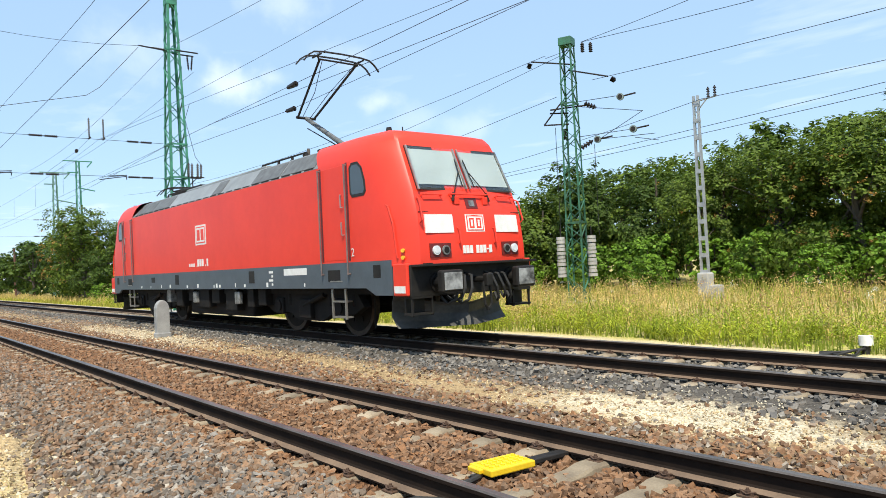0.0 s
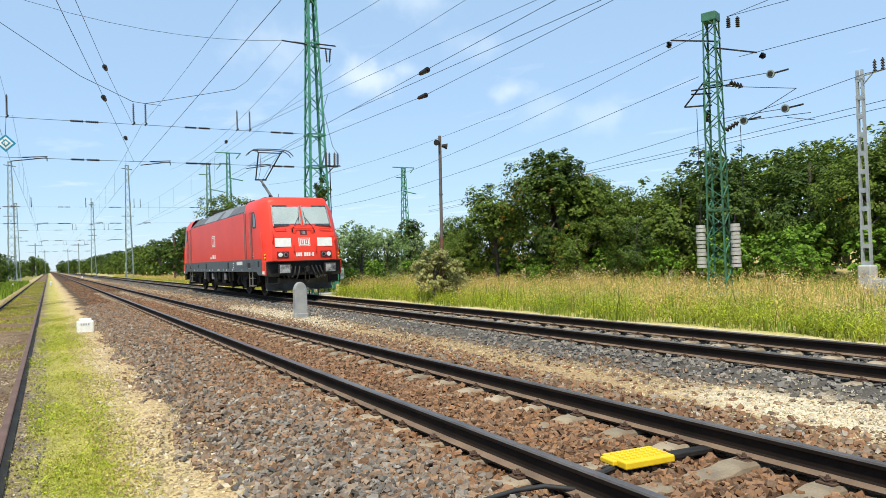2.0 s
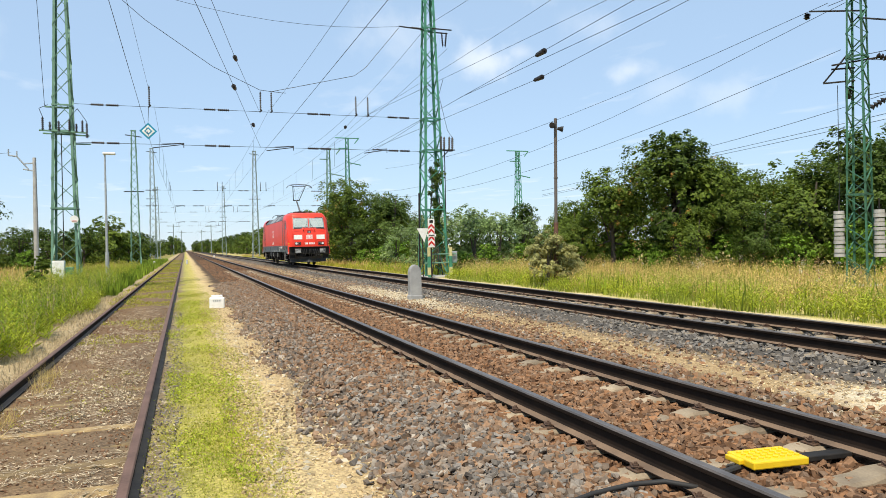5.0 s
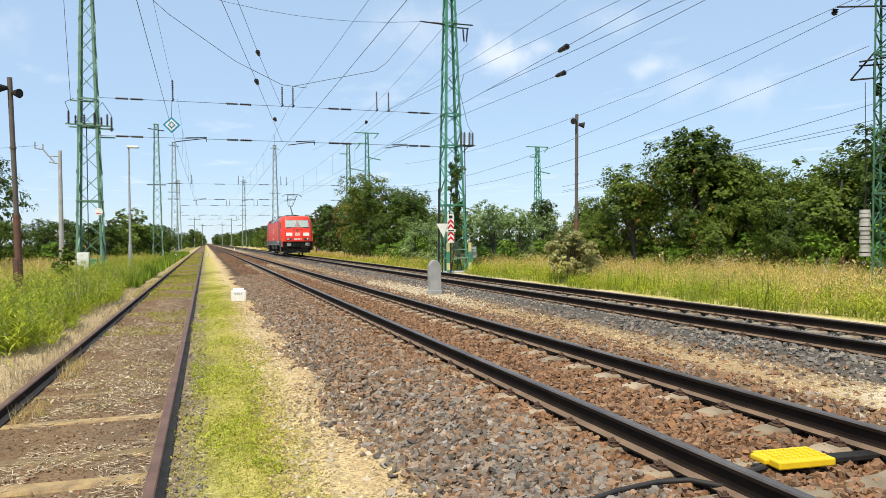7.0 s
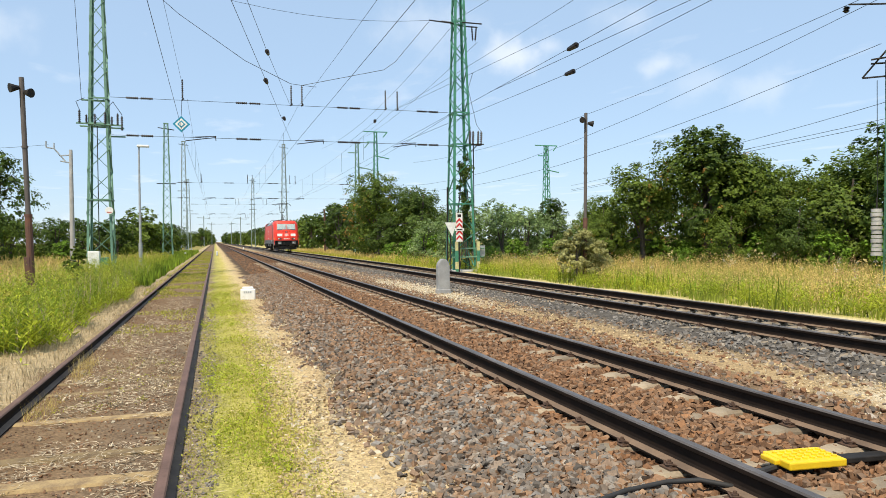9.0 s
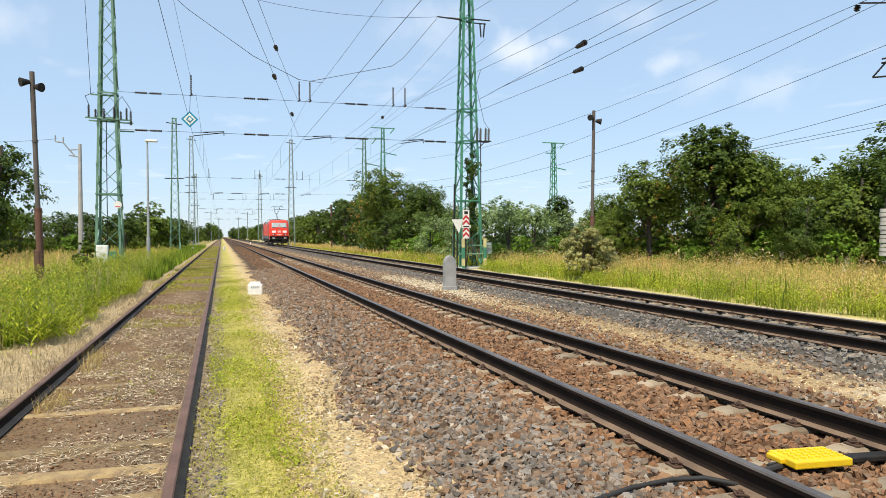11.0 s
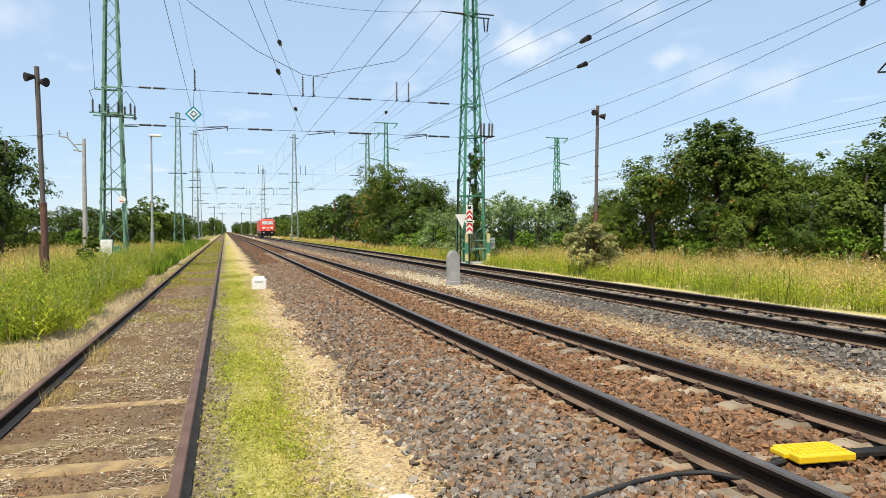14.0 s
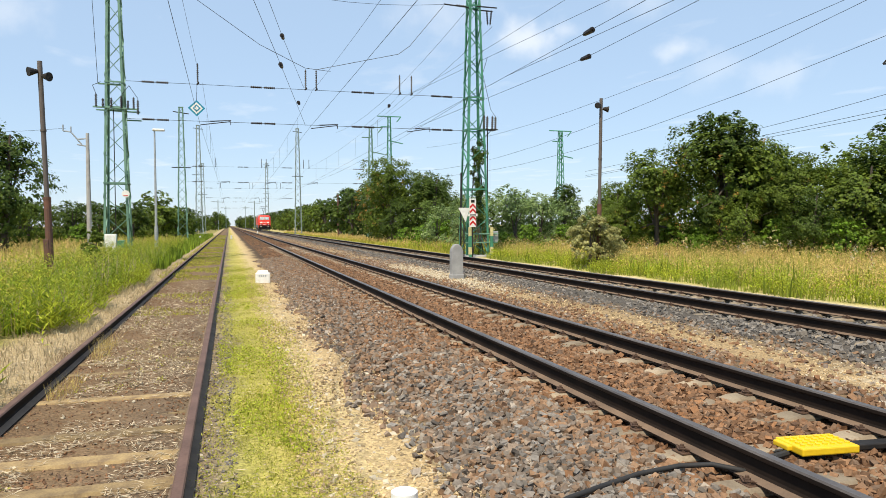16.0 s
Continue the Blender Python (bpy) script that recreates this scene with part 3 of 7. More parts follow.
def off_rails(xs, first):
    def keep(x, y):
        ok = np.ones(len(x), bool)
        on_tie = np.abs((y - first + 0.3) % 0.6 - 0.3) < 0.13
        for r in xs:
            ok &= np.abs(x - r) > 0.085
            inner = (x - r) * (sum(xs) / 2 - r) > 0
            index = np.floor((y - first + 0.3) / 0.6)
            bare = np.where(inner, np.where(y < 4.3, 0.60, 0.30 + 0.12 * np.sin(index * 2.3)), 0.17 * (np.sin(index * 5.1) > -0.2))
            ok &= ~(on_tie & (np.abs(x - r) < bare) & (RNG.random(len(x)) < 0.86))
        return ok
    return keep


RNG = np.random.default_rng(7)
MAIN, THIRD = off_rails((2.95, 4.457), -2.03), off_rails((7.77, 9.277), -3.9)


def shoulder(x, y):
    return RNG.random(len(x)) < np.clip((x - 1.10 - 0.13 * np.sin(y * 1.7)) / 0.22, 0.03, 1)


def brown_edge(x, y):
    return MAIN(x, y) & (RNG.random(len(x)) < np.clip((x - 1.75 + 0.25 * np.sin(y * 0.9)) / 0.5, 0.12, 1))


def off_wood(x, y):
    tie = np.abs((y + 1.68 + 0.325) % 0.65 - 0.325) < 0.125
    return ~(tie & (y < 10) & (RNG.random(len(x)) < np.where((y > 4.6) & (y < 6.4) & (x > -1.6), 0.85, 0.2)))


def off_sand(x, y):
    bare = np.exp(-((x - 6.35) / 0.50) ** 2 - ((y - 3.9) / 1.7) ** 2) + np.exp(-((x - 6.2) / 0.6) ** 2 - ((y - 22) / 5.0) ** 2)
    return RNG.random(len(x)) > bare * 1.15


def clear_third(x, y):
    return THIRD(x, y) & off_sand(x, y)


def tan_gap(x, y):
    return off_sand(x, y) & (RNG.random(len(x)) < np.clip(np.abs(x - 6.15 - 0.15 * np.sin(y * 0.7)) / 0.42 - 0.1, 0.08, 1))


stones("ballast_stones", "grey-brown angular ballast stones beside the track", 17500, (1.0, 2.6), (1.8, 34), (0.026, 0.058), M_grey_stone, RNG, keep=shoulder, power=1.7, slab=True)
stones("ballast_stones", "rust-brown ballast stones along the rail", 10000, (1.5, 2.9), (1.0, 34), (0.026, 0.058), M_brown_stone, RNG, keep=brown_edge, power=1.5, slab=True)
stones("ballast_stones", "rust-brown ballast stones between the rails", 18500, (2.9, 4.6), (1.0, 34), (0.024, 0.056), M_brown_stone, RNG, keep=MAIN, power=1.5, slab=True)
stones("ballast_stones", "mixed brown ballast stones beside the track", 7500, (4.5, 6.3), (-1, 32), (0.024, 0.056), M_brown_stone, RNG, keep=tan_gap, power=1.4, slab=True)
stones("ballast_stones", "grey-brown ballast stones between the tracks", 7500, (4.6, 7.0), (-1, 32), (0.024, 0.056), M_grey_stone, RNG, keep=tan_gap, power=1.4, slab=True)
stones("ballast_stones", "fresh grey ballast stones of the running line", 13000, (6.7, 10.6), (-1, 34), (0.028, 0.062), M_new_stone, RNG, keep=clear_third, power=1.3, slab=True)
stones("far_ballast", "brown ballast of the main line farther along", 5500, (1.6, 5.6), (34, 110), (0.05, 0.09), M_brown_stone, RNG, lift=-0.015, power=1.5)
stones("far_ballast", "grey ballast of the running line farther along", 4500, (6.6, 10.6), (34, 100), (0.05, 0.09), M_new_stone, RNG, lift=-0.015, power=1.4)
stones("ballast_stones", "grey-brown ballast stones beside the near track", 2600, (1.15, 2.6), (-4.0, 2.0), (0.028, 0.060), M_grey_stone, RNG, keep=shoulder, slab=True)
stones("ballast_stones", "rust-brown ballast stones under the near rails", 3200, (2.4, 4.7), (-4.0, 1.3), (0.028, 0.060), M_brown_stone, RNG, keep=MAIN, slab=True)
stones("far_ballast", "mixed ballast between the tracks farther along", 4500, (4.5, 7.0), (28, 110), (0.04, 0.085), M_grey_stone, RNG, lift=-0.012, power=1.5)
stones("gravel_stones", "small tan gravel stones", 11000, (0.42, 1.5), (3.2, 24), (0.008, 0.030), M_tan_stone, RNG, power=2.1)
stones("gravel_stones", "small tan gravel stones between the tracks", 7000, (5.6, 6.7), (-1, 28), (0.012, 0.035), M_tan_stone, RNG, power=1.4)
stones("gravel_stones", "dirt crumbs and small stones on the siding", 6000, (-1.75, -0.35), (3.8, 22), (0.006, 0.024), M_brown_stone, RNG, keep=off_wood, power=1.6)
stones("gravel_stones", "grey grit along the rusty rail", 1500, (-0.24, 0.04), (3.4, 20), (0.008, 0.030), M_ash_stone, RNG, power=1.6)
stones("gravel_stones", "coarse pale stones in the tan gravel", 600, (0.55, 1.45), (3.3, 16), (0.018, 0.050), M_white_stone, RNG, lift=-0.006, power=1.7)
stones("gravel_stones", "scattered pale pebbles on the siding", 500, (-1.75, 0.0), (2.5, 20), (0.012, 0.03), M_white_stone, RNG, power=1.4)
def patch(cx, cy, rx, ry):
    return lambda x, y: RNG.random(len(x)) < np.exp(-((x - cx) / rx) ** 2 - ((y - cy) / ry) ** 2)
stones("limestone_chips", "patch of pale limestone chips between the tracks", 16000, (5.2, 8.0), (0.5, 9.0), (0.006, 0.022), M_white_stone, RNG, lift=0.004, keep=patch(6.4, 3.9, 0.65, 1.9))
stones("limestone_chips", "patch of pale chips round the marker post", 5000, (4.9, 7.6), (13, 36), (0.015, 0.045), M_white_stone, RNG, lift=0.015, keep=patch(6.2, 22.0, 0.65, 5.5))
stones("ballast_stones", "clean grey ballast stones on the shoulder", 5200, (1.2, 2.7), (1.8, 12), (0.024, 0.05), M_ash_stone, RNG, lift=0.010, keep=patch(1.85, 3.6, 0.50, 3.0), slab=True)


def litter(name, label, n, xr, yr, rng, power=1.7):
    """Short bleached straws lying flat."""
    x = rng.uniform(xr[0], xr[1], n)
    y = yr[0] + (yr[1] - yr[0]) * rng.random(n) ** power
    k = np.array([noise.noise((a * 1.6, b * 1.1, 6.0)) for a, b in zip(x, y)]) > -0.08
    x, y = x[k], y[k]
    n = len(x)
    a = rng.normal(0, 0.9, n)
    c = np.stack([x, y, ground_z(x) + rng.uniform(0.012, 0.034, n)], 1)
    d = np.stack([np.cos(a), np.sin(a), rng.normal(0, 0.10, n)], 1) * rng.uniform(0.012, 0.055, (n, 1))
    w = np.stack([-np.sin(a), np.cos(a), rng.normal(0, 0.3, n)], 1) * rng.uniform(0.002, 0.005, (n, 1))
    b = w * rng.uniform(-2, 2, (n, 1))
    v = np.stack([c - d, c + w + b, c + d, c - w + b], 1)
    ob = data_part(name, v.reshape(-1, 3).tolist(), np.arange(n * 4).reshape(n, 4).tolist(), M_litter, label=label, kind="stuff")
    ob["category"] = "litter"


litter("straw_litter", "bleached straw and twigs lying on the siding", 15000, (-1.74, -0.36), (3.8, 22), RNG)
litter("straw_litter", "dry straw scattered on the verge and gravel", 5000, (-3.0, -1.95), (3, 20), RNG, 1.4)
litter("straw_litter", "dry straw scattered on the turf and gravel", 4000, (-0.2, 1.3), (1.6, 16), RNG)


# ---------------------------------------------------------------- locomotive
LOCO_X, LOCO_Z, LENGTH = 8.53, 0.22, 17.9


def front_y(z):
    return float(np.interp(z, [0.85, 1.36, 1.6, 2.2, 2.66, 3.47, 3.65, 3.78, 3.84, 3.87], [-0.06, -0.08, -0.09, -0.03, 0.12, 0.50, 0.59, 0.70, 0.92, 1.5]))


def cab(loco, flip):
    """A red cab shell; flip: the other end."""
    zs = [1.36, 1.47, 1.7, 1.95, 2.2, 2.45, 2.66, 2.9, 3.15, 3.35, 3.47, 3.58, 3.65, 3.72, 3.78, 3.82, 3.85, 3.87]
    bm = B()
    rows = []
    for z in zs:
        yf = front_y(z)
        edge = float(np.interp(z, [1.36, 2.2, 3.3, 3.5, 3.7, 3.82, 3.87], [1.30, 1.27, 1.20, 1.185, 1.15, 1.07, 0.82]))
        side = float(np.interp(z, [1.36, 3.35, 3.55, 3.7, 3.8, 3.87], [1.49, 1.49, 1.45, 1.37, 1.26, 1.0]))
        ys = float(np.interp(z, [1.36, 2.2, 2.8, 3.35, 3.87], [0.42, 0.52, 0.80, 1.08, 1.9]))
        yb = float(np.interp(z, [3.35, 3.87], [2.78, 3.1])) if z > 3.35 else 2.78
        half = [(0, yf - 0.05), (0.45, yf - 0.04), (0.85, yf - 0.015), (edge - 0.05, yf + 0.02), (edge, yf + 0.06), (edge + (side - edge) * 0.75, yf + (ys - yf) * 0.6), (side, ys + 0.03), (side, (ys + yb) / 2), (side, yb)]
        ring = [(-x, y) for x, y in half[::-1]] + half[1:]
        rows.append([bm.verts.new((x, LENGTH - y if flip else y, z)) for x, y in ring])
    for r, s in zip(rows, rows[1:]):
        for i in range(len(r) - 1):
            bm.faces.new((r[i], r[i + 1], s[i + 1], s[i]))
    bm.faces.new(rows[-1])
    bm.faces.new(rows[0])
    bmesh.ops.recalc_face_normals(bm, faces=bm.faces[:])
    ob = part("cab_shell", bm, M_red, loco, "glossy traffic-red cab front")
    ob.data.shade_smooth()
    ob.data.set_sharp_from_angle(angle=radians(24))
    return ob


def locomotive():
    loco = thing("electric_locomotive", "red electric locomotive with grey skirt and raised pantograph on the track", "locomotive", (LOCO_X, 9.31, LOCO_Z))
    Ln = LENGTH

    def put(name, bm, m, label="", smooth=False, parent=None):
        return part(name, bm, m, parent or loco, label, smooth)

    def fy(y, end):  # y measured from either end
        return Ln - y if end else y

    # machine room walls, skirts, roof
    for s in (-1, 1):
        bm = B(); box(bm, s * 1.49 - 0.03, s * 1.49 + 0.03 if s < 0 else s * 1.49, 2.78, Ln - 2.78, 1.47, 3.355)
        for v in bm.verts:
            v.co.x = max(-1.49, min(1.49, v.co.x))
        put("side_wall", bm, M_red, "plain red side wall")
        bm = B()
        ol = [(0.44, 1.472), (0.44, 0.86), (0.95, 0.86), (1.25, 0.99), (Ln - 1.25, 0.99), (Ln - 0.95, 0.86), (Ln - 0.44, 0.86), (Ln - 0.44, 1.472)]
        extrude(bm, ol, lambda u, v, d: (s * (1.495 - d), u, v), 0.06)
        put("skirt", bm, M_skirt, "slate-grey side skirt")
        for y in (0.02, Ln - 0.42):
            bm = B(); box(bm, min(s * 1.49, s * 1.38), max(s * 1.49, s * 1.38), y, y + 0.40, 0.85, 1.40, 0.02)
            put("corner_skirt", bm, M_red, "red corner post")
            bm = B(); box(bm, min(s * 1.497, s * 1.44), max(s * 1.497, s * 1.44), y + 0.05, y + 0.36, 0.90, 1.02)
            put("corner_plate", bm, M_whitepaint, "white marking plate")
            bm = B(); box(bm, min(s * 1.498, s * 1.45), max(s * 1.498, s * 1.45), y + 0.75 if y < 5 else y - 0.6, y + 0.98 if y < 5 else y - 0.36, 1.17, 1.40)
            put("socket_box", bm, M_black, "recessed socket")
        # small recesses and markings on the skirt
        for y, z0, z1, w in ((5.9, 1.12, 1.40, 0.30), (10.9, 1.12, 1.40, 0.30), (13.0, 1.20, 1.36, 0.34), (2.12, 1.12, 1.34, 0.45), (15.35, 1.12, 1.34, 0.45)):
            bm = B(); box(bm, min(s * 1.498, s * 1.45), max(s * 1.498, s * 1.45), y, y + w, z0, z1)
            put("recess", bm, M_black)
        bm = B(); box(bm, min(s * 1.499, s * 1.45), max(s * 1.499, s * 1.45), 3.42, 4.42, 1.27, 1.41)
        put("maker_plate", bm, M_whitepaint, "pale lettering plate")
        for i, y in enumerate((3.5, 5.2, 6.4, 6.95, 7.9, 8.1, 8.3, 9.4, 10.2, 12.4, 14.3, 11.6, 13.4)):
            bm = B(); box(bm, min(s * 1.4985, s * 1.45), max(s * 1.4985, s * 1.45), y, y + (0.09 if i % 3 else 0.05), 1.03, 1.10 + 0.03 * (i % 2))
            put("skirt_mark", bm, M_whitepaint)
        for k in range(4):
            bm = B(); box(bm, min(s * 1.4985, s * 1.45), max(s * 1.4985, s * 1.45), 4.95, 5.02 + 0.12 * (k % 2), 1.06 + 0.09 * k, 1.11 + 0.09 * k)
            put("skirt_mark", bm, M_whitepaint)
        # sloping roof flank with grilles
        bm = B()
        extrude(bm, [(1.49, 3.36), (1.10, 3.80), (1.04, 3.78), (1.40, 3.36)], lambda u, v, d: (s * u, 2.80 + d + (0.25 if v > 3.5 else 0), v), Ln - 5.60)
        put("roof_flank", bm, M_roof, "grey sloping roof panel")
        for y0, y1 in ((2.98, 4.45), (4.52, 5.95), (7.75, 8.35), (11.6, 13.1), (13.15, 14.75)):
            bm = B()
            extrude(bm, [(1.462, 3.41), (1.135, 3.775), (1.12, 3.76), (1.45, 3.40)], lambda u, v, d: (s * u, y0 + d + (0.12 if v > 3.5 else 0), v), y1 - y0)
            put("roof_grille", bm, M_grille, "dark ventilation grille")
        for k in range(24):
            y = 3.0 + k * 0.5
            bm = B(); box(bm, min(s * 1.485, s * 1.44), max(s * 1.485, s * 1.44), y, y + 0.36, 3.365, 3.392)
            put("gutter_slot", bm, M_black, "dark drainage slot")
        # crest and running number on the flank
        bm = B(); box(bm, min(s * 1.4945, s * 1.45), max(s * 1.4945, s * 1.45), 8.75, 9.50, 2.17, 2.70, 0.0)
        b = put("emblem", bm, M_whitepaint, "white framed operator emblem")
        bm = B(); box(bm, min(s * 1.498, s * 1.46), max(s * 1.498, s * 1.46), 8.81, 9.44, 2.215, 2.655)
        put("emblem_border", bm, M_red, parent=b)
        bm = B(); box(bm, min(s * 1.4995, s * 1.46), max(s * 1.4995, s * 1.46), 8.84, 9.41, 2.245, 2.625)
        put("emblem_field", bm, M_whitepaint, parent=b)
        for y in (8.89, 9.16):
            bm = B(); box(bm, min(s * 1.501, s * 1.46), max(s * 1.501, s * 1.46), y, y + 0.2, 2.29, 2.58)
            c = put("emblem_mark", bm, M_red, parent=b)
        for k in range(9):
            w = (0.10, 0.10, 0.10, 0.02, 0.12, 0.12, 0.12, 0.05, 0.10)[k]
            hgt = (0.09, 0.09, 0.09, 0.03, 0.19, 0.19, 0.19, 0.04, 0.19)[k]
            y = 9.95 - k * 0.16 if s < 0 else 8.5 + k * 0.16
            bm = B(); box(bm, min(s * 1.4945, s * 1.45), max(s * 1.4945, s * 1.45), y, y + w, 1.60, 1.60 + hgt)
            put("number_bar", bm, M_whitepaint)
        # doors, handrails, side windows at both ends
        for e in (0, 1):
            for y in (2.73, 1.76):
                bm = B()
                rod(bm, (s * 1.545, fy(y, e), 1.24), (s * 1.545, fy(y, e), 3.30), 0.016, 8)
                for z in (1.26, 3.28):
                    rod(bm, (s * 1.545, fy(y, e), z), (s * 1.44, fy(y, e), z), 0.018, 6)
                put("handrail", bm, M_handrail, "dull metal entrance handrail")
                # flat strip behind the rail: the recess's shade put into a darker red
                bm = B(); a, c = fy(y, e) - 0.035, fy(y, e) + 0.035
                box(bm, min(s * 1.4925, s * 1.45), max(s * 1.4925, s * 1.45), a, c, 1.5, 3.33)
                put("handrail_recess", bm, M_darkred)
            bm = B(); a, c = sorted((fy(1.84, e), fy(2.66, e)))
            box(bm, min(s * 1.494, s * 1.45), max(s * 1.494, s * 1.45), a, c, 1.52, 3.30, 0.006)
            d = put("door", bm, M_red, "red cab door")
            if s < 0 and not e:
                font = bpy.data.curves.new("class_mark", "FONT")
                font.body, font.size, font.extrude = "2", 0.22, 0.002
                mark2 = bpy.data.objects.new("class_mark", font)
                me = bpy.data.meshes.new_from_object(mark2)
                bpy.data.objects.remove(mark2)
                me.materials.append(M_whitepaint)
                c2 = new("class_mark", me)
                c2.parent = loco
                c2.matrix_basis = Matrix.Translation((-1.4965, 1.70, 1.58)) @ Matrix.Rotation(-math.pi / 2, 4, "Z") @ Matrix.Rotation(math.pi / 2, 4, "X")
                tagged(c2, "white class numeral")
            for z in (2.10, 2.62):
                bm = B(); path(bm, [(s * 1.50, fy(1.90, e), z - 0.11), (s * 1.53, fy(1.95, e), z - 0.11), (s * 1.53, fy(1.95, e), z + 0.11), (s * 1.50, fy(1.99, e), z + 0.13)], 0.014, 6)
                put("door_handle", bm, M_grab, "metal door handle", parent=d)
            for w, m, nm, off in ((0.05, M_rubber, "window_frame", 0.006), (0.0, M_darkglass, "window_pane", 0.010)):
                ol = [(1.61 + w, 2.76 - w * 0.5), (1.61 + w, 3.19 + w * 0.5), (1.55 + w * 0.5, 3.25 + w), (1.38 - w * 0.3, 3.25 + w), (1.27 - w * 0.7, 3.16 + w * 0.6), (1.19 - w, 2.94), (1.17 - w, 2.76 - w * 0.4), (1.22 - w * 0.5, 2.71 - w), (1.56 + w * 0.5, 2.71 - w)]
                bm = B()
                extrude(bm, [(fy(u, e), v) for u, v in ol], lambda u, v, q: (s * (1.49 + off - q), u, v), 0.03)
                put("side_" + nm, bm, m, "dark cab side window" if w == 0 else "black rubber window frame")
            bm = B()  # entrance steps
            y = fy(2.28, e)
            for dy in (-0.24, 0.24):
                beam(bm, (s * 1.44, y + dy, 0.98), (s * 1.44, y + dy, 0.40), 0.03, 0.05)
            for z in (0.42, 0.72):
                box(bm, min(s * 1.30, s * 1.46), max(s * 1.30, s * 1.46), y - 0.25, y + 0.25, z, z + 0.03)
            put("entrance_steps", bm, M_grab, "grey steel entrance steps")
            bm = B(); a, c = sorted((fy(2.05, e), fy(2.5, e)))
            box(bm, min(s * 1.5, s * 1.36), max(s * 1.5, s * 1.36), a, c, 1.11, 1.135)
            put("step_lip", bm, M_grab)
            # red handrail on the cab corner
            bm = B(); path(bm, [(s * 1.45, fy(0.62, e), 2.45), (s * 1.47, fy(0.50, e), 2.40), (s * 1.48, fy(0.36, e), 2.1), (s * 1.48, fy(0.27, e), 1.5)], 0.016, 6)
            put("corner_rail", bm, M_red, "red corner handrail")
            for z, m in ((1.62, M_warn), (1.50, M_warn)):
                bm = B(); rod(bm, (s * 1.39, fy(0.20, e), z), (s * 1.46, fy(0.15, e), z), 0.034, 10)
                put("warning_sticker", bm, m, "yellow warning sticker")
    bm = B()
    box(bm, -1.07, 1.07, 2.95, Ln - 2.95, 3.60, 3.80)
    put("roof_deck", bm, M_roof, "flat grey roof deck")
    bm = B(); box(bm, -1.0, 1.0, 6.1, 11.4, 3.79, 3.90, 0.04)
    put("roof_hatch", bm, M_roof, "raised grey roof hatch")

    # ends
    for e in (0, 1):
        cab(loco, e)
        sg = -1 if not e else 1

        def pl(x, z, off):
            x *= 0.925
            return Vector((x, fy(front_y(z) - 0.045 * (1 - min(1, abs(x) / 1.2) ** 2) - off, e), z))

        def plate(name, ol, m, off, depth, label="", parent=None):
            bm = B()
            extrude(bm, ol, lambda u, v, d: pl(u, v, off - d), depth)
            return put(name, bm, m, label, parent=parent)

        fr = plate("windscreen_frame", [(-1.20, 2.66), (1.20, 2.66), (1.16, 3.485), (-1.16, 3.485)], M_rubber, 0.030, 0.06, "black windscreen surround")
        for q in (-1, 1):
            ol = [(q * 0.05, 2.69), (q * 1.18, 2.69), (q * 1.14, 3.46), (q * 0.05, 3.46)]
            plate("sun_blind", [(q * 0.065, 2.76), (q * 1.165, 2.76), (q * 1.13, 3.42), (q * 0.065, 3.42)], M_blind, 0.034, 0.01, "pale lowered sun blind", fr)
            plate("windscreen", ol, M_glass, 0.050, 0.01, "windscreen pane", fr).visible_shadow = False
            bm = B(); beam(bm, pl(q * 0.048, 2.69, 0.055), pl(q * 0.048, 3.46, 0.055), 0.03)
            put("centre_pillar", bm, M_grab, "pale centre pillar", parent=fr)
            bm = B(); beam(bm, pl(q * 1.20, 2.66, 0.05), pl(q * 1.16, 3.48, 0.05), 0.03)
            put("screen_trim", bm, M_grab, "bright trim", parent=fr)
            bm = B()
            path(bm, [pl(q * 0.47, 2.50, 0.03), pl(q * 0.42, 2.60, 0.07), pl(q * 0.14, 3.0, 0.08)], 0.010, 6)
            beam(bm, pl(q * 0.15, 2.73, 0.075), pl(q * 0.105, 3.26, 0.075), 0.014)
            beam(bm, pl(q * 0.47, 2.46, 0.04), pl(q * 0.41, 2.62, 0.06), 0.04)
            put("wiper", bm, M_black, "black windscreen wiper")
            bm = B(); box(bm, q * 0.34 - 0.06, q * 0.34 + 0.06, *sorted((fy(front_y(2.45) - 0.08, e), fy(front_y(2.45) + 0.02, e))), 2.40, 2.54, 0.01)
            put("wiper_motor", bm, M_red)
            # red grab rails beneath the screen and on the corners
            bm = B(); path(bm, [pl(q * 0.72, 2.56, 0.0), pl(q * 0.72, 2.57, 0.07), pl(q * 1.15, 2.57, 0.07), pl(q * 1.15, 2.56, 0.0)], 0.016, 6)
            put("grab_rail", bm, M_red)
            bm = B(); path(bm, [pl(q * 1.26, 2.52, 0.0), pl(q * 1.28, 2.48, 0.08), pl(q * 1.30, 2.12, 0.08), pl(q * 1.30, 2.08, 0.0)], 0.016, 6)
            put("grab_rail", bm, M_red)
            bm = B(); path(bm, [pl(q * 0.46, 1.98, 0.0), pl(q * 0.46, 1.96, 0.06), pl(q * 0.46, 1.72, 0.06), pl(q * 0.46, 1.70, 0.0)], 0.014, 6)
            put("grab_rail", bm, M_red)
            # white panels, lamps
            plate("white_panel", [(q * 0.55, 1.90), (q * 1.20, 1.90), (q * 1.19, 2.22), (q * 0.55, 2.22)], M_whitepaint, 0.010, 0.05, "white contrast panel")
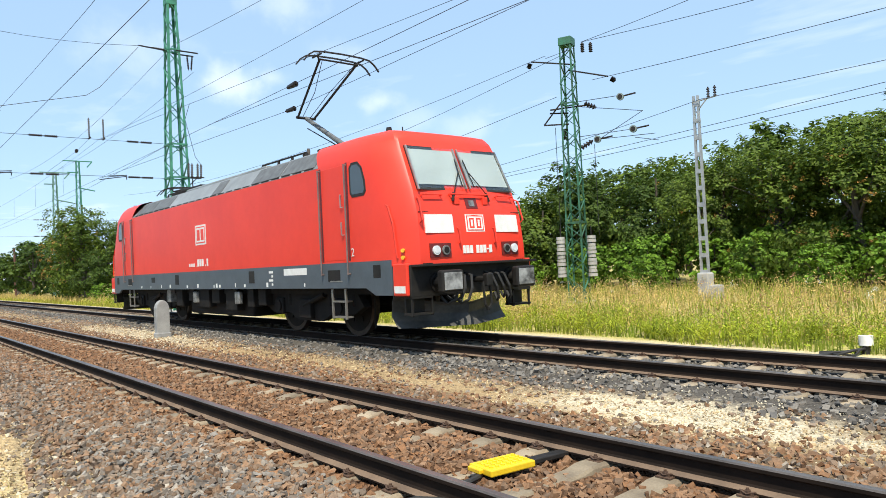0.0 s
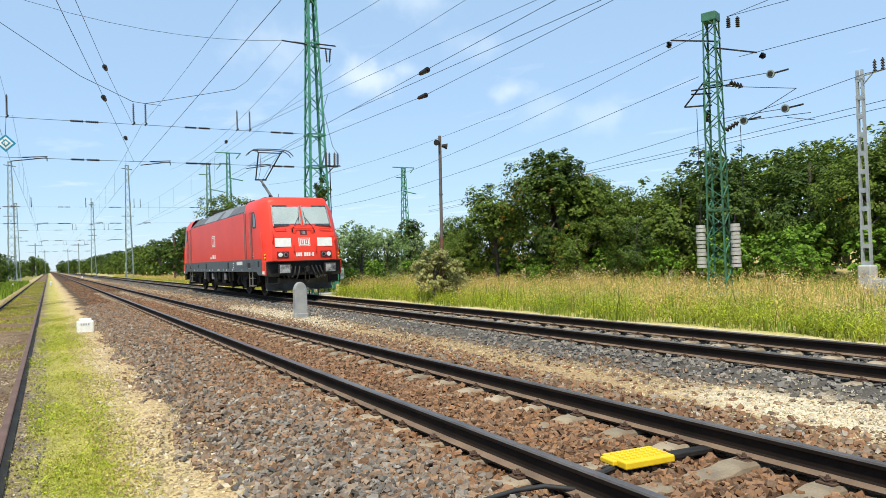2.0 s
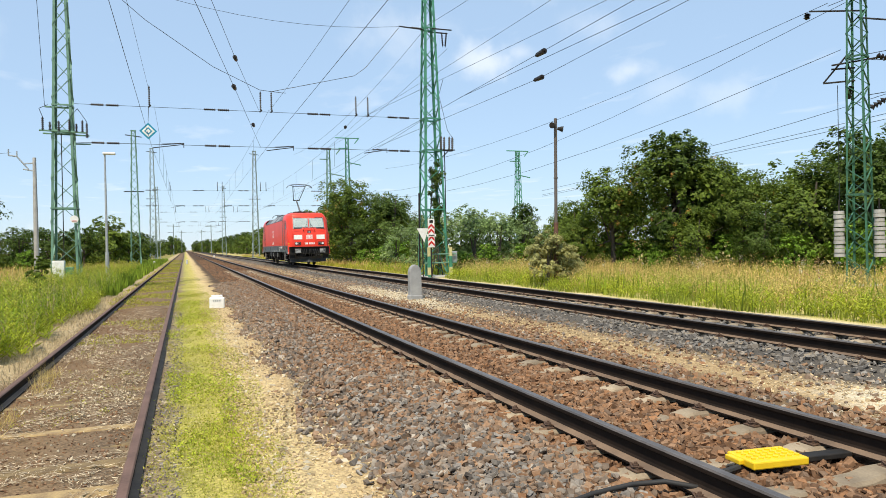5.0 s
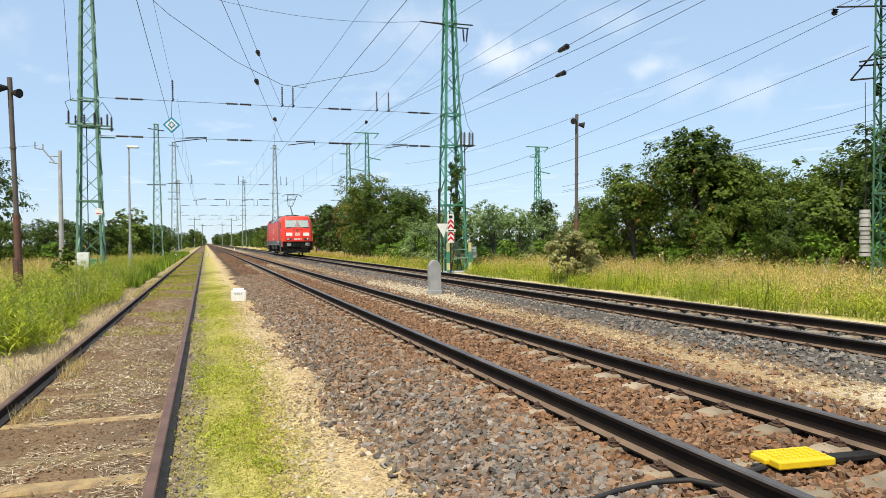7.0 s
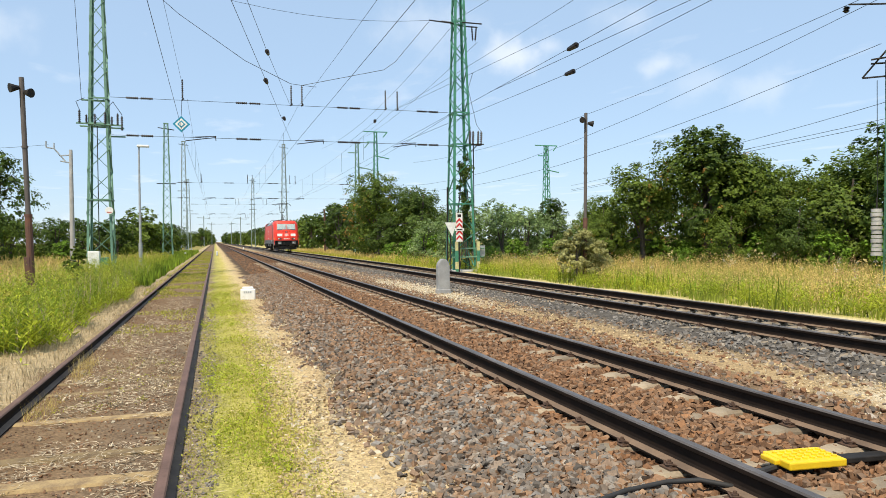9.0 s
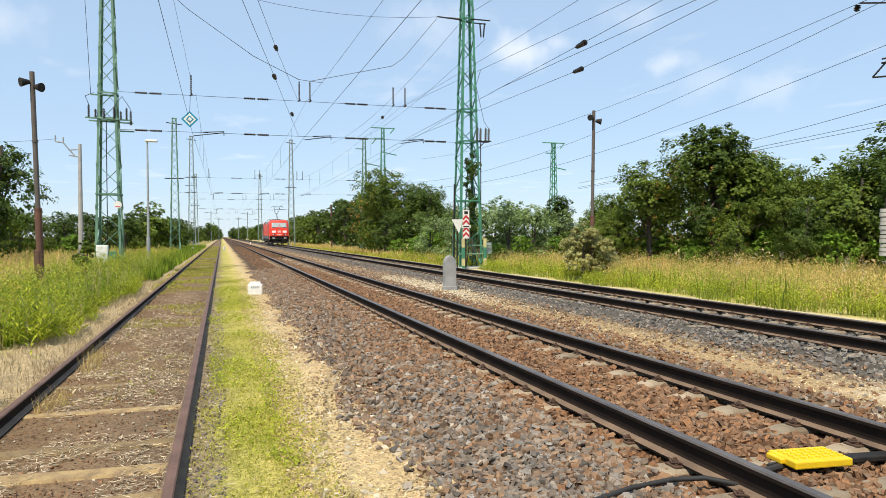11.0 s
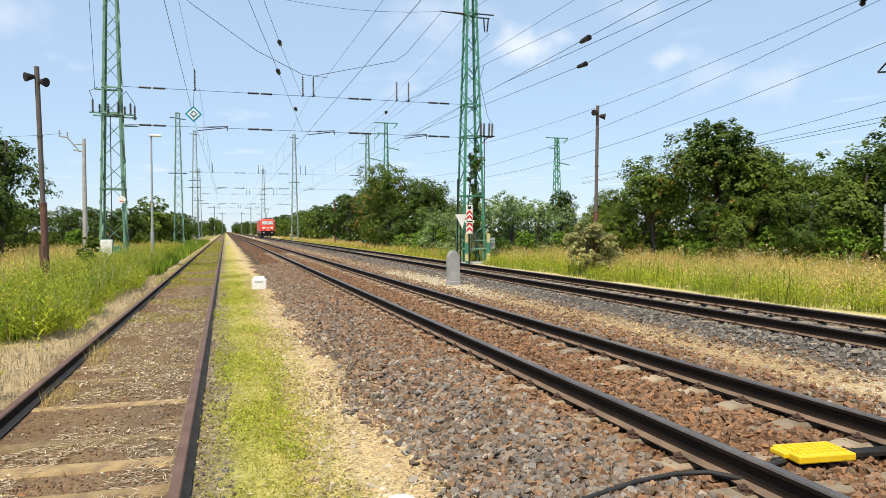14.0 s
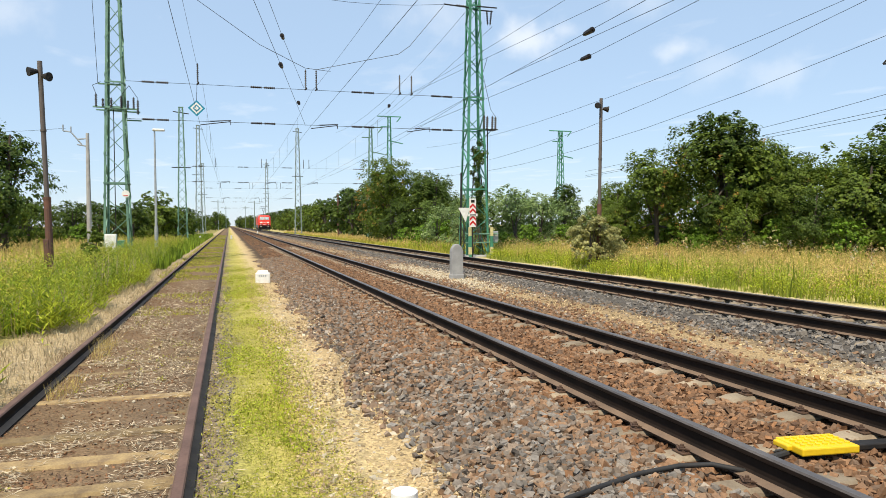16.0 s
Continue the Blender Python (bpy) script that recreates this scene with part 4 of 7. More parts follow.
            # flat plate for the lamp recess; its shade is in the colour
            lb = plate("lamp_box", [(q * 0.66, 1.48), (q * 1.14, 1.48), (q * 1.14, 1.72), (q * 0.66, 1.72)], M_darkred, 0.010, 0.06, "headlamp recess, its shade put into dark red")
            for x, m in ((q * 1.01, M_lens), (q * 0.79, M_buffer)):
                bm = B(); rod(bm, pl(x, 1.60, 0.0), pl(x, 1.60, 0.028), 0.082, 20)
                put("lamp_lens", bm, m, "round headlamp" if m is M_lens else "dark tail lamp", parent=lb)
                bm = B(); rod(bm, pl(x, 1.60, 0.02), pl(x, 1.60, 0.034), 0.055, 16)
                put("reflector", bm, m if m is M_lens else M_black, parent=lb)
            # buffers
            bm = B()
            rod(bm, (q * 0.875, fy(0.10, e), 1.06), (q * 0.875, fy(-0.30, e), 1.06), 0.12, 14)
            rod(bm, (q * 0.875, fy(0.10, e), 1.06), (q * 0.875, fy(-0.05, e), 1.06), 0.17, 14)
            bf = put("buffer", bm, M_black, "black side buffer")
            bm = B(); box(bm, q * 0.875 - 0.235, q * 0.875 + 0.235, *sorted((fy(-0.30, e), fy(-0.46, e))), 0.88, 1.26, 0.04)
            put("buffer_plate", bm, M_black, "black-rimmed rectangular buffer plate", parent=bf)
            bm = B(); box(bm, q * 0.875 - 0.195, q * 0.875 + 0.195, *sorted((fy(-0.45, e), fy(-0.468, e))), 0.925, 1.215, 0.008)
            put("buffer_face", bm, M_bufferface, "greasy worn buffer face", parent=bf)
            # end steps under the corner
            for x in (0.98, 1.40):
                bm = B(); beam(bm, (q * x, fy(0.02, e), 1.0), (q * x, fy(0.02, e), 0.50), 0.035)
                put("step_hanger", bm, M_black, "black step hanger")
            for z in (0.52, 0.80):
                bm = B(); box(bm, min(q * 0.98, q * 1.42), max(q * 0.98, q * 1.42), *sorted((fy(-0.02, e), fy(0.24, e))), z, z + 0.035)
                put("corner_step", bm, M_black, "black shunting step")
            bm = B(); box(bm, min(q * 1.0, q * 1.40), max(q * 1.0, q * 1.40), *sorted((fy(0.2, e), fy(0.24, e))), 0.54, 0.80)
            put("step_back", bm, M_black, "dark mesh behind the step")
            # hoses
            for x, dz in ((0.24, 0.0), (0.40, 0.05), (0.55, 0.02)):
                bm = B()
                pts = [(q * x, fy(-0.02, e), 1.18), (q * x, fy(-0.20, e), 1.14), (q * (x + 0.06), fy(-0.27, e), 0.92), (q * (x + 0.12), fy(-0.24, e), 0.72 + dz), (q * (x + 0.2), fy(-0.12, e), 0.66 + dz), (q * (x + 0.25), fy(0.0, e), 0.80)]
                path(bm, pts, 0.026, 7)
                put("brake_hose", bm, M_rubber, "black brake hose")
        bm = B()
        rod(bm, (0, fy(-0.02, e), 1.06), (0, fy(-0.34, e), 1.06), 0.06, 10)
        box(bm, -0.07, 0.07, *sorted((fy(-0.30, e), fy(-0.42, e))), 0.94, 1.16, 0.02)
        for dx in (-0.08, 0.08):
            path(bm, [(dx, fy(-0.32, e), 1.02), (dx, fy(-0.34, e), 0.62), (-dx * 0.3, fy(-0.33, e), 0.52)], 0.024, 6)
        put("coupling_hook", bm, M_black, "screw coupling and hook")
        bm = B(); box(bm, -1.44, 1.44, *sorted((fy(-0.02, e), fy(0.45, e))), 0.82, 1.37, 0.02)
        put("buffer_beam", bm, M_black, "black buffer beam")
        bm = B(); box(bm, -1.42, 1.42, *sorted((fy(-0.22, e), fy(0.1, e))), 1.33, 1.375, 0.01)
        put("front_step", bm, M_black, "narrow black walkway")
        # snow plough: a curved blade, vee in plan
        bm = B()
        cols = []
        for k in range(13):
            x = -1.30 + 2.6 * k / 12
            back, lift = 0.55 * abs(x) / 1.3, 0.16 * (abs(x) / 1.3) ** 2
            cols.append([bm.verts.new((x, fy(0.10 + back + o, e), z + lift * (z - 0.2) * 2.4)) for o, z in ((0.02, 0.66), (0.10, 0.58), (0.10, 0.46), (0.04, 0.34), (-0.08, 0.25), (-0.05, 0.25), (0.12, 0.40), (0.06, 0.66))])
        for a, b2 in zip(cols, cols[1:]):
            for i in range(8):
                bm.faces.new((a[i], a[(i + 1) % 8], b2[(i + 1) % 8], b2[i]))
        bm.faces.new(cols[0]); bm.faces.new(cols[-1][::-1])
        bmesh.ops.recalc_face_normals(bm, faces=bm.faces[:])
        put("snow_plough", bm, M_plough, "dark steel snow plough")
        # emblem, number, top lamp, seams
        bm_ = plate("front_emblem", [(-0.24, 1.91), (0.24, 1.91), (0.24, 2.22), (-0.24, 2.22)], M_whitepaint, 0.008, 0.04, "white framed operator emblem")
        plate("front_emblem_border", [(-0.21, 1.93), (0.21, 1.93), (0.21, 2.20), (-0.21, 2.20)], M_red, 0.011, 0.02, parent=bm_)
        plate("front_emblem_field", [(-0.19, 1.948), (0.19, 1.948), (0.19, 2.182), (-0.19, 2.182)], M_whitepaint, 0.0125, 0.02, parent=bm_)
        for x in (-0.15, 0.03):
            plate("front_emblem_mark", [(x, 1.975), (x + 0.12, 1.975), (x + 0.12, 2.155), (x, 2.155)], M_red, 0.014, 0.02, parent=bm_)
            plate("front_emblem_gap", [(x + 0.035, 2.005), (x + 0.085, 2.005), (x + 0.085, 2.125), (x + 0.035, 2.125)], M_whitepaint, 0.0165, 0.02, parent=bm_)
        x = -0.37
        for w in (0.06, 0.075, 0.075, -0.05, 0.075, 0.075, 0.075, 0.045, 0.075):
            if w > 0:
                z0, z1 = (1.585, 1.61) if w == 0.045 else (1.53, 1.67)
                plate("number_bar", [(x, z0), (x + w, z0), (x + w, z1), (x, z1)], M_whitepaint, 0.008, 0.02)
            x += abs(w) + 0.018
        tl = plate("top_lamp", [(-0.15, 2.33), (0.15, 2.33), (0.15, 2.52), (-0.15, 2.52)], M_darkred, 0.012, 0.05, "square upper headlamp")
        plate("top_lamp_lens", [(-0.07, 2.37), (0.07, 2.37), (0.07, 2.48), (-0.07, 2.48)], M_buffer, 0.018, 0.02, parent=tl)
        bm = B(); path(bm, [pl(-0.5, 2.58, 0.0), pl(-0.5, 2.585, 0.07), pl(0.45, 2.585, 0.07), pl(0.45, 2.58, 0.0)], 0.016, 6)
        put("grab_rail", bm, M_red)
        plate("panel_seam", [(-1.3, 2.265), (1.3, 2.265), (1.3, 2.273), (-1.3, 2.273)], M_black, 0.002, 0.02)
        plate("lower_seam", [(-1.3, 1.375), (1.3, 1.375), (1.3, 1.39), (-1.3, 1.39)], M_black, 0.002, 0.02)
        bm = B()
        rod(bm, (-0.9, fy(1.15, e), 3.78), (-0.9, fy(1.15, e), 3.93), 0.07, 10, 0.05)
        put("roof_horn", bm, M_black, "dark roof horn")
        bm = B(); rod(bm, (0.6, fy(1.2, e), 3.80), (0.6, fy(1.2, e), 3.90), 0.05, 8)
        put("roof_lamp", bm, M_black)
        bm = B(); rod(bm, (-0.55, fy(1.2, e), 3.8), (-0.55, fy(1.2, e), 3.98), 0.012, 6)
        put("aerial", bm, M_black)

    # bogies and wheels
    for c in (3.93, Ln - 3.93):
        bm = B()
        for s in (-1, 1):
            ol = [(-2.1, 0.62), (-1.7, 0.45), (-0.9, 0.45), (-0.5, 0.30), (0.5, 0.30), (0.9, 0.45), (1.7, 0.45), (2.1, 0.62), (1.9, 0.86), (-1.9, 0.86)]
            extrude(bm, ol, lambda u, v, d: (s * (1.18 - d), c + u, v), 0.16)
            for w in (-1.3, 1.3):
                box(bm, s * 1.10 - 0.14, s * 1.10 + 0.14, c + w - 0.19, c + w + 0.19, 0.42, 0.78, 0.03)
                rod(bm, (s * 1.22, c + w, 0.6), (s * 1.27, c + w, 0.6), 0.13, 12)
                rod(bm, (s * 1.12, c + w + 0.42, 0.62), (s * 1.12, c + w + 0.42, 0.98), 0.10, 10)
                rod(bm, (s * 1.12, c + w - 0.42, 0.62), (s * 1.12, c + w - 0.42, 0.98), 0.10, 10)
            rod(bm, (s * 1.25, c - 0.75, 0.85), (s * 1.25, c + 0.1, 0.62), 0.05, 8)
            box(bm, s * 1.2 - 0.08, s * 1.2 + 0.08, c - 0.2, c + 0.3, 0.35, 0.75, 0.02)
        box(bm, -1.0, 1.0, c - 0.5, c + 0.5, 0.35, 0.95)
        put("bogie_frame", bm, M_under, "dirty bogie frame, coloured black with the shade beneath")
        for w in (-1.3, 1.3):
            ws = thing_child("wheelset", loco, (0, c + w, 0.625))
            for s in (-1, 1):
                bm = B(); rod(bm, (s * 0.70, 0, 0), (s * 0.82, 0, 0), 0.625, 36)
                part("tyre", bm, M_wheel, ws, "rust-brown wheel")
                bm = B(); rod(bm, (s * 0.818, 0, 0), (s * 0.826, 0, 0), 0.53, 28); rod(bm, (s * 0.82, 0, 0), (s * 0.90, 0, 0), 0.16, 14)
                for k in range(6):
                    a = k * math.pi / 3
                    rod(bm, (s * 0.82, 0.33 * math.cos(a), 0.33 * math.sin(a)), (s * 0.845, 0.33 * math.cos(a), 0.33 * math.sin(a)), 0.06, 8)
                part("wheel_disc", bm, M_under, ws)
            bm = B(); rod(bm, (-0.7, 0, 0), (0.7, 0, 0), 0.09, 12)
            part("axle", bm, M_under, ws)
            WHEELS.append((ws, c + w))
        for s in (-1, 1):
            bm = B(); rod(bm, (s * 1.0, c - 2.2, 0.95), (s * 1.0, c - 2.2, 0.2), 0.02, 6)
            put("sand_pipe", bm, M_under)
    bm = B()
    box(bm, -1.25, 1.25, 0.45, Ln - 0.45, 0.86, 1.36)
    put("underframe", bm, M_under, "dark underframe")
    bm = B(); box(bm, -1.18, 1.18, 6.7, 10.9, 0.30, 0.95, 0.06)
    put("transformer_tank", bm, M_under, "dark transformer tank")
    rr = random.Random(3)
    for s in (-1, 1):
        for y, w, z in ((6.25, 0.35, 0.55), (7.2, 0.7, 0.45), (8.3, 0.5, 0.62), (9.0, 0.9, 0.5), (10.1, 0.4, 0.66), (11.0, 0.5, 0.5), (5.6, 0.4, 0.6), (12.0, 0.3, 0.6)):
            bm = B(); box(bm, s * 1.26 - 0.12, s * 1.26 + 0.12, y, y + w, z, 0.98, 0.02)
            put("equipment_box", bm, M_under if rr.random() < 0.7 else M_buffer, "underfloor equipment box")
        for y in (6.9, 9.7):
            bm = B(); box(bm, s * 1.40 - 0.05, s * 1.40 + 0.05, y, y + 0.28, 0.62, 0.92, 0.02)
            put("valve_box", bm, M_buffer, "grey valve box")

    # roof gear and pantographs
    def insulator(x, y, z):
        bm = B()
        for k in range(4):
            rod(bm, (x, y, z + 0.05 * k), (x, y, z + 0.05 * k + 0.03), 0.07, 10, 0.045)
        rod(bm, (x, y, z), (x, y, z + 0.24), 0.035, 8)
        put("roof_insulator", bm, M_porcelain, "brown roof insulator")

    for y in (3.5, 4.9, 5.6, 6.3, 7.2, 11.4, 12.1, 12.9, 14.3):
        for x in (-0.55, 0.55):
            insulator(x, y, 3.80)
    bm = B()
    for x in (-0.55, 0.55):
        path(bm, [(x, 4.9, 4.06), (x, 7.2, 4.06)], 0.022, 6)
        path(bm, [(x, 11.4, 4.06), (x, 14.3, 4.06)], 0.022, 6)
    path(bm, [(0, 6.6, 4.06), (0, 11.6, 4.10)], 0.02, 6)
    put("roof_busbar", bm, M_dark, "dark roof conductor")

    def pantograph(base_y, up, sgn):
        p = thing_child("pantograph", loco, (0, base_y, 4.0))
        bm = B()
        for x in (-0.42, 0.42):
            beam(bm, (x, -0.5, 0.05), (x, 0.5, 0.05), 0.05)
        for y in (-0.5, 0.0, 0.5):
            beam(bm, (-0.42, y, 0.05), (0.42, y, 0.05), 0.05)
        part("base_frame", bm, M_dark, p, "dark pantograph base frame")
        ex, ez, hy, hz = (1.75, 1.07, 0.15, 2.17) if up else (1.55, 0.16, -0.15, 0.26)
        ex, hy = ex * sgn, hy * sgn
        bm = B(); rod(bm, (0, -0.05, 0.08), (0, ex, ez), 0.065, 10, 0.05)
        part("lower_arm", bm, M_grille, p, "dark grey lower arm")
        bm = B(); rod(bm, (0.12, 0.2 * sgn, 0.05), (0.1, ex + 0.12 * sgn, ez - 0.22), 0.014, 6)
        part("coupling_rod", bm, M_dark, p)
        bm = B()
        rod(bm, (-0.26, ex, ez), (0.26, ex, ez), 0.035, 8)
        for s in (-1, 1):
            rod(bm, (s * 0.22, ex, ez), (s * 0.48, hy, hz - 0.12), 0.028, 8)
            path(bm, [(s * 0.10, ex, ez), (s * 0.18, (ex + hy) / 2, (ez + hz) / 2 - 0.1), (s * 0.42, hy, hz - 0.14)], 0.008, 5)
        rod(bm, (-0.52, hy, hz - 0.12), (0.52, hy, hz - 0.12), 0.022, 8)
        part("upper_arm", bm, M_dark, p, "black upper arms")
        for d in (-0.18, 0.18):
            bm = B()
            pts = [(-0.98, -0.26), (-0.86, -0.12), (-0.72, -0.03), (-0.5, 0.0), (0, 0.012), (0.5, 0.0), (0.72, -0.03), (0.86, -0.12), (0.98, -0.26)]
            path(bm, [(x, hy + d, hz + z) for x, z in pts], 0.022, 4)
            part("contact_strip", bm, M_dark, p, "black contact strip with horns")
        bm = B()
        for s in (-1, 1):
            beam(bm, (s * 0.55, hy - 0.2, hz - 0.05), (s * 0.55, hy + 0.2, hz - 0.05), 0.03)
            beam(bm, (s * 0.5, hy, hz - 0.12), (s * 0.55, hy, hz - 0.03), 0.03)
        part("strip_carrier", bm, M_dark, p)

    pantograph(4.10, True, 1)
    pantograph(Ln - 4.10, False, -1)
    return loco


def thing_child(name, parent, at):
    e = new(name)
    e.empty_display_size = 0.1
    e.parent = parent
    e.location = at
    return e


WHEELS = []
LOCO = locomotive()


# ---------------------------------------------------------------- masts
def lattice_mast(name, label, at, height, wb, wt, panels, paint, group="overhead line masts", cap=True, turn=0.0, collar=(), thick=0.85):
    """A square lattice mast: four angle legs, zigzag bracing on each face, a cap plate. wb, wt: half widths."""
    t = thing(name, label, "mast", at, group)
    t.rotation_euler = (0, 0, radians(turn))
    leg = max(0.035, wb * 0.16)
    cs = ((-1, -1), (1, -1), (1, 1), (-1, 1))

    def w(z):
        return wb + (wt - wb) * z / height

    for a, b in cs:
        bm = B()
        for dx, dy in ((1, 0.22), (0.22, 1)):
            p, q = Vector((a * wb, b * wb, -0.3)), Vector((a * wt, b * wt, height))
            m = (p + q) / 2
            d = q - p
            r = d.to_track_quat("Z", "Y").to_matrix().to_4x4()
            sh = Vector((-a * leg * 0.5 if dx == 1 else 0, -b * leg * 0.5 if dy == 1 else 0, 0))
            bmesh.ops.create_cube(bm, size=1.0, matrix=Matrix.Translation(m + sh) @ Matrix.Diagonal((leg * dx, leg * dy, d.length, 1)))
            for v in bm.verts[-8:]:
                f = (v.co.z + 0.3) / (height + 0.3)
                v.co.x += (p.x + (q.x - p.x) * f) - m.x
                v.co.y += (p.y + (q.y - p.y) * f) - m.y
        part("leg", bm, paint, t)
    zs = [0.0]
    for k in range(panels):
        zs.append(zs[-1] + w(zs[-1]) * 1.0)
    zs = [z * (height - 0.1) / zs[-1] for z in zs]
    th = leg * thick
    for i in range(4):
        (a0, b0), (a1, b1) = cs[i], cs[(i + 1) % 4]
        bm = B()
        for k in range(panels):
            z0, z1 = zs[k], zs[k + 1]
            s, e = ((a0, b0), (a1, b1)) if (k + i) % 2 else ((a1, b1), (a0, b0))
            beam(bm, (s[0] * w(z0), s[1] * w(z0), z0), (e[0] * w(z1), e[1] * w(z1), z1), th, th * 0.5)
        for z in (height - 0.05, *collar):
            beam(bm, (a0 * w(z), b0 * w(z), z), (a1 * w(z), b1 * w(z), z), th * 1.2)
        part("lattice_side", bm, paint, t)
    if cap:
        bm = B(); box(bm, -wt * 1.15, wt * 1.15, -wt * 1.15, wt * 1.15, height - wt * 1.4, height, 0.02)
        part("cap", bm, paint, t, "sheet-metal mast cap")
    bm = B(); box(bm, -wb * 1.5, wb * 1.5, -wb * 1.5, wb * 1.5, -0.5, 0.08, 0.05)
    part("footing", bm, M_concrete, t, "concrete footing")
    return t


def string(t, a, b, sheds=7, r=0.055):
    """An insulator string from a to b, a part of t."""
    bm = B()
    a, b = Vector(a), Vector(b)
    rod(bm, a, b, r * 0.35, 6)
    for k in range(sheds):
        f = (k + 0.6) / (sheds + 0.4)
        p = a.lerp(b, f)
        d = (b - a) / (sheds + 1) * 0.35
        rod(bm, p - d, p + d, r, 8, r * 0.55)
    return part("insulator", bm, M_porcelain, t, "dark ribbed insulator")


def bars(t, name, segs, r, m, label=""):
    """Round bars, each a part of t."""
    for a, b in segs:
        bm = B()
        rod(bm, a, b, r, 6)
        ob = part(name, bm, m, t, label)
    return ob


SPAN_Y = 34.2
mast_m = lattice_mast("lattice_mast", "tall green lattice mast with brackets and signs at its foot", (11.98, SPAN_Y, -0.1), 15.1, 0.62, 0.22, 19, M_green, collar=(3.4, 6.4, 8.0, 12.6), thick=0.6)
bars(mast_m, "cross_arm", [((-1.55, 0, 12.62), (-0.2, 0, 12.56)), ((0.1, -0.3, 12.56), (1.15, -0.3, 12.56)), ((0.1, 0.3, 12.56), (1.15, 0.3, 12.56))], 0.035, M_dark, "dark cross arm")
string(mast_m, (-0.35, 0, 12.6), (-0.95, 0, 12.62), 5)
string(mast_m, (0.72, 0, 12.5), (0.78, 0, 11.75), 6)
string(mast_m, (0.98, 0, 12.5), (0.9, 0, 11.75), 6)
bars(mast_m, "switch_bracket", [((0.1, -0.45, 6.42), (1.15, -0.45, 6.42)), ((0.1, -0.1, 6.42), (1.15, -0.1, 6.42)), ((0.36, -0.6, 6.42), (0.36, 0.1, 6.42)), ((1.06, -0.6, 6.42), (1.06, 0.1, 6.42)), ((0.4, 0, 5.9), (0.95, 0, 6.42)), ((0.75, 0, 6.4), (0.75, 0, 1.4))], 0.025, M_dark, "dark switch bracket and operating rod")
for x, y in ((0.36, -0.55), (0.60, -0.35), (0.84, -0.45), (1.06, -0.3)):
    string(mast_m, (x, y, 6.42), (x + 0.02, y, 7.10), 6, 0.078)
bars(mast_m, "jumper_wire", [((1.06, -0.3, 7.10), (0.97, 0.1, 7.5)), ((0.97, 0.1, 7.5), (0.5, 0, 9.3)), ((0.5, 0, 9.3), (0.75, 0, 10.1))], 0.012, M_wire)
bm = B(); box(bm, 0.72, 1.05, -0.75, -0.5, 0.75, 1.28, 0.02)
part("switch_cabinet", bm, M_zinc, mast_m, "small grey switch cabinet")
bars(mast_m, "guard_rail", [((-0.75, -0.85, 1.15), (0.95, -0.85, 1.15)), ((-0.75, -0.85, 0.72), (0.95, -0.85, 0.72))], 0.035, M_greenpale, "green guard rail")
for x in (-0.52, 0.62):
    for z0, z1, paint in ((0.0, 0.14, M_green), (0.14, 0.50, M_warnpale), (0.50, 1.05, M_green), (1.05, 1.50, M_warnpale)):
        bm = B(); box(bm, x - 0.07, x + 0.07, -0.98, -0.84, z0, z1, 0.006)
        part("post_band", bm, paint, mast_m, "pale yellow band" if paint is M_warnpale else "green post section")
bars(mast_m, "side_pole", [((-0.95, -0.7, 0), (-0.9, -0.7, 4.2))], 0.045, M_dark, "dark pole")

# chevron board and triangular board at the foot of that mast
board = thing("chevron_signal_board", "white board with red chevrons on a post", "sign", (11.50, 33.0, -0.1))
bars(board, "post", [((0, 0.03, 0), (0, 0.03, 2.9))], 0.035, M_dark, "dark post")
bm = B(); box(bm, -0.17, 0.17, -0.02, 0.0, 1.50, 2.90, 0.0)
part("board", bm, M_whitepaint, board, "white board")
for k, z in enumerate((1.55, 1.80, 2.15, 2.38)):
    bm = B()
    extrude(bm, [(-0.16, z), (0, z + 0.16), (0.16, z), (0.16, z + 0.12), (0, z + 0.28), (-0.16, z + 0.12)], lambda u, v, d: (u, -0.026 + d, v), 0.01)
    part("chevron", bm, M_signred, board, "red chevron")
bm = B(); box(bm, -0.24, 0.24, -0.045, -0.03, 2.03, 2.16)
part("plate", bm, M_whitepaint, board, "white name plate")
bm = B(); box(bm, -0.15, 0.15, -0.052, -0.046, 2.07, 2.12)
part("text_bar", bm, M_dark, board)
bm = B(); box(bm, -0.09, 0.09, -0.03, -0.022, 2.70, 2.84)
part("dark_mark", bm, M_dark, board)
tri = thing("triangular_sign", "pale triangular board on a dark post", "sign", (11.12, 33.2, -0.1))
bars(tri, "post", [((0, 0.03, 0), (0, 0.03, 2.5))], 0.03, M_dark)
bm = B(); extrude(bm, [(-0.30, 2.45), (0.30, 2.45), (0.08, 1.75)], lambda u, v, d: (u, -0.02 + d, v), 0.02)
part("board", bm, M_whitepaint, tri, "white triangular board")

mast_l = lattice_mast("lattice_mast", "tall pale green lattice mast with switch gear and cabinet", (-4.68, SPAN_Y, -0.1), 15.6, 0.55, 0.18, 19, M_greenpale, collar=(3.5, 6.8, 7.9), thick=0.6)
bars(mast_l, "cross_arm", [((-0.85, -0.42, 6.78), (0.95, -0.42, 6.72)), ((-0.85, 0.42, 6.78), (0.95, 0.42, 6.72)), ((0.3, 0.4, 6.35), (1.0, 0.4, 6.35)), ((-0.7, 0, 7.85), (0.4, 0, 7.85))], 0.035, M_greenpale, "green cross arm")
